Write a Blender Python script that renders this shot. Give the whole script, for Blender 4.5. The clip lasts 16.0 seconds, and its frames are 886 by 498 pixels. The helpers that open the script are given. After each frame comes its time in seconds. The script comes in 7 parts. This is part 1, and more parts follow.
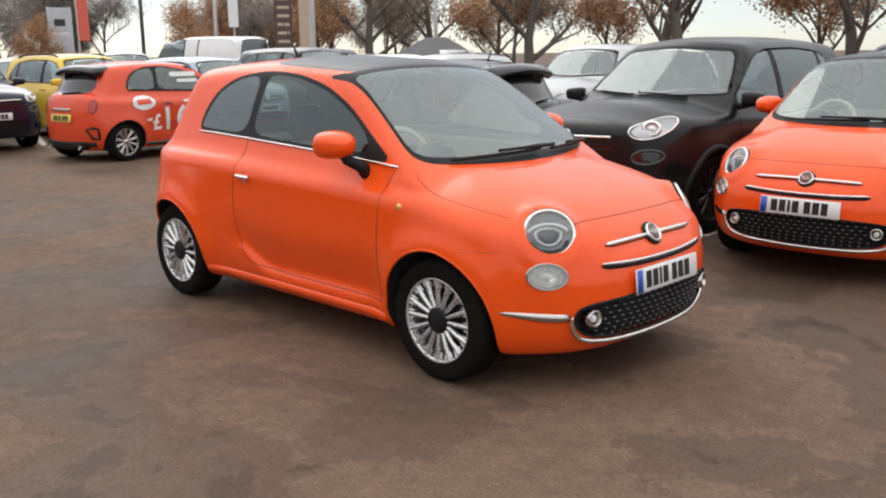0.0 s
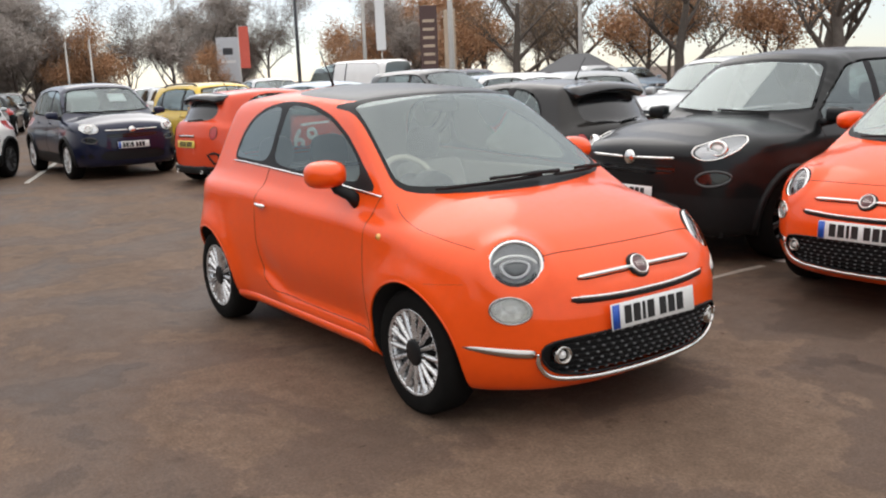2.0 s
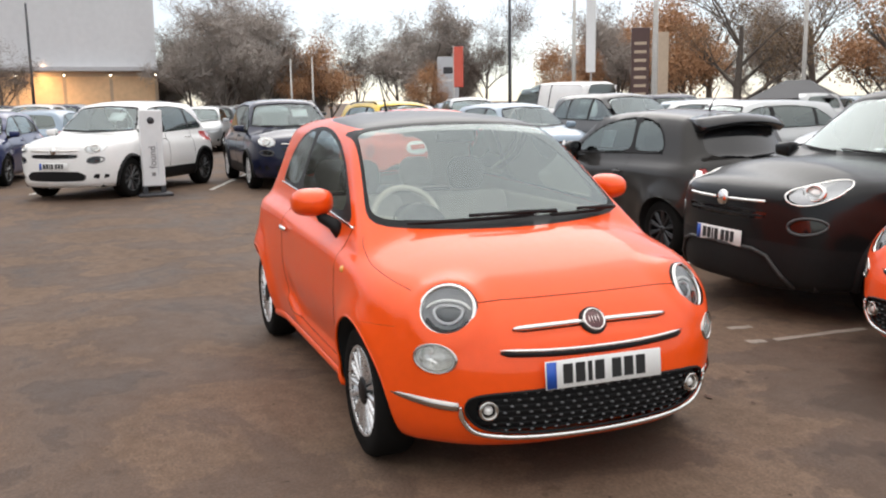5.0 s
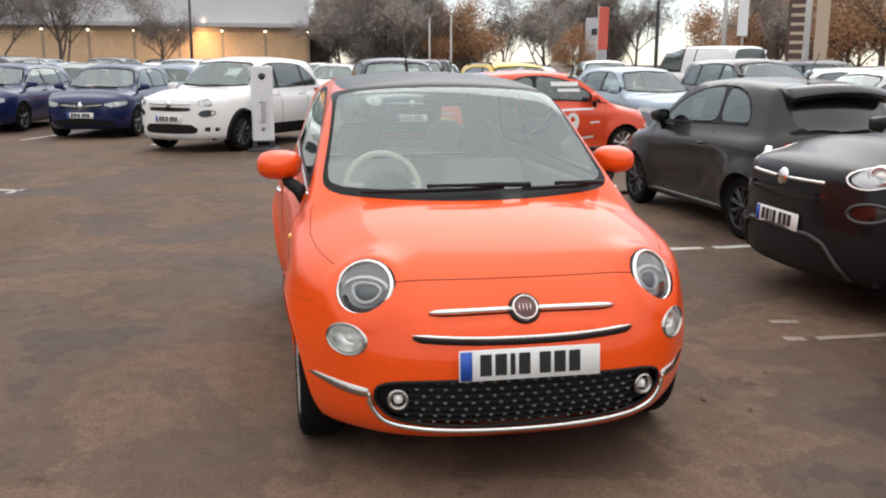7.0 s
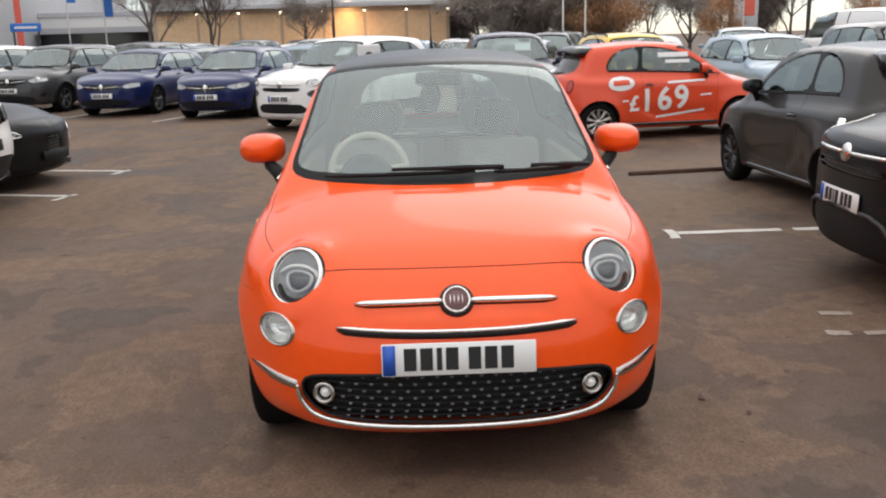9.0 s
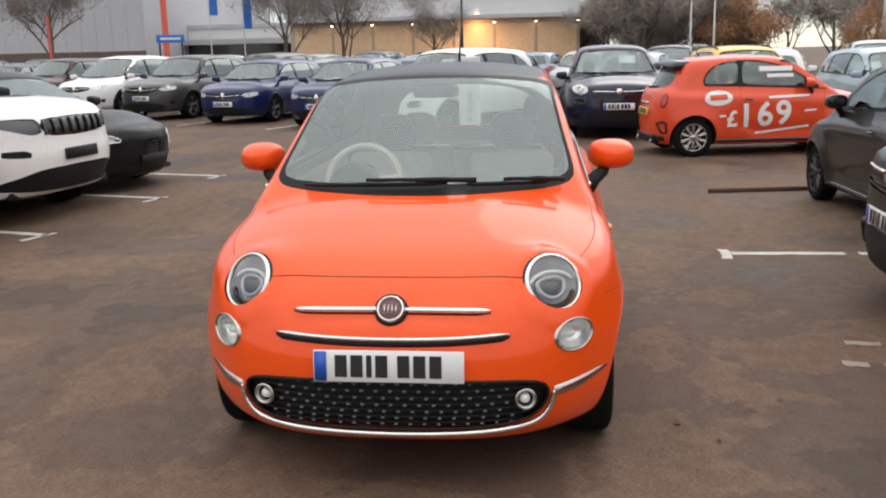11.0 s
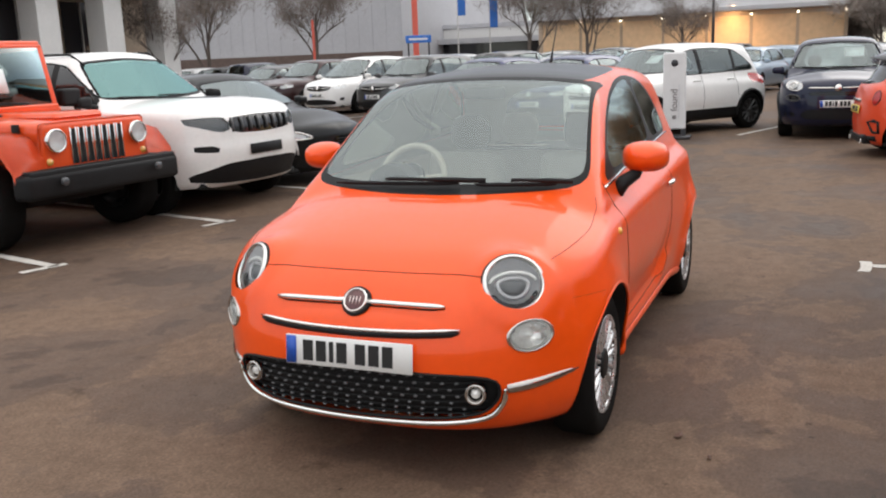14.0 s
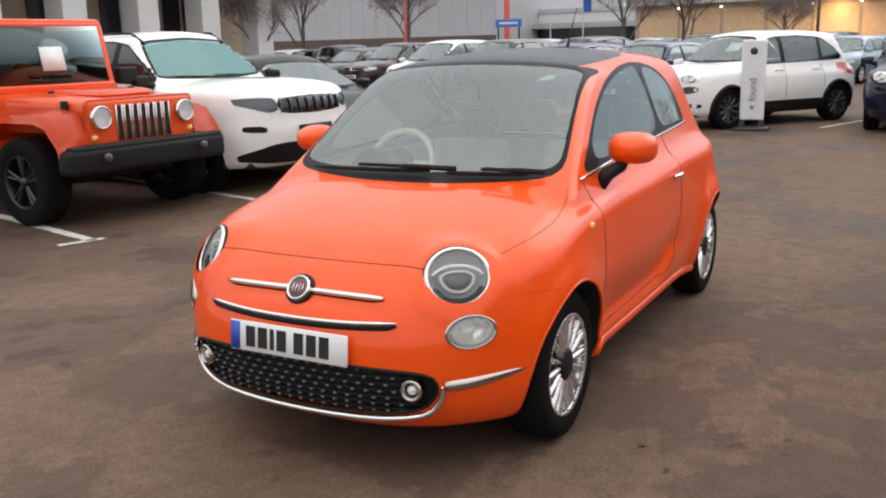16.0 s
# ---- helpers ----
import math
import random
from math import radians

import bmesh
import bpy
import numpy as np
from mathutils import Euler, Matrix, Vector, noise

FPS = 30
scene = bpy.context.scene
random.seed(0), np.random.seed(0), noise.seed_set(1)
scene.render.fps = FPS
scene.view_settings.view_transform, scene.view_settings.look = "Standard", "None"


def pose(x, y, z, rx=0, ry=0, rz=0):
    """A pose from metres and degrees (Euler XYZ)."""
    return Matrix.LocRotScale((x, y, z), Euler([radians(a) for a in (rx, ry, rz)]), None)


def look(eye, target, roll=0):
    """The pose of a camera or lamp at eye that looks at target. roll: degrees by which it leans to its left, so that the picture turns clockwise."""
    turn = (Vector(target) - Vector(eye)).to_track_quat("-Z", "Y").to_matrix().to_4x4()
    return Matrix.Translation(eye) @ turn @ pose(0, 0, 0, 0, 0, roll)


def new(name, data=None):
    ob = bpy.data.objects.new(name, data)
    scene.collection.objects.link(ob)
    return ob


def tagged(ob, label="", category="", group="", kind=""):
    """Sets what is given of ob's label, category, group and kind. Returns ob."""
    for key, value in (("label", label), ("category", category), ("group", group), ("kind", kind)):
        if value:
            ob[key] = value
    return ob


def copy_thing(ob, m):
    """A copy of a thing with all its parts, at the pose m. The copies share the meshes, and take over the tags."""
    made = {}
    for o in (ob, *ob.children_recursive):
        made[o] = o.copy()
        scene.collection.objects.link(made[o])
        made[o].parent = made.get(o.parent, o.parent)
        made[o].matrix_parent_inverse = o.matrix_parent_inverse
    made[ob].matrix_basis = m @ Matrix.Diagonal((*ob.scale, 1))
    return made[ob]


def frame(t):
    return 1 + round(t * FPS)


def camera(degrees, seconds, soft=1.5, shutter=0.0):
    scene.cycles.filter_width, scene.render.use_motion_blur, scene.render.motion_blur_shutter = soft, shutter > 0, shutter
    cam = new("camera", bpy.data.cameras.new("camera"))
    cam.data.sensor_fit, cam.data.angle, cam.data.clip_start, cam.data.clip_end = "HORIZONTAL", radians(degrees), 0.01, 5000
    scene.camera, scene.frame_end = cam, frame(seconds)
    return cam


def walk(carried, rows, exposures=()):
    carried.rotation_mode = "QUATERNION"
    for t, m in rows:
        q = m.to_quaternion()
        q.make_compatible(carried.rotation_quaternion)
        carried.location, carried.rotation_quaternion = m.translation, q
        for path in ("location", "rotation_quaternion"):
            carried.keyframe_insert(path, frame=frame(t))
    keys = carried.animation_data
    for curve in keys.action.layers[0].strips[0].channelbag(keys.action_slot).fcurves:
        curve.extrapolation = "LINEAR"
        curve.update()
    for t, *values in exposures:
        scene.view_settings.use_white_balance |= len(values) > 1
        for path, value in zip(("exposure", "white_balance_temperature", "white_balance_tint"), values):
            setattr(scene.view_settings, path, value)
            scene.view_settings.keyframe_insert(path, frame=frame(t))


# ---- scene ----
cam = camera(51.8, 16.0, soft=2.1)
PATH = [
    (0, (4.007, -3.638, 1.501), (2.635, -2.245, 1.079), -0.6),
    (0.5, (4.166, -3.472, 1.514), (2.715, -2.161, 1.094), -2.4),
    (1, (4.193, -3.307, 1.506), (2.696, -2.044, 1.101), -1.5),
    (1.5, (4.249, -3.134, 1.525), (2.727, -1.906, 1.104), -0.7),
    (2, (4.496, -2.942, 1.53), (2.888, -1.814, 1.152), -2.4),
    (2.5, (4.613, -2.796, 1.535), (2.95, -1.747, 1.168), -2.3),
    (3, (4.605, -2.607, 1.534), (2.942, -1.565, 1.15), -0.8),
    (3.5, (4.654, -2.42, 1.542), (2.956, -1.44, 1.148), -1.4),
    (4, (4.847, -2.172, 1.562), (3.074, -1.321, 1.201), -2.0),
    (4.5, (4.889, -2.006, 1.552), (3.076, -1.229, 1.222), -1.7),
    (7, (4.846, -0.918, 1.542), (2.926, -0.531, 1.14), 0.3),
    (7.5, (4.855, -0.714, 1.539), (2.925, -0.391, 1.126), -1.2),
    (8, (4.907, -0.439, 1.553), (2.959, -0.261, 1.138), -2.0),
    (8.5, (4.862, -0.285, 1.539), (2.909, -0.199, 1.116), -2.4),
    (9, (4.771, -0.132, 1.546), (2.823, -0.073, 1.094), -1.5),
    (11.5, (4.804, 0.748, 1.539), (2.876, 0.403, 1.131), -2.1),
    (12, (4.874, 0.95, 1.56), (2.967, 0.501, 1.158), -2.3),
    (12.5, (4.738, 1.04, 1.526), (2.844, 0.554, 1.107), -0.2),
    (13, (4.648, 1.17, 1.534), (2.777, 0.62, 1.092), -0.5),
    (13.5, (4.675, 1.424, 1.536), (2.84, 0.748, 1.117), -2.3),
    (14, (4.664, 1.573, 1.542), (2.862, 0.811, 1.13), -2.3),
    (14.5, (4.541, 1.63, 1.517), (2.751, 0.845, 1.096), -0.4),
    (15, (4.42, 1.686, 1.524), (2.652, 0.863, 1.076), 0.7),
    (15.5, (4.364, 1.85, 1.52), (2.62, 0.975, 1.08), -0.9),
    (16, (4.321, 1.996, 1.519), (2.613, 1.052, 1.081), -1.5),
]
walk(cam, [(t, look(eye, target, roll)) for t, eye, target, roll in PATH], [(0, 0.16), (3.5, 0.16), (4.5, 0.28), (7, 0.20), (9, 0.12), (12.5, 0.18), (16, 0.18)])

# ---- world, sun, exposure ----
world = bpy.data.worlds.new("overcast")
scene.world = world
world.use_nodes = True
wn, wl = world.node_tree.nodes, world.node_tree.links
wn.clear()
w_out, w_bg = wn.new("ShaderNodeOutputWorld"), wn.new("ShaderNodeBackground")
w_bg2, w_add = wn.new("ShaderNodeBackground"), wn.new("ShaderNodeAddShader")
sky = wn.new("ShaderNodeTexSky")
sky.sky_type, sky.sun_disc = "NISHITA", False
sky.dust_density, sky.air_density = 0.2, 0.7
sky.sun_elevation, sky.sun_rotation = radians(36), radians(292)
w_bg.inputs["Strength"].default_value = 0.05
wl.new(sky.outputs[0], w_bg.inputs["Color"])
w_co, w_noise, w_ramp = wn.new("ShaderNodeTexCoord"), wn.new("ShaderNodeTexNoise"), wn.new("ShaderNodeValToRGB")
w_noise.inputs["Scale"].default_value, w_noise.inputs["Detail"].default_value = 1.6, 4
w_ramp.color_ramp.elements[0].color = (0.80, 0.772, 0.742, 1)
w_ramp.color_ramp.elements[1].color = (1.0, 0.967, 0.926, 1)
w_ramp.color_ramp.elements[0].position, w_ramp.color_ramp.elements[1].position = 0.3, 0.7
wl.new(w_co.outputs["Generated"], w_noise.inputs["Vector"])
wl.new(w_noise.outputs[0], w_ramp.inputs[0])
wl.new(w_ramp.outputs[0], w_bg2.inputs["Color"])
w_sep, w_map = wn.new("ShaderNodeSeparateXYZ"), wn.new("ShaderNodeMapRange")
w_map.inputs[1].default_value, w_map.inputs[2].default_value, w_map.inputs[3].default_value, w_map.inputs[4].default_value = 0.0, 1.0, 0.42, 1.90
wl.new(w_co.outputs["Generated"], w_sep.inputs[0])
wl.new(w_sep.outputs[2], w_map.inputs[0])
wl.new(w_map.outputs[0], w_bg2.inputs["Strength"])
wl.new(w_bg.outputs[0], w_add.inputs[0])
wl.new(w_bg2.outputs[0], w_add.inputs[1])
wl.new(w_add.outputs[0], w_out.inputs["Surface"])
sun_data = bpy.data.lights.new("sun", "SUN")
sun_data.energy, sun_data.angle, sun_data.color = 0.5, radians(40), (1.0, 0.95, 0.88)
sun = new("sun", sun_data)
sun.matrix_basis = look((-45, 18, 35), (0, 0, 0))


# ---- materials ----
def mat(name, color, rough=0.5, metal=0.0, coat=0.0, vary=0.08, scale=8.0, bump=0.0, bscale=60.0, spec=0.5, emit=0.0, crough=0.04):
    """A principled material whose colour and roughness vary at two scales, with fine relief."""
    m = bpy.data.materials.new(name)
    m.use_nodes = True
    nt = m.node_tree
    b = nt.nodes["Principled BSDF"]
    b.inputs["Roughness"].default_value, b.inputs["Metallic"].default_value = rough, metal
    b.inputs["Coat Weight"].default_value, b.inputs["Coat Roughness"].default_value = coat, crough
    b.inputs["Specular IOR Level"].default_value = spec
    co = nt.nodes.new("ShaderNodeTexCoord")
    n1, n2 = nt.nodes.new("ShaderNodeTexNoise"), nt.nodes.new("ShaderNodeTexNoise")
    n1.inputs["Scale"].default_value, n1.inputs["Detail"].default_value = scale, 5
    n2.inputs["Scale"].default_value, n2.inputs["Detail"].default_value = scale * 9, 3
    nt.links.new(co.outputs["Object"], n1.inputs["Vector"])
    nt.links.new(co.outputs["Object"], n2.inputs["Vector"])
    mixn = nt.nodes.new("ShaderNodeMath")
    mixn.operation = "ADD"
    nt.links.new(n1.outputs[0], mixn.inputs[0])
    nt.links.new(n2.outputs[0], mixn.inputs[1])
    ramp = nt.nodes.new("ShaderNodeMapRange")
    ramp.inputs[1].default_value, ramp.inputs[2].default_value = 0.6, 1.4
    nt.links.new(mixn.outputs[0], ramp.inputs[0])
    mc = nt.nodes.new("ShaderNodeMix")
    mc.data_type = "RGBA"
    lo = [max(0.0, c * (1 - vary)) for c in color]
    hi = [min(1.0, c * (1 + vary)) for c in color]
    mc.inputs[6].default_value, mc.inputs[7].default_value = (*lo, 1), (*hi, 1)
    nt.links.new(ramp.outputs[0], mc.inputs[0])
    nt.links.new(mc.outputs[2], b.inputs["Base Color"])
    rr = nt.nodes.new("ShaderNodeMapRange")
    rr.inputs[3].default_value, rr.inputs[4].default_value = max(0.02, rough * 0.85), min(1.0, rough * 1.15)
    nt.links.new(n2.outputs[0], rr.inputs[0])
    nt.links.new(rr.outputs[0], b.inputs["Roughness"])
    if bump:
        n3 = nt.nodes.new("ShaderNodeTexNoise")
        n3.inputs["Scale"].default_value, n3.inputs["Detail"].default_value = bscale, 6
        nt.links.new(co.outputs["Object"], n3.inputs["Vector"])
        bp = nt.nodes.new("ShaderNodeBump")
        bp.inputs["Strength"].default_value, bp.inputs["Distance"].default_value = bump, 0.01
        nt.links.new(n3.outputs[0], bp.inputs["Height"])
        nt.links.new(bp.outputs[0], b.inputs["Normal"])
    if emit:
        b.inputs["Emission Color"].default_value, b.inputs["Emission Strength"].default_value = (*color, 1), emit
    return m


def glass_mat(name, tint, gloss=0.06, sheen=(0.95, 0.97, 0.97), ior=1.7):
    """Thin pane: see-through tint with a sharp reflection that grows at grazing angles."""
    m = bpy.data.materials.new(name)
    m.use_nodes = True
    nt = m.node_tree
    nt.nodes.clear()
    out, mix = nt.nodes.new("ShaderNodeOutputMaterial"), nt.nodes.new("ShaderNodeMixShader")
    tr, gl, fr = nt.nodes.new("ShaderNodeBsdfTransparent"), nt.nodes.new("ShaderNodeBsdfGlossy"), nt.nodes.new("ShaderNodeFresnel")
    tr.inputs[0].default_value = (*tint, 1)
    gl.inputs["Color"].default_value = (*sheen, 1)
    gl.inputs["Roughness"].default_value = 0.02
    fr.inputs["IOR"].default_value = ior
    add = nt.nodes.new("ShaderNodeMath")
    add.operation, add.use_clamp = "ADD", True
    add.inputs[1].default_value = gloss
    nt.links.new(fr.outputs[0], add.inputs[0])
    nt.links.new(add.outputs[0], mix.inputs[0])
    nt.links.new(tr.outputs[0], mix.inputs[1])
    nt.links.new(gl.outputs[0], mix.inputs[2])
    nt.links.new(mix.outputs[0], out.inputs[0])
    return m


def paint(name, color, metallic=0.0, rough=0.40, coat=0.75, crough=0.05):
    return mat(name, color, rough, metallic, coat=coat, vary=0.05, scale=3.0, spec=0.2, crough=crough)


ORANGE = paint("orange_paint", (0.92, 0.088, 0.004), 0.0, 0.40, 0.68, 0.08)
DARK_ORANGE = paint("red_orange_paint", (0.72, 0.07, 0.02))
JEEP_ORANGE = paint("deep_orange_paint", (0.80, 0.085, 0.015))
BLACK_PAINT = paint("black_green_paint", (0.010, 0.0125, 0.013), 0.0, 0.3, 0.50, 0.05)
JET_PAINT = paint("jet_black_paint", (0.0075, 0.0085, 0.009), 0.0, 0.30, 0.22, 0.06)
GREY_PAINT = paint("dark_grey_paint", (0.024, 0.022, 0.020), 0.2, 0.35, 0.5)
WHITE_PAINT = paint("white_paint", (0.86, 0.85, 0.83))
NAVY_PAINT = paint("navy_paint", (0.008, 0.011, 0.034), 0.2, 0.3)
BLUE_PAINT = paint("blue_paint", (0.010, 0.018, 0.085), 0.2, 0.3)
SILVER_PAINT = paint("silver_paint", (0.45, 0.46, 0.46), 0.6, 0.35)
YELLOW_PAINT = paint("yellow_paint", (0.75, 0.50, 0.03))
BROWN_PAINT = paint("dark_red_brown_paint", (0.045, 0.02, 0.02), 0.3, 0.3)
GRAPHITE_PAINT = paint("graphite_paint", (0.06, 0.06, 0.06), 0.4, 0.35)
ICE_PAINT = paint("pale_blue_paint", (0.28, 0.35, 0.42), 0.3, 0.35)
CHROME = mat("chrome", (0.78, 0.76, 0.73), 0.08, 1.0, vary=0.02)
# on the bumper strips this brownish tone holds the ground's reflection
DULL_CHROME = mat("dull_chrome", (0.52, 0.49, 0.46), 0.14, 1.0, vary=0.05)
ALLOY = mat("alloy_silver", (0.68, 0.68, 0.68), 0.28, 0.75, coat=0.3, vary=0.06)
DARK_ALLOY = mat("dark_alloy", (0.055, 0.055, 0.058), 0.3, 0.8, vary=0.08)
RUBBER = mat("tyre_rubber", (0.009, 0.0085, 0.008), 0.85, spec=0.08, vary=0.25, scale=14, bump=0.25, bscale=90)
PLASTIC = mat("black_plastic", (0.012, 0.012, 0.0125), 0.5, vary=0.2, scale=20, bump=0.1, bscale=200, spec=0.22)
GLOSS_BLACK = mat("gloss_black", (0.008, 0.008, 0.009), 0.12, coat=0.5, vary=0.1)
ROOF_GLASS = mat("black_roof_glass", (0.018, 0.020, 0.022), 0.30, coat=0.0, vary=0.1, spec=0.25)
FRIT = mat("black_glass_border", (0.012, 0.013, 0.014), 0.4, coat=0.0, vary=0.1, spec=0.12)
UNDER = mat("underbody", (0.010, 0.010, 0.010), 0.85, vary=0.2)
CREAM = mat("cream_trim", (0.62, 0.56, 0.46), 0.55, vary=0.06, scale=12)
LINING = mat("pale_cabin_lining", (0.42, 0.40, 0.37), 0.8, vary=0.08, scale=15)
DARK_LINING = mat("dark_cabin_lining", (0.06, 0.06, 0.06), 0.8, vary=0.1, scale=15)
SEAT = mat("grey_beige_seat_fabric", (0.40, 0.37, 0.32), 0.85, vary=0.15, scale=20)
DASH = mat("dark_dashboard", (0.075, 0.072, 0.07), 0.6, vary=0.1, scale=20)
GLASS = glass_mat("car_glass", (0.84, 0.92, 0.89), 0.09, (0.86, 0.95, 0.95))
DARK_GLASS = glass_mat("tinted_car_glass", (0.30, 0.36, 0.36), 0.08, (0.86, 0.95, 0.93))
SIDE_GLASS = glass_mat("side_car_glass", (0.62, 0.70, 0.67), 0.06, (0.86, 0.95, 0.93), 1.45)
DEEP_GLASS = glass_mat("deep_teal_glass", (0.10, 0.14, 0.14), 0.07, (0.62, 0.78, 0.78), 1.5)
TEAL_GLASS = glass_mat("green_tinted_glass", (0.30, 0.44, 0.42), 0.18, (0.52, 0.86, 0.84))
LENS = glass_mat("lamp_lens", (0.95, 0.96, 0.96), 0.02, ior=1.35)
LAMP_GREY = mat("lamp_grey_plate", (0.50, 0.50, 0.51), 0.25, 0.5, vary=0.1)
LAMP_DARK = mat("lamp_dark_glass", (0.07, 0.075, 0.08), 0.1, coat=0.5, vary=0.1)
REFLECTOR = mat("lamp_reflector", (0.90, 0.90, 0.90), 0.25, 0.15, vary=0.15, scale=30)
FLUTED = mat("fluted_reflector", (0.88, 0.88, 0.86), 0.12, 0.8, vary=0.1, scale=30, bump=0.9, bscale=22)
BULB = mat("lamp_bulb", (0.85, 0.85, 0.82), 0.15, 0.2, vary=0.05)
LAMP_BOWL = mat("lamp_dark_bowl", (0.72, 0.72, 0.73), 0.3, 0.1, vary=0.15, scale=30)
RED_LENS = mat("red_lamp", (0.45, 0.015, 0.012), 0.15, coat=1.0)
AMBER = mat("amber_lens", (0.85, 0.42, 0.08), 0.15, coat=1.0)
PLATE_WHITE = mat("plate_white", (0.78, 0.78, 0.76), 0.4, vary=0.03)
PLATE_YELLOW = mat("plate_yellow", (0.80, 0.62, 0.12), 0.4, vary=0.03)
PLATE_BLUE = mat("plate_blue", (0.02, 0.09, 0.45), 0.4, vary=0.05)
INK = mat("black_ink", (0.015, 0.015, 0.015), 0.5)
BADGE_RED = mat("badge_dark_red", (0.10, 0.02, 0.022), 0.25, 0.4, coat=1.0)
WHITE_VINYL = mat("white_vinyl", (0.80, 0.79, 0.77), 0.45, vary=0.03)
PAPER = mat("paper_sheet", (0.75, 0.80, 0.80), 0.7, vary=0.03)
SEAM = mat("panel_gap", (0.02, 0.012, 0.010), 0.8)
SEAM_ORANGE = mat("orange_panel_gap", (0.16, 0.022, 0.006), 0.8)


# ---- mesh helpers ----
def part(name, bm, material, parent=None, label="", smooth=True):
    """Links a bmesh as one mesh object, under a thing if one is given."""
    me = bpy.data.meshes.new(name)
    bm.to_mesh(me)
    bm.free()
    if smooth:
        me.shade_smooth()
    me.materials.append(material)
    ob = new(name, me)
    if parent is not None:
        ob.parent = parent
    if label:
        tagged(ob, label)
    return ob


def thing(name, m, label, category, group="", kind=""):
    ob = new(name)
    ob.empty_display_size = 0.1
    ob.matrix_basis = m
    return tagged(ob, label, category, group, kind)


def box(x0, x1, y0, y1, z0, z1, bevel=0.0, seg=2, bm=None):
    bm = bm or bmesh.new()
    r = bmesh.ops.create_cube(bm, size=1, matrix=Matrix.Translation(((x0 + x1) / 2, (y0 + y1) / 2, (z0 + z1) / 2)) @ Matrix.Diagonal((x1 - x0, y1 - y0, z1 - z0, 1)))
    if bevel:
        es = list({e for v in r["verts"] for e in v.link_edges})
        bmesh.ops.bevel(bm, geom=es, offset=bevel, segments=seg, affect="EDGES", profile=0.6)
    return bm


def from_arrays(verts, faces):
    bm = bmesh.new()
    vs = [bm.verts.new(v) for v in verts]
    for f in faces:
        try:
            bm.faces.new([vs[i] for i in f])
        except ValueError:
            pass
    return bm


def lathe(profile, n=40, axis="y", bm=None):
    """Turns a profile of (radius, along) round an axis through the origin."""
    verts, faces = [], []
    for r, a in profile:
        for k in range(n):
            c, s = math.cos(2 * math.pi * k / n) * r, math.sin(2 * math.pi * k / n) * r
            verts.append({"y": (c, a, s), "x": (a, c, s), "z": (c, s, a)}[axis])
    for i in range(len(profile) - 1):
        for k in range(n):
            q = (k + 1) % n
            faces.append((i * n + k, i * n + q, (i + 1) * n + q, (i + 1) * n + k))
    out = from_arrays(verts, faces)
    bmesh.ops.remove_doubles(out, verts=out.verts, dist=1e-5)
    bmesh.ops.recalc_face_normals(out, faces=out.faces)
    if bm is not None:
        join(bm, out)
        return bm
    return out


def join(a, b, m=None):
    """Adds bmesh b to a and frees b."""
    if m is not None:
        b.transform(m)
    me = bpy.data.meshes.new("tmp")
    b.to_mesh(me)
    b.free()
    a.from_mesh(me)
    bpy.data.meshes.remove(me)
    return a


def tube(points, radius, n=8, closed=False, flat=1.0):
    """A round bar along points; radius may be a list. flat squeezes it along its second axis."""
    pts = [Vector(p) for p in points]
    rad = radius if isinstance(radius, (list, tuple)) else [radius] * len(pts)
    verts, faces, up = [], [], None
    m = len(pts)
    for i, p in enumerate(pts):
        a, b = pts[(i - 1) % m if closed else max(i - 1, 0)], pts[(i + 1) % m if closed else min(i + 1, m - 1)]
        d = (b - a).normalized()
        if up is None:
            up = Vector((0, 0, 1)) if abs(d.z) < 0.9 else Vector((1, 0, 0))
        side = d.cross(up).normalized()
        up = side.cross(d).normalized()
        for k in range(n):
            t = 2 * math.pi * k / n
            verts.append(p + rad[i] * (math.cos(t) * side + math.sin(t) * flat * up))
    for i in range(m if closed else m - 1):
        for k in range(n):
            q, j = (k + 1) % n, (i + 1) % m
            faces.append((i * n + k, i * n + q, j * n + q, j * n + k))
    if not closed:
        faces += [tuple(range(n))[::-1], tuple(range((m - 1) * n, m * n))]
    return from_arrays(verts, faces)


def curve_fn(points):
    """A smooth function through (input, output) points, held flat beyond them."""
    p = sorted(points)
    xs, ys = np.array([a for a, _ in p], float), np.array([b for _, b in p], float)
    d = np.diff(ys) / np.diff(xs)
    t = np.r_[d[0], [0.0 if a * b <= 0 else 2 * a * b / (a + b) for a, b in zip(d[:-1], d[1:])], d[-1]]
    grid = np.linspace(xs[0], xs[-1], 400)
    i = np.clip(np.searchsorted(xs, grid) - 1, 0, len(xs) - 2)
    h = xs[i + 1] - xs[i]
    s = (grid - xs[i]) / h
    val = (2 * s**3 - 3 * s**2 + 1) * ys[i] + (s**3 - 2 * s**2 + s) * h * t[i] + (-2 * s**3 + 3 * s**2) * ys[i + 1] + (s**3 - s**2) * h * t[i + 1]
    return lambda q: np.interp(q, grid, val)


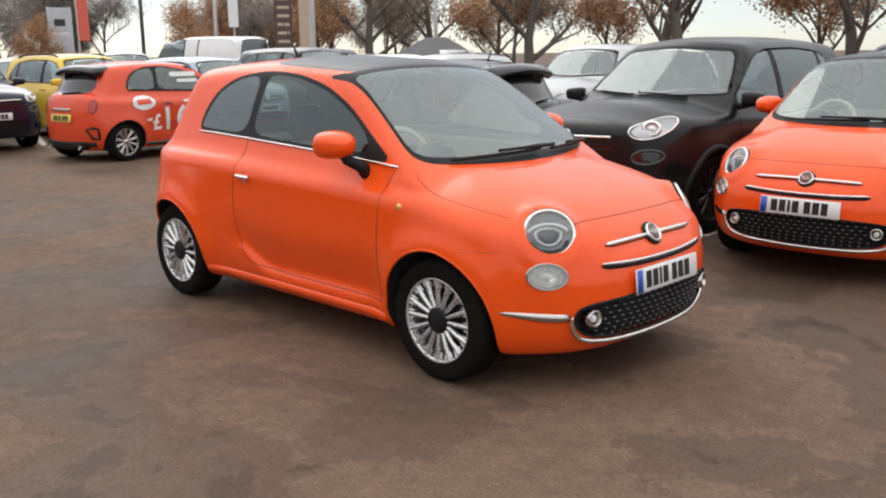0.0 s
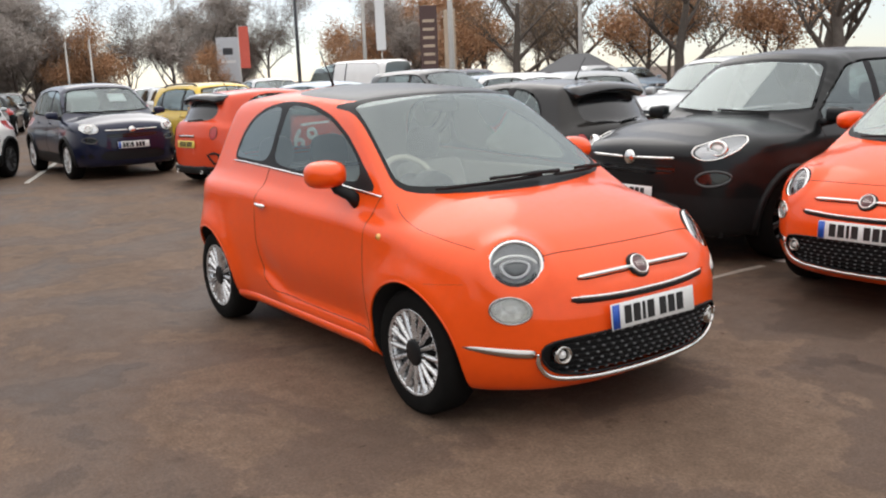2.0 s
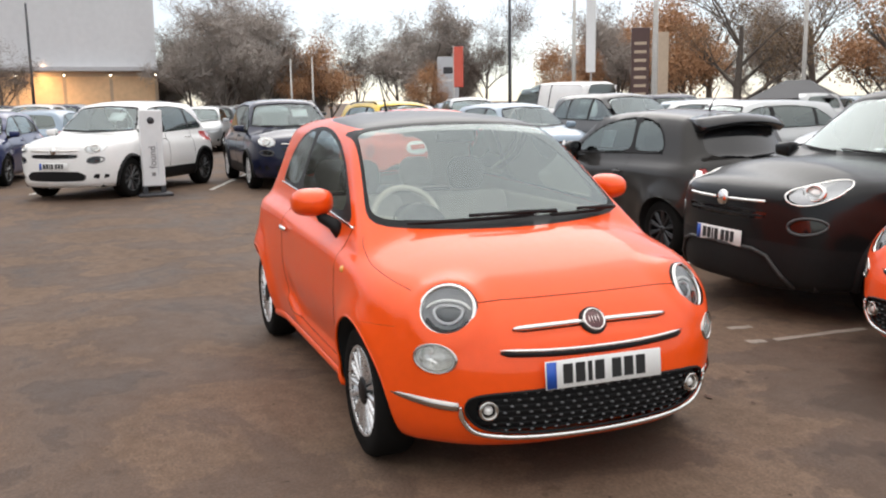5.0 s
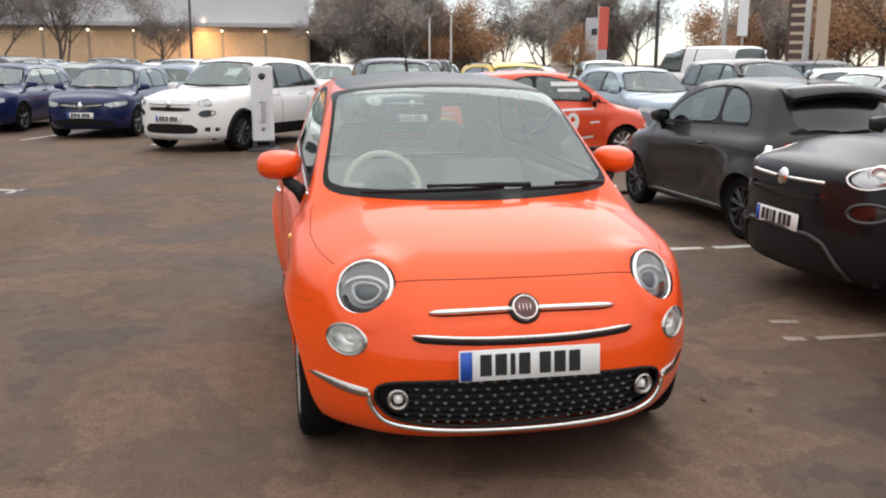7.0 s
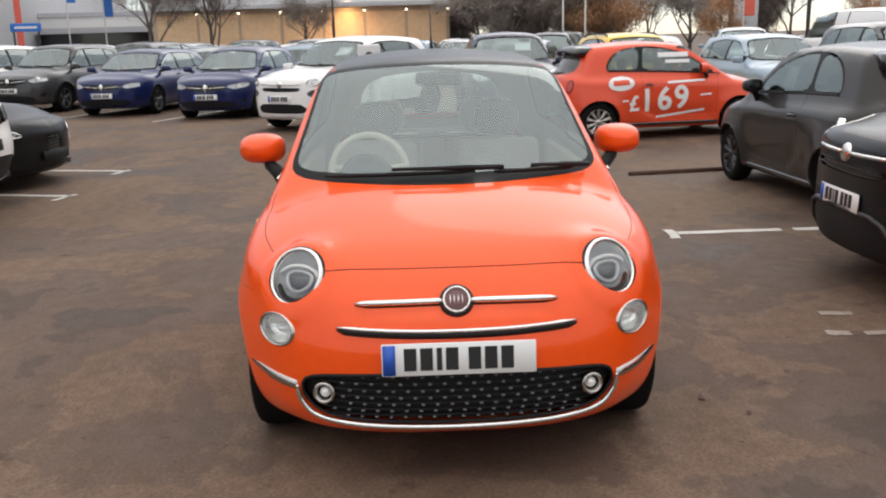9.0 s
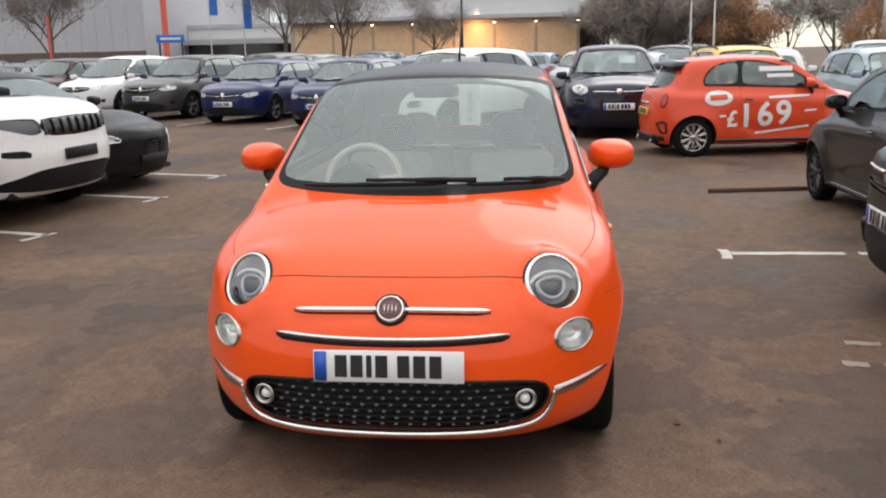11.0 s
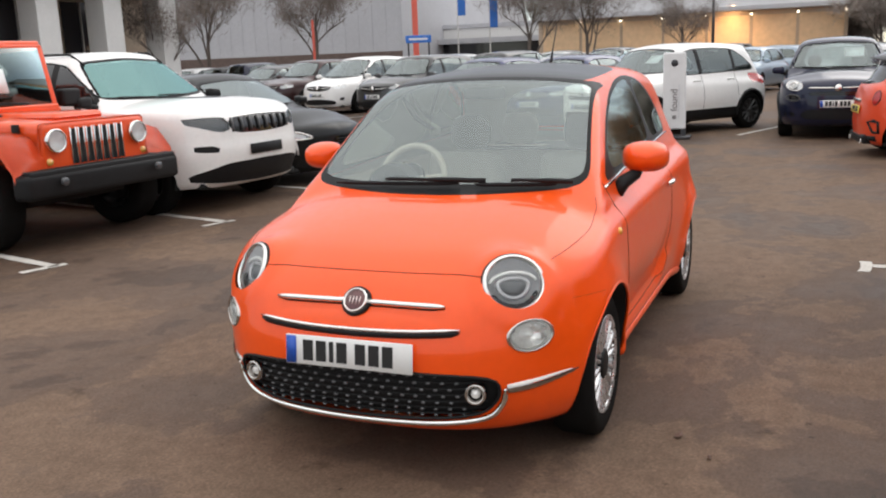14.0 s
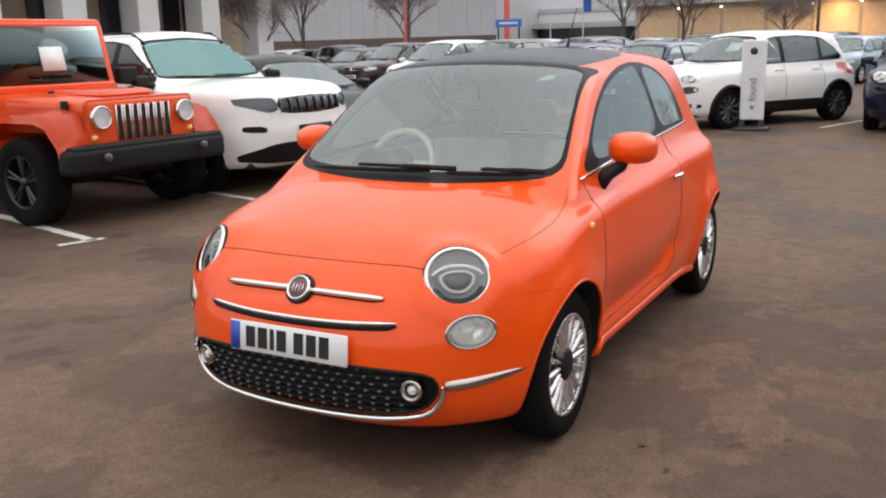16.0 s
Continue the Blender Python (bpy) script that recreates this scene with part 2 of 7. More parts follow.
def rounded(points, n=80, closed=True):
    """A smooth outline of n points (Catmull-Rom) through the given ones."""
    p = [np.array(q, float) for q in points]
    m, out = len(p), []
    segs = m if closed else m - 1
    for k in range(n):
        u = k * segs / (n if closed else n - 1)
        i, s = min(int(u), segs - 1), u - min(int(u), segs - 1)
        a, b, c, d = (p[(i + j) % m] if closed else p[min(max(i + j, 0), m - 1)] for j in (-1, 0, 1, 2))
        out.append(tuple(0.5 * (2 * b + (c - a) * s + (2 * a - 5 * b + 4 * c - d) * s**2 + (3 * b - a - 3 * c + d) * s**3)))
    return out


def inset(poly, d):
    """The outline moved inwards by d."""
    p = np.array(poly, float)
    area = 0.5 * np.sum(p[:, 0] * np.roll(p[:, 1], -1) - np.roll(p[:, 0], -1) * p[:, 1])
    t = np.roll(p, -1, 0) - np.roll(p, 1, 0)
    nrm = np.stack([-t[:, 1], t[:, 0]], 1) / (np.linalg.norm(t, axis=1)[:, None] + 1e-9)
    return [tuple(q) for q in p + nrm * d * np.sign(area)]


def within_poly(p, pts):
    """Which of the (u, v) points lie inside the outline."""
    p, pts = np.array(p, float), np.array(pts, float).reshape(-1, 2)
    ins = np.zeros(len(pts), bool)
    for (ax, ay), (bx, by) in zip(p, np.roll(p, -1, 0)):
        cond = (ay > pts[:, 1]) != (by > pts[:, 1])
        with np.errstate(divide="ignore", invalid="ignore"):
            cross = ax + (pts[:, 1] - ay) * (bx - ax) / (by - ay)
        ins ^= cond & (pts[:, 0] < cross)
    return ins


def cut(bm, outline, flat, region):
    """Cuts the surface along an outline drawn in the plane that flat() maps to, where region() holds: moves the nearest corners
    onto the line, and returns what lies within as a bmesh of its own, taken out of bm."""
    vs = [v for v in bm.verts if region(v.co)]
    if not vs:
        return bmesh.new()
    uv = {v: flat(v.co) for v in vs}
    ins = dict(zip(vs, within_poly(outline, [uv[v] for v in vs])))
    poly = [np.array(q) for q in outline]
    on, moves = set(), {}
    for e in {e for v in vs for e in v.link_edges}:
        a, b = e.verts
        if a not in ins or b not in ins or ins[a] == ins[b]:
            continue
        p, q = np.array(uv[a]), np.array(uv[b])
        d = q - p
        for i in range(len(poly)):
            r, s = poly[i - 1], poly[i]
            w = s - r
            den = d[0] * w[1] - d[1] * w[0]
            if abs(den) < 1e-12:
                continue
            t = ((r[0] - p[0]) * w[1] - (r[1] - p[1]) * w[0]) / den
            u = ((r[0] - p[0]) * d[1] - (r[1] - p[1]) * d[0]) / den
            if -1e-9 <= t <= 1 + 1e-9 and -1e-6 <= u <= 1 + 1e-6:
                v, far = (a, t) if t < 0.5 else (b, 1 - t)
                place = a.co.lerp(b.co, t)
                if v not in moves or far < moves[v][0]:
                    moves[v] = (far, place)
                break
    for v, (_, place) in moves.items():
        v.co = place
        on.add(v)
    faces = {f for v in vs for f in v.link_faces if all(w in ins for w in f.verts)}
    for f in list(faces):
        fv = list(f.verts)
        if len(fv) == 4 and len({ins[w] for w in fv if w not in on}) == 2:
            for i in (0, 1):
                if fv[i] in on and fv[i + 2] in on:
                    g, _ = bmesh.utils.face_split(f, fv[i], fv[i + 2])
                    faces.add(g)
                    break
    inside = []
    for f in faces:
        rest = [w for w in f.verts if w not in on]
        if rest:
            if all(ins[w] for w in rest):
                inside.append(f)
        elif within_poly(outline, [flat(f.calc_center_median())])[0]:
            inside.append(f)
    out, idx, keep = bmesh.new(), {}, []
    for f in inside:
        keep.append([idx.setdefault(w, len(idx)) for w in f.verts])
    news = [out.verts.new(w.co) for w in idx]
    for f in keep:
        try:
            out.faces.new([news[i] for i in f])
        except ValueError:
            pass
    bmesh.ops.delete(bm, geom=inside, context="FACES")
    return out


def smax(a, b, k):
    h = np.clip(0.5 + 0.5 * (a - b) / k, 0, 1)
    return b + (a - b) * h + k * h * (1 - h)


def smin(a, b, k):
    return -smax(-a, -b, k)


def car_field(P):
    """A function of x, y, z, below nought within the car's body, from its outline curves."""
    W, xf, xr, h, wg, roof = (curve_fn(P[k]) for k in ("W", "xf", "xr", "h", "wg", "roof"))
    wx, wz, wsl, wcv = P["ws"]
    rx, rz, rsl, rcv = P["rs"]
    n, fx, bx = P.get("n", 2.8), P["fx"], P["bx"]

    def field(x, y, z):
        ay = np.abs(y)
        w = W(z)
        for ax in P["axles"]:
            rr = np.hypot(x - ax, z - P["wheel"])
            w = w + P.get("flare", 0.014) * np.exp(-(((rr - P["arch"]) / P.get("flare_w", 0.07)) ** 2))
        if P.get("crease"):
            w = w + np.exp(-(((z - 0.52) / 0.26) ** 4)) * (0.020 * np.exp(-(((x + 1.12) / 0.46) ** 4)) + 0.008 * np.exp(-(((x - 1.15) / 0.42) ** 4)))
            w = w - 0.026 / (1 + np.exp(-(z - 0.922) / 0.006)) * np.exp(-(((x + 0.35) / 1.25) ** 6))
            zs = 0.312 + 0.11 * np.clip((-0.18 - x) / 0.24, 0, 1) ** 1.5
            w = w - 0.042 * np.exp(-(((x - 0.16) / 0.64) ** 8)) / (1 + np.exp(-np.clip((z - zs) / 0.008, -50, 50))) * np.exp(-((np.maximum(z - zs, 0) / 0.16) ** 2))
        w = w - P.get("waist", 0.012) * np.exp(-((x / 0.55) ** 2)) * np.exp(-(((z - 0.38) / 0.14) ** 2))
        a, b = np.maximum(x - fx, 0) / np.maximum(xf(z) - fx, 0.05), np.maximum(bx - x, 0) / np.maximum(bx - xr(z), 0.05)
        plan = (((ay / w) ** n + a**n + b**n) ** (1 / n) - 1) * 0.75
        top = z - (h(x) - P.get("crown", 0.07) * (ay / 0.7) ** P.get("ce", 2.4))
        low = smax(smax(plan, top, P.get("k", 0.07)), P["zb"] - z, 0.05)
        side = (ay - wg(z) + P.get("taper", 0.03) * np.clip((-x - 0.2) / 1.2, 0, 1) ** 2) * 0.92
        front = (x - (wx - (z - wz) * wsl - wcv * (ay / 0.667) ** 2)) / math.hypot(1, wsl)
        back = ((rx + (z - rz) * rsl + rcv * (ay / 0.667) ** 2) - x) / math.hypot(1, rsl)
        up = z - (roof(x) - P.get("rcrown", 0.05) * (ay / 0.5) ** 2)
        cab = smax(smax(side, up, P.get("kr", 0.09)), smax(front, back, 0.02), P.get("kw", 0.05))
        cab = smax(cab, P.get("cabz", 0.86) - z, 0.04)
        out = smin(low, cab, P.get("kb", 0.025))
        for (cx, cy, cz), (nx, ny, nz), rad in P.get("pods", ()):
            dx, dy, dz = x - cx, ay - cy, z - cz
            al = dx * nx + dy * ny + dz * nz
            rr = np.sqrt(np.maximum(dx * dx + dy * dy + dz * dz - al * al, 0))
            out = smin(out, smax(smax(rr - rad - 0.25 * np.clip(-al, 0, 0.3), al, 0.02), -al - 0.35, 0.02), 0.065)
        return out

    return field


def car_shell(P, ns, nt, nc):
    """The body's skin: rays from a spine inside the car out to the field's surface. ns stations, nt round, nc rings at each end."""
    f, z0 = car_field(P), P.get("spine", 0.62)
    xa, xb = P["bx"], P["fx"]
    org, way, rows = [], [], []
    th = -math.pi / 2 + 2 * math.pi * np.arange(nt) / nt
    for k in range(nc, 0, -1):
        ph = math.pi / 2 * (k - 0.5) / nc
        rows.append((xa, -math.sin(ph), math.cos(ph)))
    for x in np.linspace(xa, xb, ns):
        rows.append((x, 0.0, 1.0))
    for k in range(1, nc + 1):
        ph = math.pi / 2 * (k - 0.5) / nc
        rows.append((xb, math.sin(ph), math.cos(ph)))
    R = np.array(rows)
    ox = np.repeat(R[:, 0], nt)
    dx, dc = np.repeat(R[:, 1], nt), np.repeat(R[:, 2], nt)
    t = np.tile(th, len(rows))
    dy, dz = dc * np.cos(t), dc * np.sin(t)
    lo, hi = np.zeros_like(ox), np.full_like(ox, 3.2)
    for _ in range(34):
        mid = (lo + hi) / 2
        out = f(ox + mid * dx, mid * dy, z0 + mid * dz) > 0
        hi, lo = np.where(out, mid, hi), np.where(out, lo, mid)
    V = np.stack([ox + lo * dx, lo * dy, z0 + lo * dz], 1)
    F = []
    for i in range(len(rows) - 1):
        for k in range(nt):
            q = (k + 1) % nt
            F.append((i * nt + k, i * nt + q, (i + 1) * nt + q, (i + 1) * nt + k))
    verts = [tuple(v) for v in V]
    for end in (0, (len(rows) - 1) * nt):
        c = len(verts)
        verts.append(tuple(V[end : end + nt].mean(0)))
        for k in range(nt):
            q = (k + 1) % nt
            F.append((c, end + q, end + k) if end == 0 else (c, end + k, end + q))
    bm = from_arrays(verts, F)
    bmesh.ops.recalc_face_normals(bm, faces=bm.faces)
    return bm


SKID = mat("dull_grey_skid", (0.045, 0.044, 0.043), 0.5, 0.3)
STUD = mat("dull_bright_stud", (0.20, 0.20, 0.21), 0.35, 0.6)


from mathutils.bvhtree import BVHTree


# ---- wheels, plates and other parts of cars ----
def tyre_bm(r, w, rim):
    return lathe([(rim - 0.012, -w * 0.42), (rim + 0.006, -w * 0.49), (r - 0.035, -w * 0.52), (r - 0.012, -w * 0.46), (r - 0.001, -w * 0.34), (r, 0), (r - 0.001, w * 0.34), (r - 0.012, w * 0.46), (r - 0.035, w * 0.52), (rim + 0.006, w * 0.49), (rim - 0.012, w * 0.42)], 48)


def spoke_bm(r0, r1, w0, w1, y0, y1, thick, ang):
    """One spoke from radius r0 to r1 in the wheel's plane; +y is the outer face."""
    bm = bmesh.new()
    vs = []
    for r, w, y in ((r0, w0, y0), ((r0 + r1) / 2, (w0 + w1) / 2 * 0.92, (y0 + y1) / 2 + 0.004), (r1, w1, y1)):
        for dx, dy in ((-w, -thick), (-w * 0.55, 0), (w * 0.55, 0), (w, -thick)):
            vs.append(bm.verts.new((dx, y + dy, r)))
    for i in range(2):
        for k in range(3):
            bm.faces.new((vs[i * 4 + k], vs[i * 4 + k + 1], vs[i * 4 + 5 + k], vs[i * 4 + 4 + k]))
    bm.transform(Matrix.Rotation(ang, 4, "Y"))
    return bm


def wheel(parent, x, y, z, r, rim, width, style, rim_mat, out, low=False):
    """A wheel under a car: tyre with rim, hub cap and spokes. out is +1 where the outer face looks along +y."""
    flip = Matrix.Translation((x, y, z)) @ (Matrix() if out > 0 else Matrix.Rotation(math.pi, 4, "Z"))
    hold = new("wheel")
    hold.empty_display_size = 0.05
    hold.parent = parent
    hold.matrix_basis = flip
    part("tyre", tyre_bm(r, width, rim), RUBBER, hold)
    o = width * 0.5
    b = lathe([(rim - 0.004, -o), (rim - 0.016, -o * 0.2), (rim - 0.016, o * 0.55), (rim - 0.006, o * 0.9), (rim + 0.004, o * 1.0), (rim + 0.006, o * 0.92), (rim - 0.002, o * 0.80)], 48)
    part("rim", b, rim_mat, hold)
    bm = bmesh.new()
    if style == "multi":
        for k in range(16):
            a = 2 * math.pi * k / 16
            join(bm, spoke_bm(rim * 0.24, rim * 0.985, 0.009, 0.0135, o * 0.86, o * 0.93, 0.016, a))
            for da in (-0.105, 0.105):
                join(bm, spoke_bm(rim * 0.80, rim * 0.985, 0.003, 0.006, o * 0.80, o * 0.9, 0.010, a + da))
        part("spokes", bm, rim_mat, hold)
        part("hub_cap", lathe([(0.0001, o * 0.98), (0.05, o * 0.97), (0.062, o * 0.90), (0.064, o * 0.7)], 32), PLASTIC, hold)
    else:
        count = {"five": 5, "ten": 10, "split": 7}[style]
        for k in range(count):
            a = 2 * math.pi * k / count
            for da in ((-0.13, 0.13) if style != "ten" else (-0.07, 0.07)):
                join(bm, spoke_bm(rim * 0.2, rim * 0.98, 0.013, 0.015, o * 0.8, o * 0.9, 0.02, a + da))
        if low:
            join(bm, lathe([(0.0001, o * 0.94), (0.03, o * 0.93), (0.05, o * 0.6)], 16))
            part("spokes", bm, rim_mat, hold)
            return hold
        part("spokes", bm, rim_mat, hold)
        part("hub_cap", lathe([(0.0001, o * 0.94), (0.03, o * 0.93), (0.045, o * 0.8), (0.05, o * 0.6)], 24), rim_mat, hold)
    part("brake_disc", lathe([(0.0001, -o * 0.2), (rim * 0.72, -o * 0.2), (rim * 0.72, -o * 0.35), (0.0001, -o * 0.35)], 28), UNDER, hold)
    return hold


def number_plate(parent, m, yellow=False, w=0.52, h=0.111, bars=True):
    """A plate facing local +x at m: white sheet, blue band and plain bars for its characters."""
    bm = box(-0.004, 0.004, -w / 2, w / 2, -h / 2, h / 2, 0.003, 1)
    bm.transform(m)
    ob = part("number_plate", bm, PLATE_YELLOW if yellow else PLATE_WHITE, parent, "number plate with plain dark bars")
    if not yellow:
        bm = box(0.0045, 0.006, -w / 2 + 0.004, -w / 2 + 0.046, -h / 2 + 0.004, h / 2 - 0.004)
        bm.transform(m)
        part("blue_band", bm, PLATE_BLUE, ob)
    y = -w / 2 + 0.075
    for k in range(7 if bars else 1):
        wide = (0.018 if k == 2 else 0.042) if bars else w - 0.12
        bm = box(0.0045, 0.006, y, y + wide, -h / 2 + 0.018, h / 2 - 0.016)
        bm.transform(m)
        part("bar", bm, INK, ob, smooth=False)
        y += wide + (0.034 if k == 3 else 0.013)
    return ob


def mirrored(points):
    return [(x, -y, z) for x, y, z in points]


def frame_at(place, normal):
    """A pose whose +x looks along normal, and whose +z keeps as upright as it can."""
    n = Vector(normal).normalized()
    y = Vector((0, 0, 1)).cross(n).normalized()
    z = n.cross(y)
    return Matrix(((n.x, y.x, z.x, place[0]), (n.y, y.y, z.y, place[1]), (n.z, y.z, z.z, place[2]), (0, 0, 0, 1)))


class Skin:
    """Finds points on a car's skin by looking at it from its side, its front, above or behind."""

    def __init__(self, bm):
        self.tree = BVHTree.FromBMesh(bm)

    def side(self, x, z, s, off=0.0):
        p, n, _, _ = self.tree.ray_cast(Vector((x, s * 3, z)), Vector((0, -s, 0)))
        return (p + n * off) if p else Vector((x, s * 0.7, z))

    def front(self, y, z, off=0.0):
        p, n, _, _ = self.tree.ray_cast(Vector((4, y, z)), Vector((-1, 0, 0)))
        return (p + n * off) if p else Vector((1.5, y, z))

    def rear(self, y, z, off=0.0):
        p, n, _, _ = self.tree.ray_cast(Vector((-4, y, z)), Vector((1, 0, 0)))
        return (p + n * off) if p else Vector((-1.5, y, z))

    def top(self, x, y, off=0.0):
        p, n, _, _ = self.tree.ray_cast(Vector((x, y, 4)), Vector((0, 0, -1)))
        return (p + n * off) if p else Vector((x, y, 1))

    def corner(self, ang, z, s, off=0.0):
        way = Vector((math.cos(ang), s * math.sin(ang), 0))
        p, n, _, _ = self.tree.ray_cast(Vector((1.1, 0, z)) + way * 3, -way)
        return (p + n * off) if p else Vector((1.5, s * 0.7, z))

    def normal_front(self, y, z):
        p, n, _, _ = self.tree.ray_cast(Vector((4, y, z)), Vector((-1, 0, 0)))
        return n


def seat_bms(cx, cy, cz, back_top, lean=0.35):
    """Cushion, backrest and headrest of one seat."""
    cushion = box(cx - 0.25, cx + 0.25, cy - 0.24, cy + 0.24, cz, cz + 0.16, 0.06, 3)
    back = box(-0.07, 0.07, -0.23, 0.23, 0, back_top, 0.06, 3)
    back.transform(Matrix.Translation((cx - 0.24, cy, cz + 0.1)) @ Matrix.Rotation(-lean, 4, "Y"))
    head = lathe([(0.0001, -0.11), (0.085, -0.10), (0.115, -0.05), (0.12, 0.02), (0.10, 0.08), (0.06, 0.105), (0.0001, 0.11)], 20, "z")
    head.transform(Matrix.Translation((cx - 0.24 - math.sin(lean) * (back_top + 0.12), cy, cz + 0.1 + math.cos(lean) * (back_top + 0.12))) @ Matrix.Diagonal((0.6, 1.05, 0.95, 1)))
    return cushion, back, head


def wiper(skin, pivot, tip, parent):
    """A wiper: arm and blade lying on the windscreen; pivot and tip in (y, z)."""
    (y0, z0), (y1, z1) = pivot, tip
    pts = [skin.front(y0 + (y1 - y0) * s, z0 + (z1 - z0) * s, 0.03 + 0.012 * math.sin(math.pi * s)) for s in np.linspace(0, 0.62, 8)]
    arm = part("wiper", tube(pts, [0.011] * 4 + [0.008] * 4), PLASTIC, parent)
    q = [skin.front(y0 + (y1 - y0) * s, z0 + (z1 - z0) * s, 0.018) for s in np.linspace(0.16, 1.0, 12)]
    part("blade", tube(q, [0.005] + [0.009] * 10 + [0.005]), PLASTIC, arm)


# ---- the small rounded hatchback ----
HATCH = dict(
    W=[(0.15, 0.70), (0.2, 0.735), (0.3, 0.772), (0.45, 0.791), (0.6, 0.801), (0.75, 0.799), (0.83, 0.797), (0.9, 0.789), (0.98, 0.748), (1.06, 0.70), (1.2, 0.66)],
    xf=[(0.15, 1.72), (0.2, 1.79), (0.3, 1.85), (0.4, 1.868), (0.5, 1.862), (0.58, 1.838), (0.67, 1.792), (0.735, 1.735), (0.8, 1.65), (0.9, 1.5), (1.0, 1.35), (1.1, 1.3)],
    xr=[(0.15, -1.60), (0.3, -1.69), (0.5, -1.71), (0.7, -1.70), (0.9, -1.66), (1.05, -1.60), (1.2, -1.5)],
    h=[(-1.75, 0.98), (-1.4, 1.04), (-0.9, 1.045), (0.0, 1.01), (0.7, 0.99), (1.0, 0.972), (1.25, 0.929), (1.45, 0.874), (1.6, 0.815), (1.72, 0.745), (1.8, 0.66)],
    wg=[(0.9, 0.742), (0.98, 0.708), (1.1, 0.664), (1.25, 0.614), (1.39, 0.556), (1.45, 0.524), (1.5, 0.485)],
    roof=[(-1.6, 1.35), (-1.3, 1.425), (-0.876, 1.468), (-0.35, 1.488), (0.1, 1.468), (0.4, 1.425), (0.8, 1.33)],
    ws=(1.06, 0.965, 1.50, 0.12), rs=(-1.60, 0.95, 0.60, 0.22), fx=1.12, bx=-1.05, axles=(1.15, -1.15), wheel=0.292, arch=0.335,
    zb=0.17, flare=0.028, flare_w=0.085, ce=3.4, crown=0.085, rcrown=0.042, kr=0.075, n=2.75, k=0.06, crease=True, waist=0.0, pods=[((1.612, 0.5535, 0.7257), (0.717, 0.518, 0.4655), 0.131)],
)


def window_parts(bm, outline, flat, region, band, glass, border, root, name, keep_label=""):
    """Cuts a window out of the skin and adds its pane, with a dark border as wide as band."""
    pane = cut(bm, outline, flat, region)
    inner = cut(pane, inset(outline, band), flat, region)
    ob = part(name, inner, glass, root, keep_label)
    ob.visible_shadow = False
    part("window_border", pane, border, ob)
    return ob


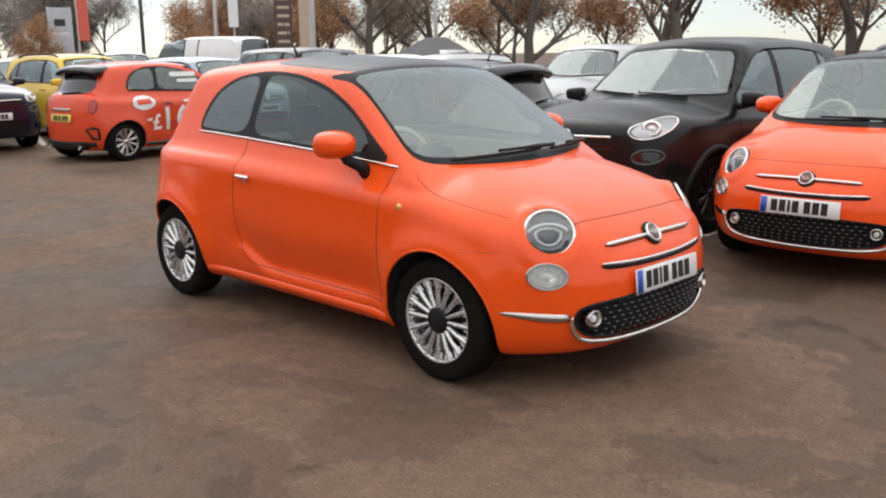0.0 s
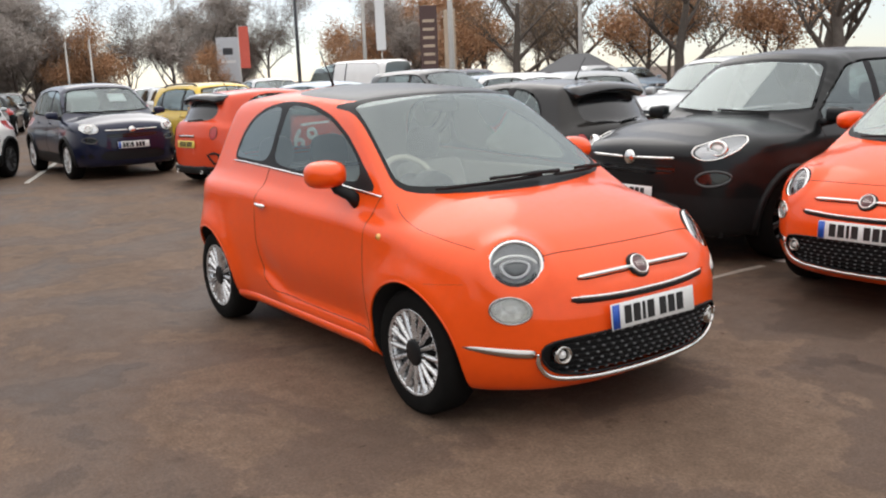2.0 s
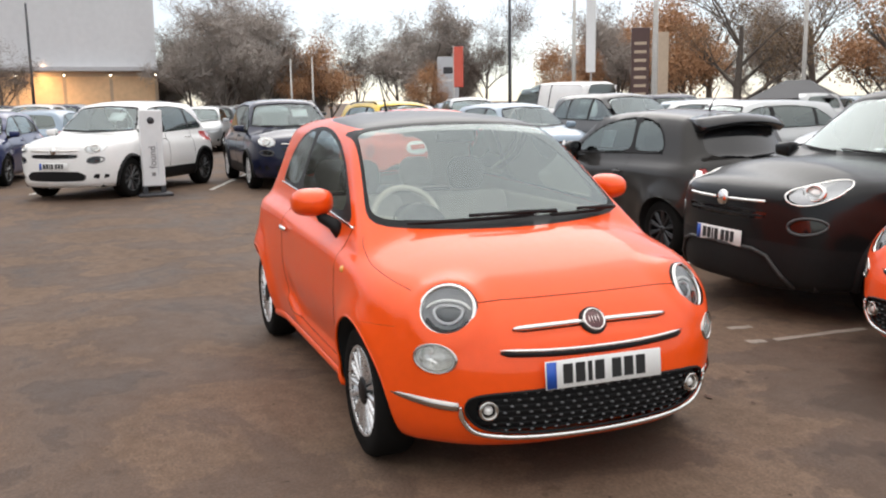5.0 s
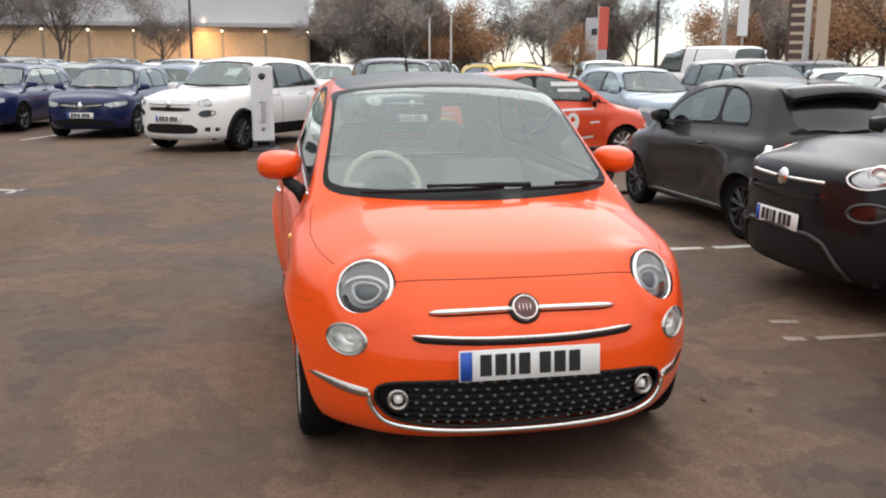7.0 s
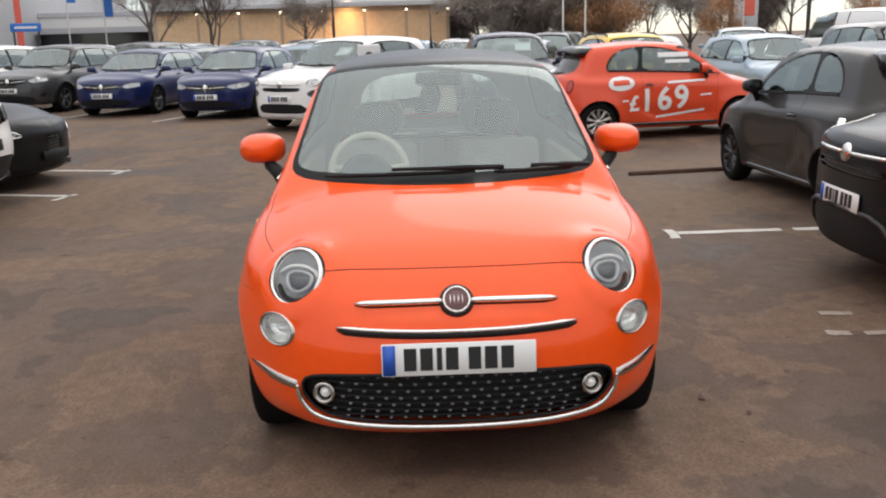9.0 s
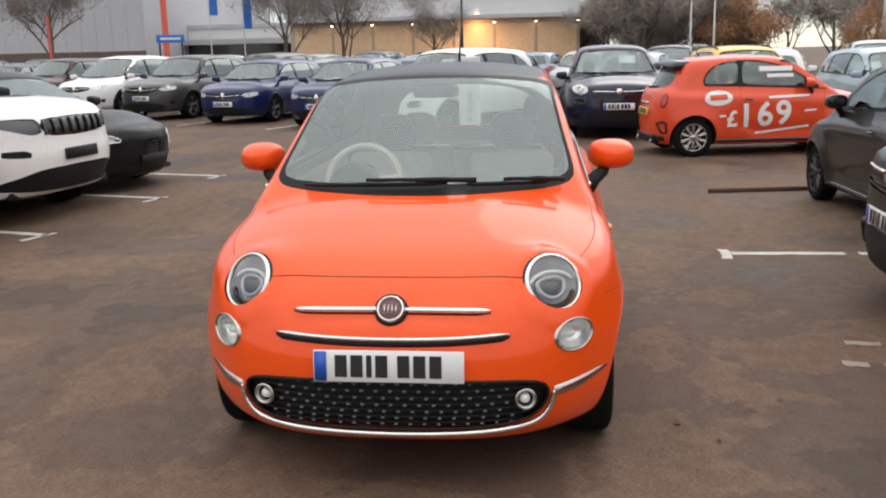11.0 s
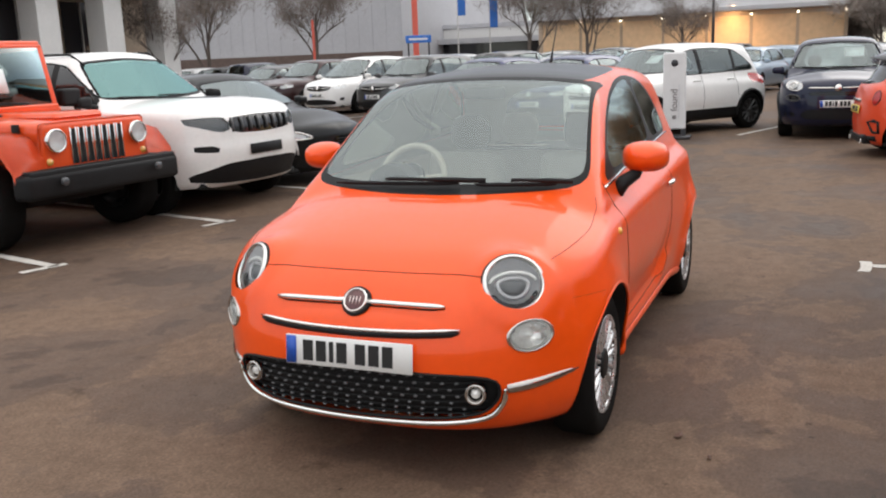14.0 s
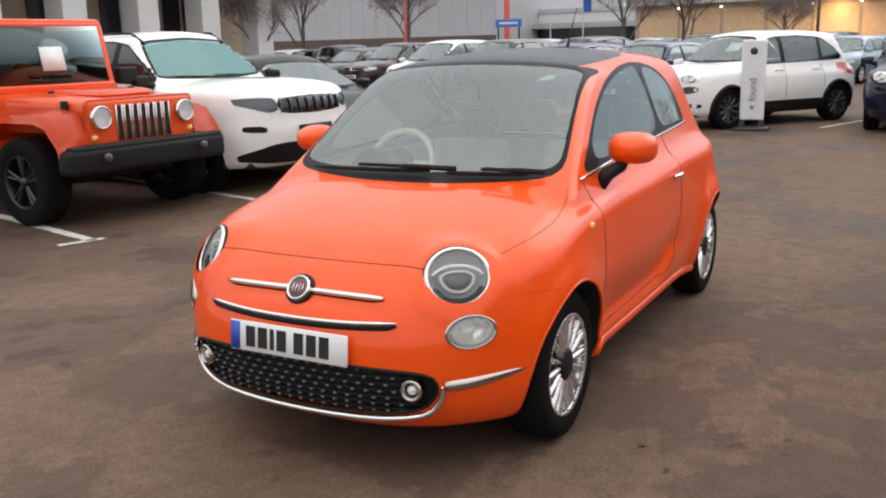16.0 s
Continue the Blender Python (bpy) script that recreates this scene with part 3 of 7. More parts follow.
def hatch_car(m, body_mat, label, res=(120, 150, 44), sporty=False, rims=None, seam=None, plate_yellow_rear=True, glass_roof=True, group="", cream=True, name="hatchback_car"):
    P = HATCH
    root = thing(name, m, label, "car", group)
    bm = car_shell(P, *res)
    skin = Skin(bm)
    seam = seam or (SEAM_ORANGE if body_mat in (ORANGE, DARK_ORANGE) else SEAM)
    xz, yz = (lambda c: (c.x, c.z)), (lambda c: (c.y, c.z))
    # wheel arches
    for s in (1, -1):
        for ax in (1.15, -1.15):
            ring = [(ax + 0.335 * math.cos(a), 0.292 + 0.335 * math.sin(a)) for a in np.linspace(0, 2 * math.pi, 72, endpoint=False)]
            cut(bm, ring, xz, lambda c, s=s, ax=ax: c.y * s > 0.35 and abs(c.x - ax) < 0.45 and c.z < 0.75).free()
    # windows
    dlo = [(0.80, 0.975), (0.69, 1.045), (0.60, 1.10), (0.49, 1.175), (0.385, 1.24), (0.25, 1.298), (0.145, 1.338), (-0.08, 1.387), (-0.274, 1.404), (-0.45, 1.406), (-0.68, 1.380), (-0.86, 1.31), (-0.96, 1.21), (-1.012, 1.09), (-0.985, 1.05), (-0.80, 1.046), (-0.43, 1.034), (0.0, 1.016), (0.45, 0.996)]
    door_win = [(0.60, 1.012), (0.565, 1.095), (0.47, 1.162), (0.365, 1.225), (0.235, 1.28), (0.13, 1.318), (-0.09, 1.366), (-0.274, 1.383), (-0.385, 1.386), (-0.41, 1.21), (-0.43, 1.052), (-0.05, 1.036), (0.30, 1.022)]
    quarter = [(-0.455, 1.386), (-0.66, 1.362), (-0.83, 1.30), (-0.928, 1.20), (-0.985, 1.09), (-0.965, 1.068), (-0.80, 1.064), (-0.495, 1.054), (-0.475, 1.21)]

    def corner_curve(pts, n=110):
        """A closed line through the points, straight enough to keep its corners."""
        out = []
        for i, a in enumerate(pts):
            b = pts[(i + 1) % len(pts)]
            for k in range(4):
                out.append((a[0] + (b[0] - a[0]) * k / 4, a[1] + (b[1] - a[1]) * k / 4))
        p = np.array(out)
        for _ in range(3):
            p = 0.5 * p + 0.25 * (np.roll(p, 1, 0) + np.roll(p, -1, 0))
        return [tuple(q) for q in p]

    for s in (1, -1):
        reg = lambda c, s=s: c.y * s > 0.40 and c.z > 0.85 and -1.3 < c.x < 1.1
        seal = cut(bm, corner_curve(dlo), xz, reg)
        for nm, pts in (("door_glass", door_win), ("quarter_glass", quarter)):
            pane = cut(seal, corner_curve(pts), xz, reg)
            ob = part(nm, pane, DARK_GLASS if nm == "quarter_glass" or sporty else SIDE_GLASS, root)
            ob.visible_shadow = False
        part("window_seal", seal, PLASTIC, root)
        # bright strip below the windows
        strip = [skin.side(x, z, s, 0.006) for x, z in zip(np.linspace(0.84, -0.99, 40), np.interp(np.linspace(0.84, -0.99, 40), [-1.0, -0.8, -0.43, 0.0, 0.45, 0.86], [1.045, 1.042, 1.030, 1.012, 0.992, 0.966]))]
        part("chrome_strip", tube(strip, 0.0065, 6), CHROME if not sporty else PLASTIC, root)
    wscreen = corner_curve([(0.672, 0.980), (0.35, 0.965), (0.0, 0.960), (-0.35, 0.965), (-0.672, 0.980), (-0.630, 1.11), (-0.594, 1.23), (-0.566, 1.34), (-0.552, 1.402), (-0.28, 1.428), (0, 1.435), (0.28, 1.428), (0.552, 1.402), (0.566, 1.34), (0.594, 1.23), (0.630, 1.11)])
    clear = corner_curve([(0.640, 1.010), (0.40, 1.000), (0.0, 0.997), (-0.40, 1.000), (-0.640, 1.010), (-0.613, 1.11), (-0.579, 1.23), (-0.549, 1.34), (-0.533, 1.388), (-0.28, 1.414), (0, 1.420), (0.28, 1.414), (0.533, 1.388), (0.549, 1.34), (0.579, 1.23), (0.613, 1.11)])
    reg = lambda c: c.x > 0.1 and c.z > 0.90
    border = cut(bm, wscreen, yz, reg)
    pane = cut(border, clear, yz, reg)
    ws = part("windscreen", pane, GLASS, root)
    ws.visible_shadow = False
    part("windscreen_border", border, FRIT, ws)
    rear = corner_curve([(0.50, 1.02), (0, 1.0), (-0.50, 1.02), (-0.44, 1.30), (0, 1.34), (0.44, 1.30)])
    rg = cut(bm, rear, yz, lambda c: c.x < -1.0 and c.z > 0.9)
    ob = part("rear_window", rg, SIDE_GLASS if not sporty else GLOSS_BLACK, root)
    ob.visible_shadow = False
    # roof panel
    if glass_roof:
        panel = corner_curve([(0.40, 0.0), (0.37, 0.30), (0.30, 0.508), (0.05, 0.512), (-0.20, 0.508), (-0.46, 0.490), (-0.50, 0.25), (-0.51, 0.0), (-0.50, -0.25), (-0.46, -0.490), (-0.20, -0.508), (0.05, -0.512), (0.30, -0.508), (0.37, -0.30)])
        part("roof_panel", cut(bm, panel, lambda c: (c.x, c.y), lambda c: c.z > 1.34), ROOF_GLASS, root, "black glass roof panel")
    # lower grille
    grille = corner_curve([(0.535, 0.425), (0.25, 0.440), (0, 0.443), (-0.25, 0.440), (-0.535, 0.425), (-0.545, 0.35), (-0.49, 0.284), (-0.38, 0.264), (-0.2, 0.256), (0, 0.252), (0.2, 0.256), (0.38, 0.264), (0.49, 0.284), (0.545, 0.35)])
    mouth = cut(bm, grille, yz, lambda c: c.x > 1.4 and c.z < 0.6)
    mouth.transform(Matrix.Translation((-0.035, 0, 0)))
    part("grille_backing", mouth, UNDER, root)
    lip = [skin.front(y, z, 0.004) for y, z in grille]
    part("grille_frame", tube(lip, 0.006, 6, True), PLASTIC, root)
    low = [skin.front(y, z, 0.012) for y, z in rounded([(-0.555, 0.378), (-0.545, 0.325), (-0.495, 0.272), (-0.38, 0.250), (-0.2, 0.242), (0, 0.238), (0.2, 0.242), (0.38, 0.250), (0.495, 0.272), (0.545, 0.325), (0.555, 0.378)], 60, False)]
    part("chrome_lip", tube(low, [0.006] * 3 + [0.011] * 54 + [0.006] * 3, 8), CHROME, root, "chrome strip under the grille")
    mesh_bm, stud_bm = bmesh.new(), bmesh.new()
    for r in range(7):
        z = 0.272 + r * 0.026
        half = 0.50 - max(0, (0.32 - z)) * 0.8
        pts = [skin.front(y, z, -0.012) for y in np.linspace(-half, half, 24)]
        join(mesh_bm, tube(pts, 0.0045, 5))
        for c in range(int(half * 2 / 0.05)):
            y = -half + 0.025 + c * 0.05 + (0.025 if r % 2 else 0)
            if abs(y) > half - 0.02 or (abs(abs(y) - 0.463) < 0.05 and z > 0.32):
                continue
            p = skin.front(y, z, -0.004)
            box(p.x - 0.006, p.x + 0.003, y - 0.006, y + 0.006, z - 0.003, z + 0.003, 0.0, 1, stud_bm)
    tagged(part("grille_mesh", mesh_bm, PLASTIC, root), kind="stuff")
    tagged(part("stud_field", stud_bm, STUD, root, "rows of small dull bright studs"), kind="stuff")
    # nose: badge, bars and strip
    n = skin.normal_front(0, 0.665)
    fr = frame_at(skin.front(0, 0.668), n)
    b = part("badge", lathe([(0.0001, 0.020), (0.038, 0.019), (0.042, 0.014)], 32, "x"), BADGE_RED, root, "dark red round badge with a chrome ring")
    b.matrix_basis = fr
    rg = part("badge_ring", lathe([(0.040, 0.012), (0.042, 0.024), (0.047, 0.022), (0.050, 0.0), (0.05, -0.01)], 36, "x"), CHROME, b)
    part("badge_seat", lathe([(0.048, 0.012), (0.052, 0.016), (0.058, 0.010), (0.060, -0.012)], 36, "x"), PLASTIC, b)
    bars = bmesh.new()
    for k in range(4):
        box(0.0185, 0.0205, -0.0225 + k * 0.0135, -0.0195 + k * 0.0135, -0.016, 0.016, 0, 1, bars)
    part("badge_bars", bars, CHROME, b)
    for s in (1, -1):
        pts = [skin.front(s * y, 0.668 - 0.004 * (y / 0.34) ** 2, 0.008) for y in np.linspace(0.05, 0.345, 14)]
        # dark strip set behind and below the bar, standing for its shadow
        part("bar_shade_strip", tube([q - Vector((0.006, 0, 0.006)) for q in pts], [0.014] * 12 + [0.010, 0.005], 8), PLASTIC, root)
        part("chrome_bar", tube(pts, [0.012] * 11 + [0.0115, 0.010, 0.006], 8, flat=0.9), CHROME, root)
    ys = np.linspace(-0.41, 0.41, 30)
    slot = [skin.front(y, 0.569 + 0.014 * (abs(y) / 0.41) ** 2, 0.001) for y in ys]
    part("nose_slot", tube(slot, [0.004] + [0.014] * 28 + [0.004], 6), PLASTIC, root)
    strip = [skin.front(y, 0.580 + 0.012 * (abs(y) / 0.41) ** 2, 0.010) for y in ys]
    part("chrome_strip", tube(strip, [0.003, 0.005] + [0.008] * 26 + [0.005, 0.003], 8), CHROME, root)
    # lamps
    for s in (1, -1):
        nn = Vector((0.717, s * 0.518, 0.4655)).normalized()
        c0 = Vector((1.615, s * 0.5557, 0.7275)) + nn * 0.003
        fr = frame_at(c0, nn) @ Matrix.Diagonal((1, 1.03, 0.94, 1))
        inv = fr.inverted()
        hole = [(0.106 * math.cos(a), 0.106 * math.sin(a)) for a in np.linspace(0, 2 * math.pi, 60, endpoint=False)]
        fl = lambda c, inv=inv: tuple((inv @ c)[1:])
        cut(bm, hole, fl, lambda c, c0=c0: (c - c0).length < 0.22).free()
        hl = part("headlight", lathe([(0.098, -0.03), (0.0985, 0.008), (0.102, 0.015), (0.109, 0.017), (0.115, 0.012), (0.1165, 0.0), (0.117, -0.05)], 56, "x"), CHROME, root, "round headlight with a chrome ring")
        hl.matrix_basis = fr
        part("reflector", lathe([(0.0001, -0.075), (0.05, -0.070), (0.082, -0.045), (0.098, 0.0)], 44, "x"), LAMP_BOWL, hl)
        part("gap_ring", lathe([(0.1165, 0.006), (0.1205, 0.005), (0.1225, -0.05)], 48, "x"), SEAM, hl)
        dee = rounded([(0.0, 0.026), (0.034, 0.022), (0.055, 0.006), (0.050, -0.022), (0.028, -0.045), (0.0, -0.053), (-0.028, -0.045), (-0.050, -0.022), (-0.055, 0.006), (-0.034, 0.022)], 40)
        part("projector_rim", tube([(-0.018, y, z) for y, z in dee], 0.0095, 8, True), LAMP_GREY, hl)
        eye = bmesh.new()
        rings = [[eye.verts.new((x, y * k, -0.008 + (z + 0.008) * k)) for y, z in dee] for k, x in ((1.0, -0.022), (0.75, -0.010), (0.4, -0.003))]
        for r0_, r1_ in zip(rings, rings[1:]):
            for k in range(40):
                eye.faces.new((r0_[k], r0_[(k + 1) % 40], r1_[(k + 1) % 40], r1_[k]))
        eye.faces.new(rings[2])
        bmesh.ops.recalc_face_normals(eye, faces=eye.faces)
        part("projector", eye, LAMP_DARK, hl)
        brow = [(-0.010, 0.086 * math.cos(a), 0.086 * math.sin(a) * (0.55 if math.sin(a) < 0.5 else 0.55)) for a in np.linspace(0.15, math.pi - 0.15, 20)]
        part("light_guide", tube(brow, [0.004] + [0.008] * 18 + [0.004], 8), BULB, hl)
        part("lamp_floor", tube([(-0.012, 0.088 * math.cos(a), 0.088 * math.sin(a)) for a in np.linspace(math.pi * 1.12, math.pi * 1.88, 20)], [0.003] + [0.010] * 18 + [0.003], 8), GLOSS_BLACK, hl)
        lens = part("lens", lathe([(0.0001, 0.030), (0.04, 0.027), (0.075, 0.020), (0.099, 0.010)], 44, "x"), LENS, hl)
        lens.visible_shadow = False
        c1 = Vector((1.667, s * 0.630, 0.5570))
        fr = frame_at(c1, (1, s * 0.934, 0.15)) @ Matrix.Rotation(s * 0.064, 4, "X") @ Matrix.Diagonal((1, 0.93, 0.60, 1))
        fg = part("fog_light", lathe([(0.08, -0.06), (0.088, 0.006), (0.092, 0.012), (0.099, 0.010), (0.102, -0.02)], 44, "x"), DULL_CHROME, root, "oval lower lamp with a bright rim")
        fg.matrix_basis = fr
        inv = fr.inverted()
        fl = lambda c, inv=inv: tuple((inv @ c)[1:])
        hole = [(0.095 * math.cos(a), 0.095 * math.sin(a)) for a in np.linspace(0, 2 * math.pi, 50, endpoint=False)]
        cut(bm, hole, fl, lambda c, c1=c1: (c - c1).length < 0.2).free()
        part("reflector", lathe([(0.0001, -0.04), (0.04, -0.036), (0.068, -0.02), (0.078, 0.0)], 36, "x"), FLUTED, fg)
        part("lamp_bezel", lathe([(0.076, -0.006), (0.090, 0.006)], 40, "x"), BULB, fg)
        part("bulb", lathe([(0.0001, -0.005), (0.02, -0.01), (0.03, -0.03), (0.03, -0.05)], 20, "x"), BULB, fg)
        ln = part("lens", lathe([(0.0001, 0.020), (0.05, 0.016), (0.09, 0.006)], 36, "x"), LENS, fg)
        ln.visible_shadow = False
        c2 = skin.front(s * 0.463, 0.362, 0.0)
        dr = part("running_light", lathe([(0.026, -0.03), (0.027, 0.012), (0.033, 0.018), (0.039, 0.012), (0.041, -0.03)], 36, "x"), DULL_CHROME, root, "small round lamp in a chrome ring")
        dr.matrix_basis = frame_at(c2, (0.97, s * 0.2, 0.08))
        part("cup", lathe([(0.0001, -0.02), (0.026, -0.015), (0.027, 0.0)], 28, "x"), GLOSS_BLACK, dr)
        part("bulb", lathe([(0.0001, 0.010), (0.014, 0.006), (0.019, -0.004), (0.02, -0.02)], 24, "x"), BULB, dr)
        # bright strip across the bumper's corner
        pts = [skin.corner(radians(41.5 + 24 * k), 0.372 + 0.026 * k**1.4, s, 0.002) for k in np.linspace(0, 1, 14)]
        # reflected brown ground is put into this strip's chrome colour
        part("bumper_strip", tube([q - Vector((0.010, s * 0.010, 0)) for q in pts], [0.022, 0.024, 0.0245, 0.0245, 0.024, 0.023, 0.022, 0.0205, 0.019, 0.017, 0.015, 0.0125, 0.009, 0.004], 10), DULL_CHROME, root, "chrome strip on the bumper corner")
        # rear lamp
        oval_ = [(s * 0.590 + 0.050 * math.cos(a), 0.83 + 0.095 * math.sin(a)) for a in np.linspace(0, 2 * math.pi, 36, endpoint=False)]
        tl = cut(bm, oval_, yz, lambda c, s=s: c.x < -1.1 and c.y * s > 0.3)
        for v in tl.verts:
            v.co += Vector((-0.006, s * 0.005, 0))
        tl = part("tail_light", tl, RED_LENS, root)
        part("lamp_rim", tube([skin.rear(y, z, 0.002) for y, z in oval_], 0.007, 6, True), CHROME if not sporty else PLASTIC, tl)
    # shut lines
    def seam_line(pts, name="shut_line", r=0.0026):
        part(name, tube(pts, r, 5), seam, root)

    for s in (1, -1):
        seam_line([skin.side(x, z, s, -0.0006) for x, z in rounded([(0.835, 0.985), (0.80, 0.90), (0.775, 0.75), (0.765, 0.55), (0.768, 0.40), (0.775, 0.315)], 30, False)])
        seam_line([skin.side(x, z, s, -0.0006) for x, z in rounded([(-0.445, 1.03), (-0.455, 0.90), (-0.47, 0.75), (-0.475, 0.60), (-0.45, 0.45), (-0.38, 0.36), (-0.25, 0.325), (0.2, 0.315), (0.775, 0.315)], 50, False)])
        seam_line([skin.front(s * y, z, -0.0006) for y, z in rounded([(0.0, 0.763), (0.25, 0.763), (0.452, 0.762)], 20, False)], "bonnet_line")
        seam_line([skin.side(x, z, s, -0.0006) for x, z in rounded([(0.945, 0.945), (1.0, 0.905), (1.06, 0.876), (1.15, 0.853), (1.28, 0.831), (1.41, 0.807), (1.475, 0.792)], 30, False)], "bonnet_line", 0.002)
        seam_line([skin.side(x, z, s, -0.0006) for x, z in rounded([(1.50, 0.658), (1.42, 0.652), (1.30, 0.642)], 10, False)], "bumper_line", 0.0010)
        # handle
        c = skin.side(-0.35, 0.83, s)
        # on orange bodies the recess's shade is put into a darker paint
        dish = part("handle_recess", lathe([(0.0001, -0.004), (0.03, -0.003), (0.04, 0.002)], 24, "x"), DARK_ORANGE if body_mat is ORANGE else body_mat, root)
        dish.matrix_basis = frame_at(c, (0, s, 0.12)) @ Matrix.Diagonal((0.6, 1, 0.8, 1))
        hx = [(-0.42 + 0.13 * k, 0.834 - 0.006 * k) for k in np.linspace(0, 1, 9)]
        pts = [skin.side(x, z, s, 0.012 + 0.014 * math.sin(math.pi * k)) for (x, z), k in zip(hx, np.linspace(0, 1, 9))]
        part("door_handle", tube(pts, [0.008] + [0.012] * 7 + [0.008], 8), CHROME if not sporty else GRAPHITE_PAINT, root)
        c = skin.side(0.925, 0.80, s)
        rp = part("side_repeater", lathe([(0.0001, 0.012), (0.012, 0.009), (0.017, -0.002)], 20, "x"), AMBER if body_mat is ORANGE else LENS, root)
        rp.matrix_basis = frame_at(c, (0, s, 0.1))
        # mirror: shell, glass and stalk
        shell = lathe([(0.0001, 0.07)] + [(0.090 * math.sin(a), 0.105 * math.cos(a) - 0.035) for a in np.linspace(0.12, 1.75, 16)] + [(0.080, -0.058)], 40, "x")
        for v in shell.verts:
            rr = math.hypot(v.co.y, v.co.z) + 1e-9
            sq = (abs(v.co.y / rr) ** 2.6 + abs(v.co.z / rr) ** 2.6) ** (-1 / 2.6)
            v.co = Vector((v.co.x * 1.15, v.co.y * sq * 1.16, v.co.z * sq * 0.72 + (0.008 if v.co.z > 0 else 0)))
        mr = part("mirror", shell, body_mat, root, "rounded door mirror on a dark stalk")
        mr.matrix_basis = Matrix.Translation((0.535, s * 0.836, 1.060)) @ Matrix.Rotation(s * 0.22, 4, "Z")
        part("mirror_glass", box(-0.058, -0.054, -0.080, 0.080, -0.052, 0.058, 0.002, 1), GLOSS_BLACK, mr)
        stalk = tube([skin.side(0.64, 0.945, s, -0.01) - Vector((0.02, 0, 0.03)), skin.side(0.60, 0.95, s, 0.03), Vector((0.55, s * 0.79, 0.99)), Vector((0.53, s * 0.80, 1.03))], [0.036, 0.032, 0.028, 0.03], 10)
        part("mirror_stalk", stalk, PLASTIC, mr).matrix_parent_inverse = mr.matrix_basis.inverted()
        # sill
        pts = [skin.side(x, 0.235, s, -0.012) for x in np.linspace(0.80, -0.80, 12)]
        part("sill", tube(pts, 0.03, 8), body_mat if not sporty else GLOSS_BLACK, root)
    # wheels, liners and underside
    rim_mat = rims or ALLOY
    for s in (1, -1):
        for ax in (1.15, -1.15):
            wheel(root, ax, s * 0.703, 0.292, 0.292, 0.196, 0.175, "multi" if not sporty else "ten", rim_mat, s)
            liner = bmesh.new()
            ang = np.linspace(-0.25, math.pi + 0.25, 24)
            vs = [[liner.verts.new((ax + 0.334 * math.cos(a), (skin.side(ax + 0.345 * math.cos(a), max(0.19, 0.292 + 0.345 * math.sin(a)), s).y - s * 0.012) if y else s * 0.45, 0.292 + 0.334 * math.sin(a))) for a in ang] for y in (1, 0)]
            for k in range(23):
                liner.faces.new((vs[0][k], vs[0][k + 1], vs[1][k + 1], vs[1][k]))
            liner.faces.new([v for v in vs[1]])
            part("arch_liner", liner, UNDER, root)
            lip = [skin.side(ax + 0.337 * math.cos(a), max(0.18, 0.292 + 0.337 * math.sin(a)), s, -0.004) for a in np.linspace(-0.28, math.pi + 0.28, 40)]
            part("arch_lip", tube(lip, 0.007, 6), body_mat, root)
    part("floor_pan", box(-1.45, 1.5, -0.66, 0.66, 0.175, 0.22), UNDER, root)
    # plates
    pn = Vector((1, 0, 0.10)).normalized()
    number_plate(root, frame_at((1.876, 0, 0.4965), pn))
    rp = skin.rear(0, 0.66)
    number_plate(root, frame_at((rp.x - 0.012, 0, 0.66), (-1, 0, 0.1)), plate_yellow_rear)
    # inside
    trim = CREAM if cream else DASH
    for s in (1, -1):
        for bms, nm in zip(seat_bms(0.10, s * 0.34, 0.42, 0.50), ("seat_cushion", "seat_backrest", "headrest")):
            part(nm, bms, SEAT if nm != "headrest" else DARK_LINING, root)
        for bms, nm in zip(seat_bms(-0.72, s * 0.30, 0.46, 0.42, 0.4), ("rear_cushion", "rear_backrest", "rear_headrest")):
            part(nm, bms, SEAT, root)
        pts = box(-0.5, 0.75, s * 0.655 - 0.02, s * 0.655 + 0.02, 0.45, 0.97, 0.02)
        part("door_card", pts, trim, root)
    dash = bmesh.new()
    box(0.66, 1.02, -0.63, 0.63, 0.80, 0.945, 0.05, 3, dash)
    part("dashboard", dash, DASH, root)
    part("dash_panel", box(0.645, 0.665, -0.60, 0.60, 0.82, 0.91, 0.01), trim, root)
    st = part("steering_wheel", tube([(0, 0.175 * math.cos(a), 0.175 * math.sin(a)) for a in np.linspace(0, 2 * math.pi, 40, endpoint=False)], 0.016, 8, True), trim, root, "pale steering wheel")
    st.matrix_basis = Matrix.Translation((0.50, -0.34, 0.945)) @ Matrix.Rotation(-0.42, 4, "Y")
    part("wheel_boss", lathe([(0.0001, -0.01), (0.06, -0.01), (0.075, 0.01), (0.075, 0.04)], 24, "x"), DASH, st)
    sp = bmesh.new()
    for a in (0.1, math.pi - 0.1, -math.pi / 2):
        join(sp, tube([(0.0, 0.05 * math.cos(a), 0.05 * math.sin(a)), (0.0, 0.17 * math.cos(a), 0.17 * math.sin(a))], 0.014, 6))
    part("wheel_spokes", sp, trim, st)
    part("cluster_hood", lathe([(0.0001, 0.06), (0.10, 0.05), (0.125, 0.0), (0.12, -0.08)], 24, "x"), DASH, root).matrix_basis = Matrix.Translation((0.68, -0.34, 0.93)) @ Matrix.Rotation(math.pi, 4, "Z")
    part("inner_mirror", box(0.33, 0.35, -0.11, 0.11, 1.325, 1.385, 0.02), PLASTIC, root)
    part("parcel_shelf", box(-1.45, -1.0, -0.50, 0.50, 0.93, 0.95, 0.005), UNDER, root)
    part("headliner", box(-1.2, 0.05, -0.40, 0.40, 1.395, 1.405, 0.002), DASH, root)
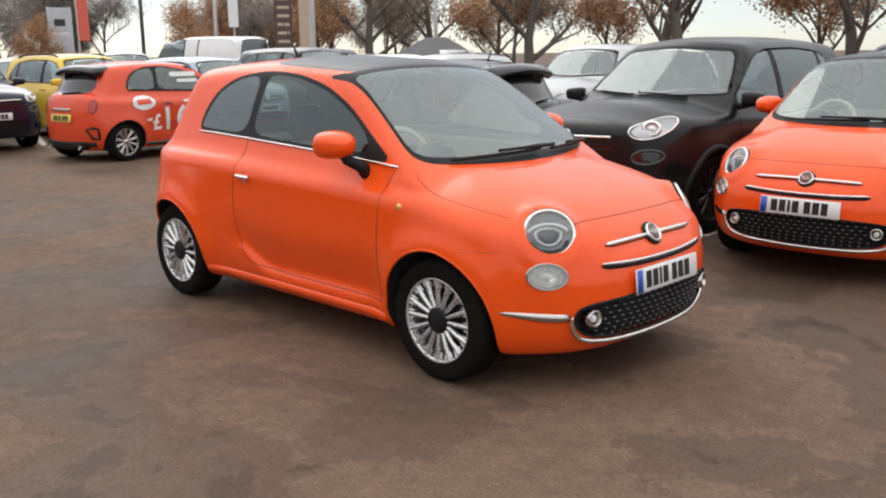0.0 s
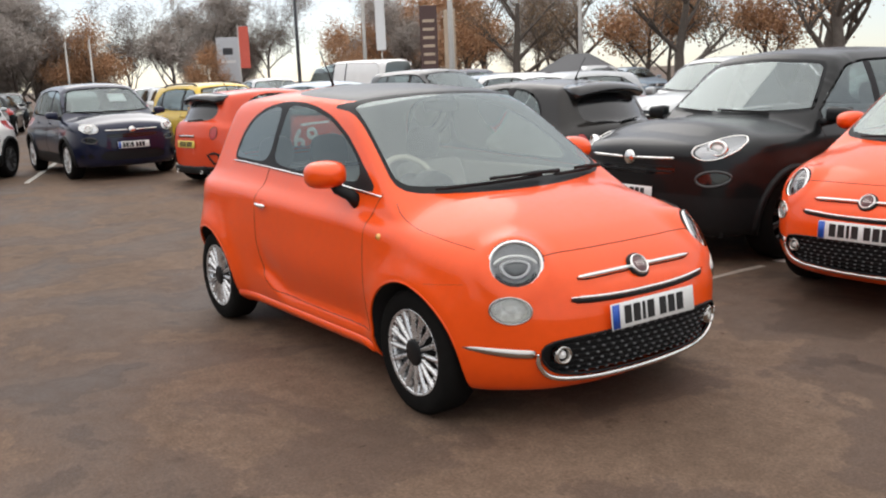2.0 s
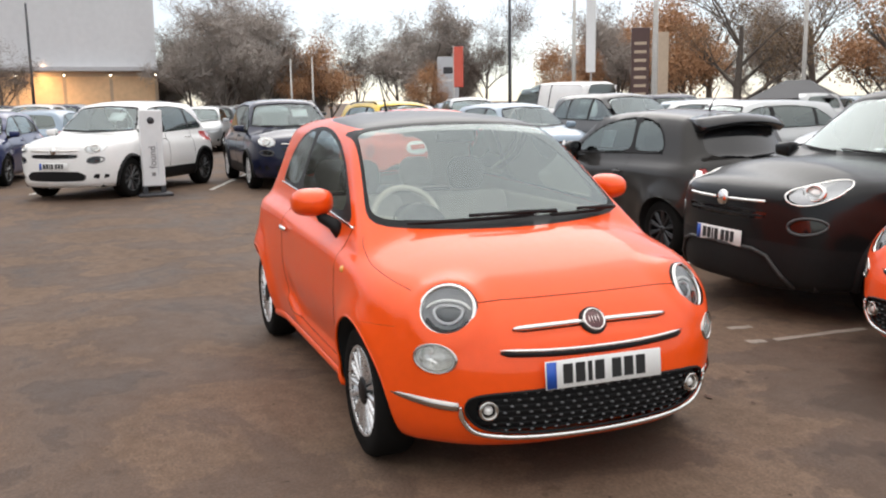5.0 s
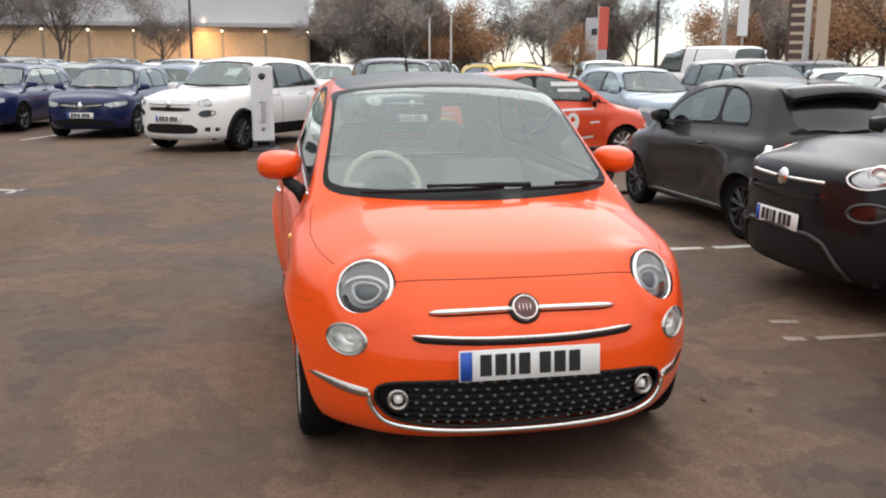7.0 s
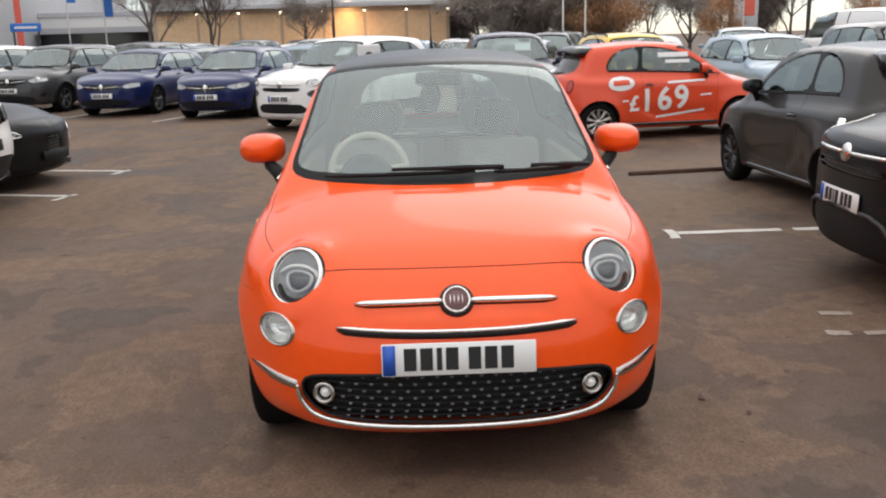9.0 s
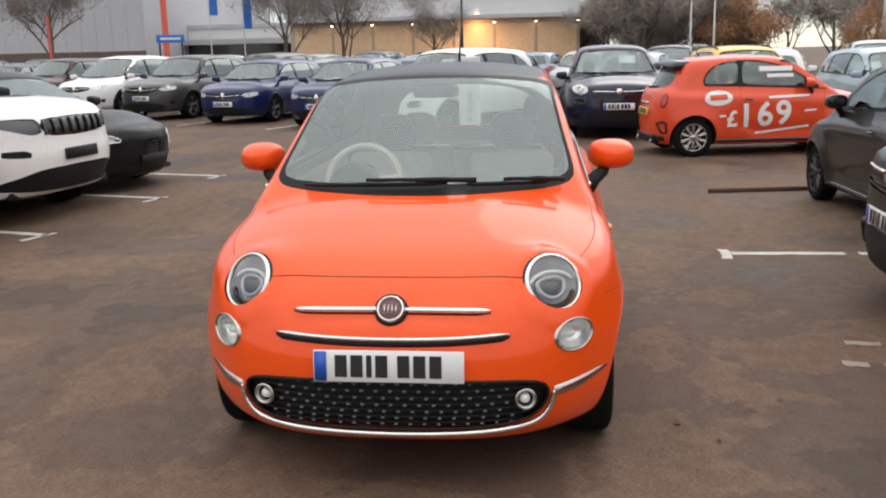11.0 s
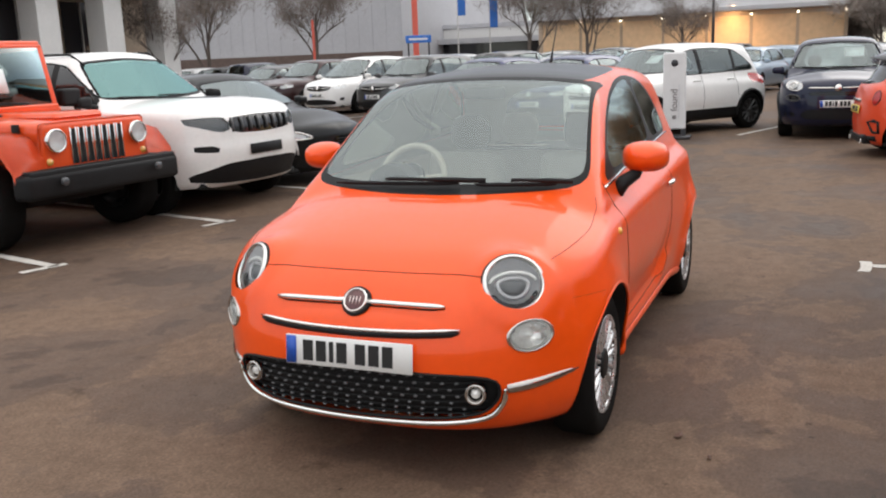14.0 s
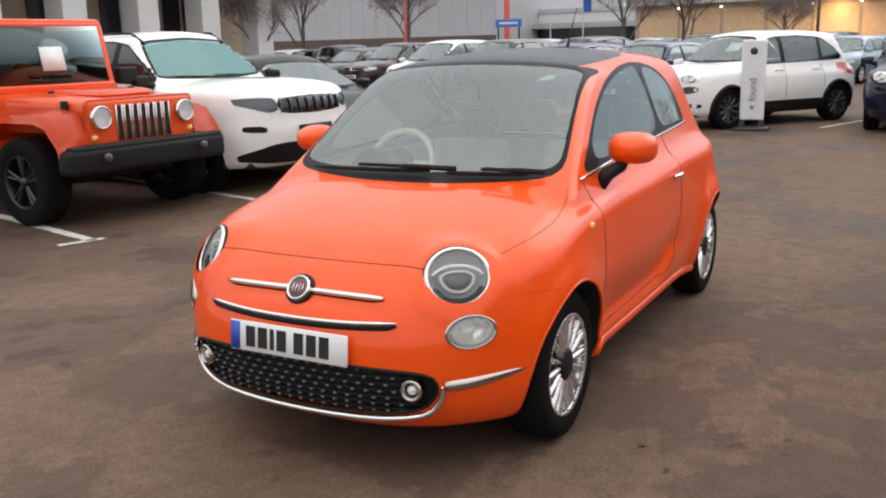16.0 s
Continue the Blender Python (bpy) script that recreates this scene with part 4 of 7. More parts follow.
    # wipers, aerial, scuttle
    wiper(skin, (0.24, 0.992), (-0.50, 0.980), root)
    wiper(skin, (0.60, 0.985), (0.20, 0.985), root)
    base = skin.top(-0.876, 0)
    aer = part("aerial", tube([base + Vector((0, 0, -0.01)), base + Vector((0.0, 0, 0.02)), base + Vector((-0.05, 0, 0.10)), base + Vector((-0.15, 0, 0.24))], [0.014, 0.010, 0.004, 0.0035], 8), PLASTIC, root)
    if sporty:
        wing, rows_ = bmesh.new(), []
        for y in np.linspace(-0.50, 0.50, 15):
            k = (y / 0.5) ** 2
            top_z = skin.top(-1.16, y).z
            rim_x, rim_z = -1.53 + 0.10 * k, 1.375 - 0.055 * k
            rows_.append([wing.verts.new(c) for c in ((-1.16, y, top_z + 0.004), (-1.34, y, (top_z + rim_z) / 2 + 0.030), (rim_x, y, rim_z), (rim_x + 0.012, y, rim_z - 0.030), (-1.36, y, 1.315 - 0.06 * k), (-1.22, y, 1.34 - 0.06 * k))])
        for a, b in zip(rows_, rows_[1:]):
            for k in range(6):
                wing.faces.new((a[k], a[(k + 1) % 6], b[(k + 1) % 6], b[k]))
        wing.faces.new(rows_[0])
        wing.faces.new(rows_[-1][::-1])
        bmesh.ops.recalc_face_normals(wing, faces=wing.faces)
        part("roof_spoiler", wing, GLOSS_BLACK, root, "black roof spoiler")
        part("tailgate_bar", tube([skin.rear(y, 0.785, 0.010) for y in np.linspace(-0.22, 0.22, 9)], 0.020, 8), DULL_CHROME, root, "bright bar above the rear plate")
        for s in (1, -1):
            vent = [skin.rear(s * y, z, 0.003) for y, z in ((0.50, 0.50), (0.60, 0.52), (0.66, 0.50), (0.66, 0.36), (0.58, 0.36))]
            part("bumper_vent", tube(vent, 0.022, 6, True), PLASTIC, root)
        part("rear_diffuser", box(-1.695, -1.50, -0.46, 0.46, 0.19, 0.32, 0.04, 3), PLASTIC, root)
        for s in (1, -1):
            part("exhaust_tip", lathe([(0.034, -0.06), (0.040, 0.0), (0.034, 0.004), (0.030, -0.06)], 20, "x"), CHROME, root).matrix_basis = frame_at((-1.70, s * 0.38, 0.225), (-1, 0, 0)) @ Matrix.Diagonal((1, 0.8, 0.8, 1))
        part("rear_wiper", tube([skin.rear(0.05, 1.0, 0.02), skin.rear(-0.28, 1.03, 0.02)], [0.015, 0.008]), PLASTIC, root)
        part("bumper_skirt", tube([skin.rear(y, 0.27, -0.02) for y in np.linspace(-0.60, 0.60, 14)], 0.045, 8), PLASTIC, root)
    lining = bm.copy()
    lining.normal_update()
    drop = [f for f in lining.faces if f.calc_center_median().z < 0.60 or f.calc_center_median().x > 0.70]
    bmesh.ops.delete(lining, geom=drop, context="FACES")
    for v in lining.verts:
        v.co = v.co - v.normal * (0.003 if v.is_boundary else 0.012)
    part("cabin_lining", lining, LINING if cream else DARK_LINING, root)
    part("body", bm, body_mat, root)
    return root, skin


# ---- other cars ----
def smooth_line(pts, per=4, rounds=3):
    """A closed line through the points with softened corners."""
    p = np.array([(a[0] + (b[0] - a[0]) * k / per, a[1] + (b[1] - a[1]) * k / per) for a, b in zip(pts, list(pts[1:]) + [pts[0]]) for k in range(per)])
    for _ in range(rounds):
        p = 0.5 * p + 0.25 * (np.roll(p, 1, 0) + np.roll(p, -1, 0))
    return [tuple(q) for q in p]


def outline_of(L, w, h, wb, fo, belt, cowl, nose, wsx, wsl, tail, rsl, r=0.32, hood=0.03, zb=0.20, roof_back=None, n=3.2, crown=0.06):
    """The outline curves of a car from its main sizes: length, width, height, wheelbase, front overhang, belt, cowl and nose heights,
    windscreen foot and slope, tailgate foot and slope, wheel radius."""
    hw, F = w / 2, wb / 2 + fo
    B = F - L
    rb = roof_back if roof_back is not None else tail + (h - belt) * rsl * 0.7
    return dict(
        W=[(0.12, hw * 0.88), (0.22, hw * 0.94), (0.35, hw * 0.975), (0.6, hw), (0.78, hw * 0.985), (belt - 0.06, hw * 0.95), (belt + 0.03, hw * 0.90), (belt + 0.15, hw * 0.85)],
        xf=[(0.12, F - 0.12), (0.25, F - 0.03), (0.42, F), (0.6, F - 0.005), (nose - 0.06, F - 0.025), (nose + 0.03, F - 0.08), (nose + 0.11, F - 0.22), (nose + 0.25, F - 0.5)],
        xr=[(0.12, B + 0.12), (0.3, B + 0.02), (0.55, B), (0.75, B + 0.015), (belt, B + 0.07), (belt + 0.2, B + 0.2)],
        h=[(B - 0.1, belt - 0.06), (B + 0.35, belt + 0.02), (-0.3, belt + 0.01), (wsx - 0.1, cowl + 0.005), (wsx, cowl), (wsx + (F - wsx) * 0.45, cowl - (cowl - nose) * 0.28 + hood), (F - 0.30, nose + 0.07), (F - 0.12, nose + 0.03), (F, nose - 0.03)],
        wg=[(belt - 0.1, hw * 0.93), (belt + 0.02, hw * 0.885), (belt + (h - belt) * 0.5, hw * 0.79), (h - 0.10, hw * 0.685), (h - 0.04, hw * 0.63), (h, hw * 0.58)],
        roof=[(B, h - 0.22), (rb, h - 0.06), (-0.5, h), (0.0, h - 0.003), (0.45, h - 0.05), (0.9, h - 0.16)],
        ws=(wsx, cowl, wsl, 0.12), rs=(tail, belt, rsl, 0.13), fx=wb / 2 - 0.02, bx=-wb / 2 + 0.05, axles=(wb / 2, -wb / 2), wheel=r, arch=r + 0.05,
        zb=zb, crown=crown, rcrown=0.035, n=n, k=0.042, spine=0.66, cabz=belt - 0.12, kb=0.02, taper=0.05, waist=0.02, kr=0.055, kw=0.03,
        dims=(L, w, h, wb, F, B, belt, cowl, nose, wsx, wsl, tail, rsl, r, hw),
    )


def road_car(m, P, body_mat, label, name, lamp=None, grille=None, intake=None, bars=(), badge=None, clad=False, rails=False, style="five", rims=None, res=(56, 76, 20),
             plate_z=0.5, dark_rear=False, group="", paper=False, chrome_line=False, low=False, pillars=(0.0, -0.95), cover=None, glass=None, rim=0.0, fog=None, skid=False, lamp_mat=None, dark_sides=False, slots=None, upright=False, plate_dark=False, eye=False, chin=0.0, sides=24):
    """A car from an outline: skin with cut windows and arches, lamps, grille, wheels, mirrors, plates and seats."""
    L, w, h, wb, F, B, belt, cowl, nose, wsx, wsl, tail, rsl, r, hw = P["dims"]
    root = thing(name, m, label, "car", group)
    bm = car_shell(P, *res)
    skin = Skin(bm)
    glass = glass or GLASS
    xz, yz = (lambda c: (c.x, c.z)), (lambda c: (c.y, c.z))
    arch = r + 0.045
    liners = bmesh.new()
    # glass
    zt, zl = h - 0.125, belt + 0.035
    front_x = lambda z: wsx - (z - cowl) * wsl - 0.17
    back_x = lambda z: tail + (z - belt) * rsl + 0.30
    dlo = [(front_x(zl) + 0.02, zl - 0.02), (front_x(zl + 0.2), zl + 0.2), (front_x(zt) - 0.02, zt - 0.03), (front_x(zt) - 0.3, zt + 0.012), (-0.5, zt + 0.02), (back_x(zt) + 0.22, zt - 0.02), (back_x(zt - 0.15) + 0.05, zt - 0.16), (back_x(zl) - 0.02, zl + 0.09), (back_x(zl) + 0.02, zl + 0.02), (-0.3, zl)]
    for s in (1, -1):
        reg = lambda c, s=s: c.y * s > hw * 0.5 and c.z > belt - 0.05
        line = smooth_line(dlo, 9)
        seal = cut(bm, line, xz, reg)
        inner = inset(line, 0.018)
        pane = cut(seal, inner, xz, reg)
        px0, px1 = pillars
        cuts = [("front_door_glass", 9.0, px0 + 0.05), ("rear_door_glass", px0 - 0.05, px1 + 0.04), ("quarter_glass", px1 - 0.04, -9.0), ("pillar_trim", px0 + 0.051, px0 - 0.051), ("pillar_trim", px1 + 0.041, px1 - 0.041)]
        for nm, hi, lo in cuts:
            piece = cut(pane, [(lo, 0), (hi, 0), (hi, 3), (lo, 3)], xz, reg)
            if len(piece.faces):
                ob = part(nm, piece, PLASTIC if nm[0] == "p" else glass if nm[0] == "f" and not dark_sides else ((DARK_GLASS if not dark_rear else GLOSS_BLACK) if P is not PANEL_VAN else body_mat), root)
                ob.visible_shadow = False
            else:
                piece.free()
        pane.free()
        part("window_seal", seal, PLASTIC, root)
        if chrome_line:
            pts = [skin.side(x, zl - 0.01, s, 0.004) for x in np.linspace(front_x(zl), back_x(zl), 14)]
            part("chrome_strip", tube(pts, 0.007, 5), CHROME, root)
        for ax in (wb / 2, -wb / 2):
            ring = [(ax + arch * math.cos(a), r + arch * math.sin(a)) for a in np.linspace(0, 2 * math.pi, 56, endpoint=False)]
            areg = lambda c, s=s, ax=ax: c.y * s > hw * 0.45 and abs(c.x - ax) < arch + 0.2 and c.z < 2 * r + 0.25
            cut(bm, ring, xz, areg).free()
            lip = [skin.side(ax + arch * math.cos(a), max(0.2, r + arch * math.sin(a)), s, -0.002) for a in np.linspace(-0.25, math.pi + 0.25, 26)]
            if not low or clad:
                part("arch_lip", tube(lip, 0.032 if clad else 0.008, 6), PLASTIC if clad else body_mat, root)
            liner = bmesh.new()
            ang = np.linspace(-0.25, math.pi + 0.25, 16)
            vs = [[liner.verts.new((ax + arch * math.cos(a), s * y, r + arch * math.sin(a))) for a in ang] for y in (hw - 0.03, hw - 0.36)]
            for k in range(15):
                liner.faces.new((vs[0][k], vs[0][k + 1], vs[1][k + 1], vs[1][k]))
            liner.faces.new(list(vs[1]))
            if low:
                join(liners, liner)
            else:
                part("arch_liner", liner, UNDER, root)
            wheel(root, ax, s * (hw - 0.115), r, r, r * 0.665, 0.21, style, rims or ALLOY, s, low)
        if clad and not low:
            band = cut(bm, [(-wb / 2 + arch * 0.85, 0.05), (wb / 2 - arch * 0.85, 0.05), (wb / 2 - arch * 0.85, 0.43), (-wb / 2 + arch * 0.85, 0.43)], xz, lambda c, s=s: c.y * s > hw * 0.6 and c.z < 0.6)
            part("sill_cladding", band, PLASTIC, root)
        # shut lines and handles
        for x in () if low else (front_x(zl) - 0.04, pillars[0], pillars[1] + 0.02):
            pts = [skin.side(x + (0.05 if x > 0.3 else 0) * (zl - z), z, s, -0.0005) for z in np.linspace(zl - 0.02, 0.36, 14)]
            part("shut_line", tube(pts, 0.004, 4), SEAM, root)
        for x in () if low else (pillars[0] + 0.14, pillars[1] + 0.18):
            pts = [skin.side(x + 0.10 - 0.2 * k, belt - 0.09, s, 0.012 + 0.016 * math.sin(math.pi * k)) for k in np.linspace(0, 1, 6)]
            part("door_handle", tube(pts, 0.013, 6), body_mat, root)
        shell = box(-0.05, 0.06, -0.10, 0.10, -0.065, 0.065, 0.045, 3)
        for v in shell.verts:
            v.co.z *= 1.0 - 0.25 * (v.co.y * s > 0) * abs(v.co.y) / 0.1
        mr = part("mirror", shell, cover or body_mat, root)
        mr.matrix_basis = Matrix.Translation((front_x(zl) - 0.09, s * (hw + 0.045), belt + 0.065))
        if not low:
            part("mirror_glass", box(-0.050, -0.046, -0.08, 0.08, -0.055, 0.055), GLOSS_BLACK, mr)
        if not low:
            part("mirror_stalk", tube([(front_x(zl) - 0.06, s * (hw * 0.86), belt + 0.0), (front_x(zl) - 0.08, s * (hw + 0.02), belt + 0.03)], [0.035, 0.03], 8), PLASTIC, root)
    top_w, low_w = hw * 0.635, hw * 0.82
    scr = [(low_w, cowl + 0.02), (0, cowl - 0.005), (-low_w, cowl + 0.02), (-hw * 0.745, (cowl + zt) / 2), (-top_w, zt + 0.01), (0, zt + 0.045), (top_w, zt + 0.01), (hw * 0.745, (cowl + zt) / 2)]
    reg = lambda c: c.x > wsx - 1.4 and c.z > cowl - 0.08
    line = smooth_line(scr, 10)
    border = cut(bm, line, yz, reg)
    pane = cut(border, inset(line, 0.028), yz, reg)
    ob = part("windscreen", pane, glass, root)
    ob.visible_shadow = False
    part("windscreen_border", border, FRIT, ob)
    rear = smooth_line([(hw * 0.66, belt + 0.06), (0, belt + 0.05), (-hw * 0.66, belt + 0.06), (-hw * 0.54, zt - 0.03), (0, zt - 0.005), (hw * 0.54, zt - 0.03)], 8)
    ob = part("rear_window", cut(bm, rear, yz, lambda c: c.x < tail + 1.0 and c.z > belt - 0.05), DARK_GLASS, root)
    ob.visible_shadow = False
    if chin:
        part("lower_bumper", cut(bm, [(-hw - 0.1, 0.0), (hw + 0.1, 0.0), (hw + 0.1, chin - 0.06), (hw * 0.6, chin), (-hw * 0.6, chin), (-hw - 0.1, chin - 0.06)], yz, lambda c: c.x > wb / 2 + arch * 0.8 and c.z < chin + 0.2), PLASTIC, root, "black plastic lower bumper")
    # nose
    freg = lambda c: c.x > wb / 2 - 0.1 and c.z < cowl
    if grille:
        g = cut(bm, smooth_line(grille, 4, 1), yz, freg)
        g.transform(Matrix.Translation((-0.012, 0, 0)))
        part("grille", g, GLOSS_BLACK, root)
        zs = [z for _, z in grille]
        if upright:
            for y in np.linspace(min(p[0] for p in grille) + 0.04, max(p[0] for p in grille) - 0.04, 8):
                part("grille_bar", tube([skin.front(y, z, 0.002) for z in np.linspace(min(zs) + 0.03, max(zs) - 0.02, 5)], 0.016, 6), GRAPHITE_PAINT, root)
        for z in () if low or upright else np.arange(min(zs) + 0.03, max(zs) - 0.01, 0.035):
            ins = [y for y in np.linspace(-hw, hw, 121) if within_poly(grille, [(y, z)])[0]]
            if len(ins) > 8:
                part("grille_bar", tube([skin.front(y, z, -0.002) for y in np.linspace(ins[0] + 0.02, ins[-1] - 0.02, 12)], 0.006, 5), PLASTIC, root)
    if intake:
        g = cut(bm, smooth_line(intake, 4, 1), yz, freg)
        g.transform(Matrix.Translation((-0.015, 0, 0)))
        part("lower_intake", g, PLASTIC, root)
    for y0, y1, z0, z1, rad in bars:
        part("chrome_bar", tube([skin.front(y0 + (y1 - y0) * k, z0 + (z1 - z0) * k, 0.008) for k in np.linspace(0, 1, 12)], rad, 6), CHROME, root)
    if badge:
        c = skin.front(0, badge)
        b = part("badge", lathe([(0.0001, 0.02), (0.045, 0.018), (0.055, 0.01), (0.058, -0.01)], sides, "x"), CHROME, root)
        b.matrix_basis = frame_at(c, skin.normal_front(0, badge)) @ (Matrix.Diagonal((1, 1.1, 1.5, 1)) if sides == 4 else Matrix())
    for s in (1, -1):
        if lamp:
            pts = [(y * s, z) for y, z in lamp]
            lp = cut(bm, smooth_line(pts, 4, 1), yz, freg)
            if len(lp.faces):
                cy, cz = float(np.mean([p[0] for p in pts])), float(np.mean([p[1] for p in pts]))
                c = skin.front(cy, cz)
                lens = lp.copy()
                lp.transform(Matrix.Translation((-0.03, 0, 0)))
                ob = part("headlight", lp, lamp_mat or REFLECTOR, root)
                lo = part("lens", lens, LENS, ob)
                lo.visible_shadow = False
                wd = (max(p[0] for p in pts) - min(p[0] for p in pts)) * 0.22
                bl = None if low or lamp_mat or eye else part("bulb", lathe([(0.0001, 0.0), (wd * 0.7, -0.01), (wd, -0.03), (wd, -0.06)], 18, "x"), BULB, ob)
                if rim:
                    part("lamp_rim", tube([skin.front(py, pz, -0.003) for py, pz in smooth_line(pts, 4, 1)], rim, 6, True), CHROME, ob)
                if eye:
                    ring = part("projector_ring", lathe([(0.034, -0.02), (0.036, 0.012), (0.046, 0.016), (0.056, 0.008), (0.058, -0.03)], 28, "x"), CHROME, ob)
                    ring.matrix_basis = frame_at(c - Vector((0.020, -0.01 * s, 0)), (0.86, 0.45 * s, 0.22)) @ Matrix.Diagonal((1, 1.35, 1.15, 1))
                    glow = part("projector", lathe([(0.0001, 0.012), (0.022, 0.006), (0.036, -0.012)], 24, "x"), BULB, ob)
                    glow.matrix_basis = ring.matrix_basis
                if bl:
                    bl.matrix_basis = frame_at(c - Vector((0.012, 0, 0)), (0.9, 0.3 * s, 0.2))
            else:
                lp.free()
        if fog:
            pts = [(y * s, z) for y, z in fog]
            lp = cut(bm, smooth_line(pts, 4, 1), yz, freg)
            lp.transform(Matrix.Translation((-0.015, 0, 0)))
            fo_ = part("fog_light", lp, GLOSS_BLACK, root)
            part("lamp_rim", tube([skin.front(py, pz, -0.004) for py, pz in smooth_line(pts, 4, 1)], 0.012, 6, True), GRAPHITE_PAINT if not low else PLASTIC, fo_)
        if slots:
            g = cut(bm, smooth_line([(y * s, z) for y, z in slots], 4, 1), yz, freg)
            g.transform(Matrix.Translation((-0.02, 0, 0)))
            part("bumper_slot", g, PLASTIC, root)
        if skid:
            pts = [skin.front(s * yy, zz, 0.012) for yy, zz in ((0.0, 0.50), (0.36, 0.495), (0.47, 0.46), (0.56, 0.34), (0.62, 0.25))]
            part("skid_frame", tube(pts, 0.015, 8), SKID, root, "dull grey skid frame")
        tlp = smooth_line([(hw * 0.62 * s, belt - 0.22), (hw * 0.97 * s, belt - 0.22), (hw * 0.97 * s, belt + 0.0), (hw * 0.70 * s, belt + 0.0)], 4, 1)
        tl = cut(bm, tlp, yz, lambda c: c.x < -wb / 2)
        part("tail_light", tl, RED_LENS, root)
        if rails:
            xs = np.linspace(0.3, back_x(zt) + 0.1, 10)
            pts = [skin.top(x, s * hw * 0.60, 0.03) for x in xs]
            pts[0] -= Vector((0, 0, 0.03))
            pts[-1] -= Vector((0, 0, 0.03))
            part("roof_rail", tube(pts, 0.016, 6), PLASTIC, root)
    if low:
        part("arch_liner", liners, UNDER, root)
    part("floor_pan", box(B + 0.25, F - 0.25, -hw * 0.8, hw * 0.8, zb_of(P), zb_of(P) + 0.06), UNDER, root)
    p = skin.front(0, plate_z)
    if plate_dark:
        pl = box(-0.006, 0.006, -0.26, 0.26, -0.055, 0.055, 0.003, 1)
        pl.transform(frame_at((p.x + 0.012, 0, plate_z), (1, 0, 0.06)))
        part("plate_holder", pl, PLASTIC, root, "plain black plate holder")
    else:
        number_plate(root, frame_at((p.x + 0.012, 0, plate_z), (1, 0, 0.06)), bars=not low)
    p = skin.rear(0, 0.72)
    number_plate(root, frame_at((p.x - 0.012, 0, 0.72), (-1, 0, 0.06)), True, bars=not low)
    if not low:
        for s in (1, -1):
            for bms, nm in zip(seat_bms(wsx - 1.1, s * hw * 0.42, belt - 0.52, 0.52), ("seat_cushion", "seat_backrest", "headrest")):
                part(nm, bms, DASH, root)
    part("rear_bench", box(-wb / 2 + 0.15, -wb / 2 + 0.75, -hw * 0.7, hw * 0.7, belt - 0.5, belt + 0.05, 0.06), DASH, root)
    part("dashboard", box(wsx - 0.55, wsx - 0.08, -hw * 0.74, hw * 0.74, cowl - 0.2, cowl - 0.04, 0.04), DASH, root)
    if paper:
        q = box(-0.003, 0.003, -0.15, 0.15, -0.11, 0.11)
        ob = part("paper_sheet", q, PAPER, root, "white paper sheet behind the windscreen")
        z = cowl + 0.26
        ob.matrix_basis = Matrix.Translation((wsx - (z - cowl) * wsl - 0.09, hw * 0.28, z)) @ Matrix.Rotation(-math.atan(wsl), 4, "Y")
    for y0, y1 in () if low else ((hw * 0.45, -hw * 0.1), (-hw * 0.15, -hw * 0.62)):
        pts = [skin.front(y0 + (y1 - y0) * k, cowl + 0.012 + 0.02 * k, 0.014) for k in np.linspace(0, 1, 6)]
        part("wiper", tube(pts, 0.009, 5), PLASTIC, root)
    part("body", bm, body_mat, root)
    return root


def zb_of(P):
    return P["zb"] + 0.005


CROSS = outline_of(4.25, 1.80, 1.62, 2.57, 0.86, 1.02, 1.085, 0.92, 1.02, 1.25, -1.82, 0.55, 0.335, 0.035, 0.22, n=3.0, crown=0.08)
SUPERMINI = outline_of(4.06, 1.73, 1.47, 2.59, 0.80, 0.94, 0.97, 0.80, 1.18, 1.62, -1.72, 0.5, 0.31, 0.03, 0.18, n=2.8)
FAMILY = outline_of(4.36, 1.81, 1.47, 2.67, 0.90, 0.95, 0.98, 0.80, 1.20, 1.75, -1.90, 0.55, 0.32, 0.03, 0.18, n=2.8)
SUV = outline_of(4.45, 1.84, 1.62, 2.65, 0.92, 1.02, 1.07, 0.88, 1.05, 1.4, -1.98, 0.5, 0.345, 0.03, 0.22, n=2.9)
MPV = outline_of(4.40, 1.87, 1.65, 2.73, 0.92, 1.02, 1.04, 0.82, 1.35, 1.75, -1.95, 0.35, 0.345, 0.03, 0.2, n=2.8)
SALOON = outline_of(4.64, 1.86, 1.44, 2.82, 0.84, 0.94, 0.96, 0.74, 1.05, 1.9, -1.95, 1.5, 0.335, 0.035, 0.16, n=2.25, crown=0.09)
BIGSUV = outline_of(4.83, 1.94, 1.76, 2.915, 0.90, 1.14, 1.20, 1.10, 0.95, 1.35, -2.15, 0.45, 0.385, 0.035, 0.27, n=3.1, crown=0.06)
BIGSUV["xf"] = [(0.2, 2.16), (0.34, 2.27), (0.5, 2.335), (0.66, 2.352), (0.80, 2.335), (0.90, 2.33), (1.0, 2.30), (1.08, 2.22), (1.14, 2.10), (1.3, 1.8)]
BOXY = outline_of(3.65, 1.64, 1.55, 2.30, 0.72, 0.98, 1.0, 0.82, 1.05, 1.2, -1.58, 0.18, 0.295, 0.03, 0.18, n=3.2)
PANEL_VAN = outline_of(6.8, 1.98, 2.18, 4.0, 0.95, 1.15, 1.20, 0.98, 2.40, 0.80, -3.75, 0.05, 0.33, 0.03, 0.22, n=5, crown=0.04)

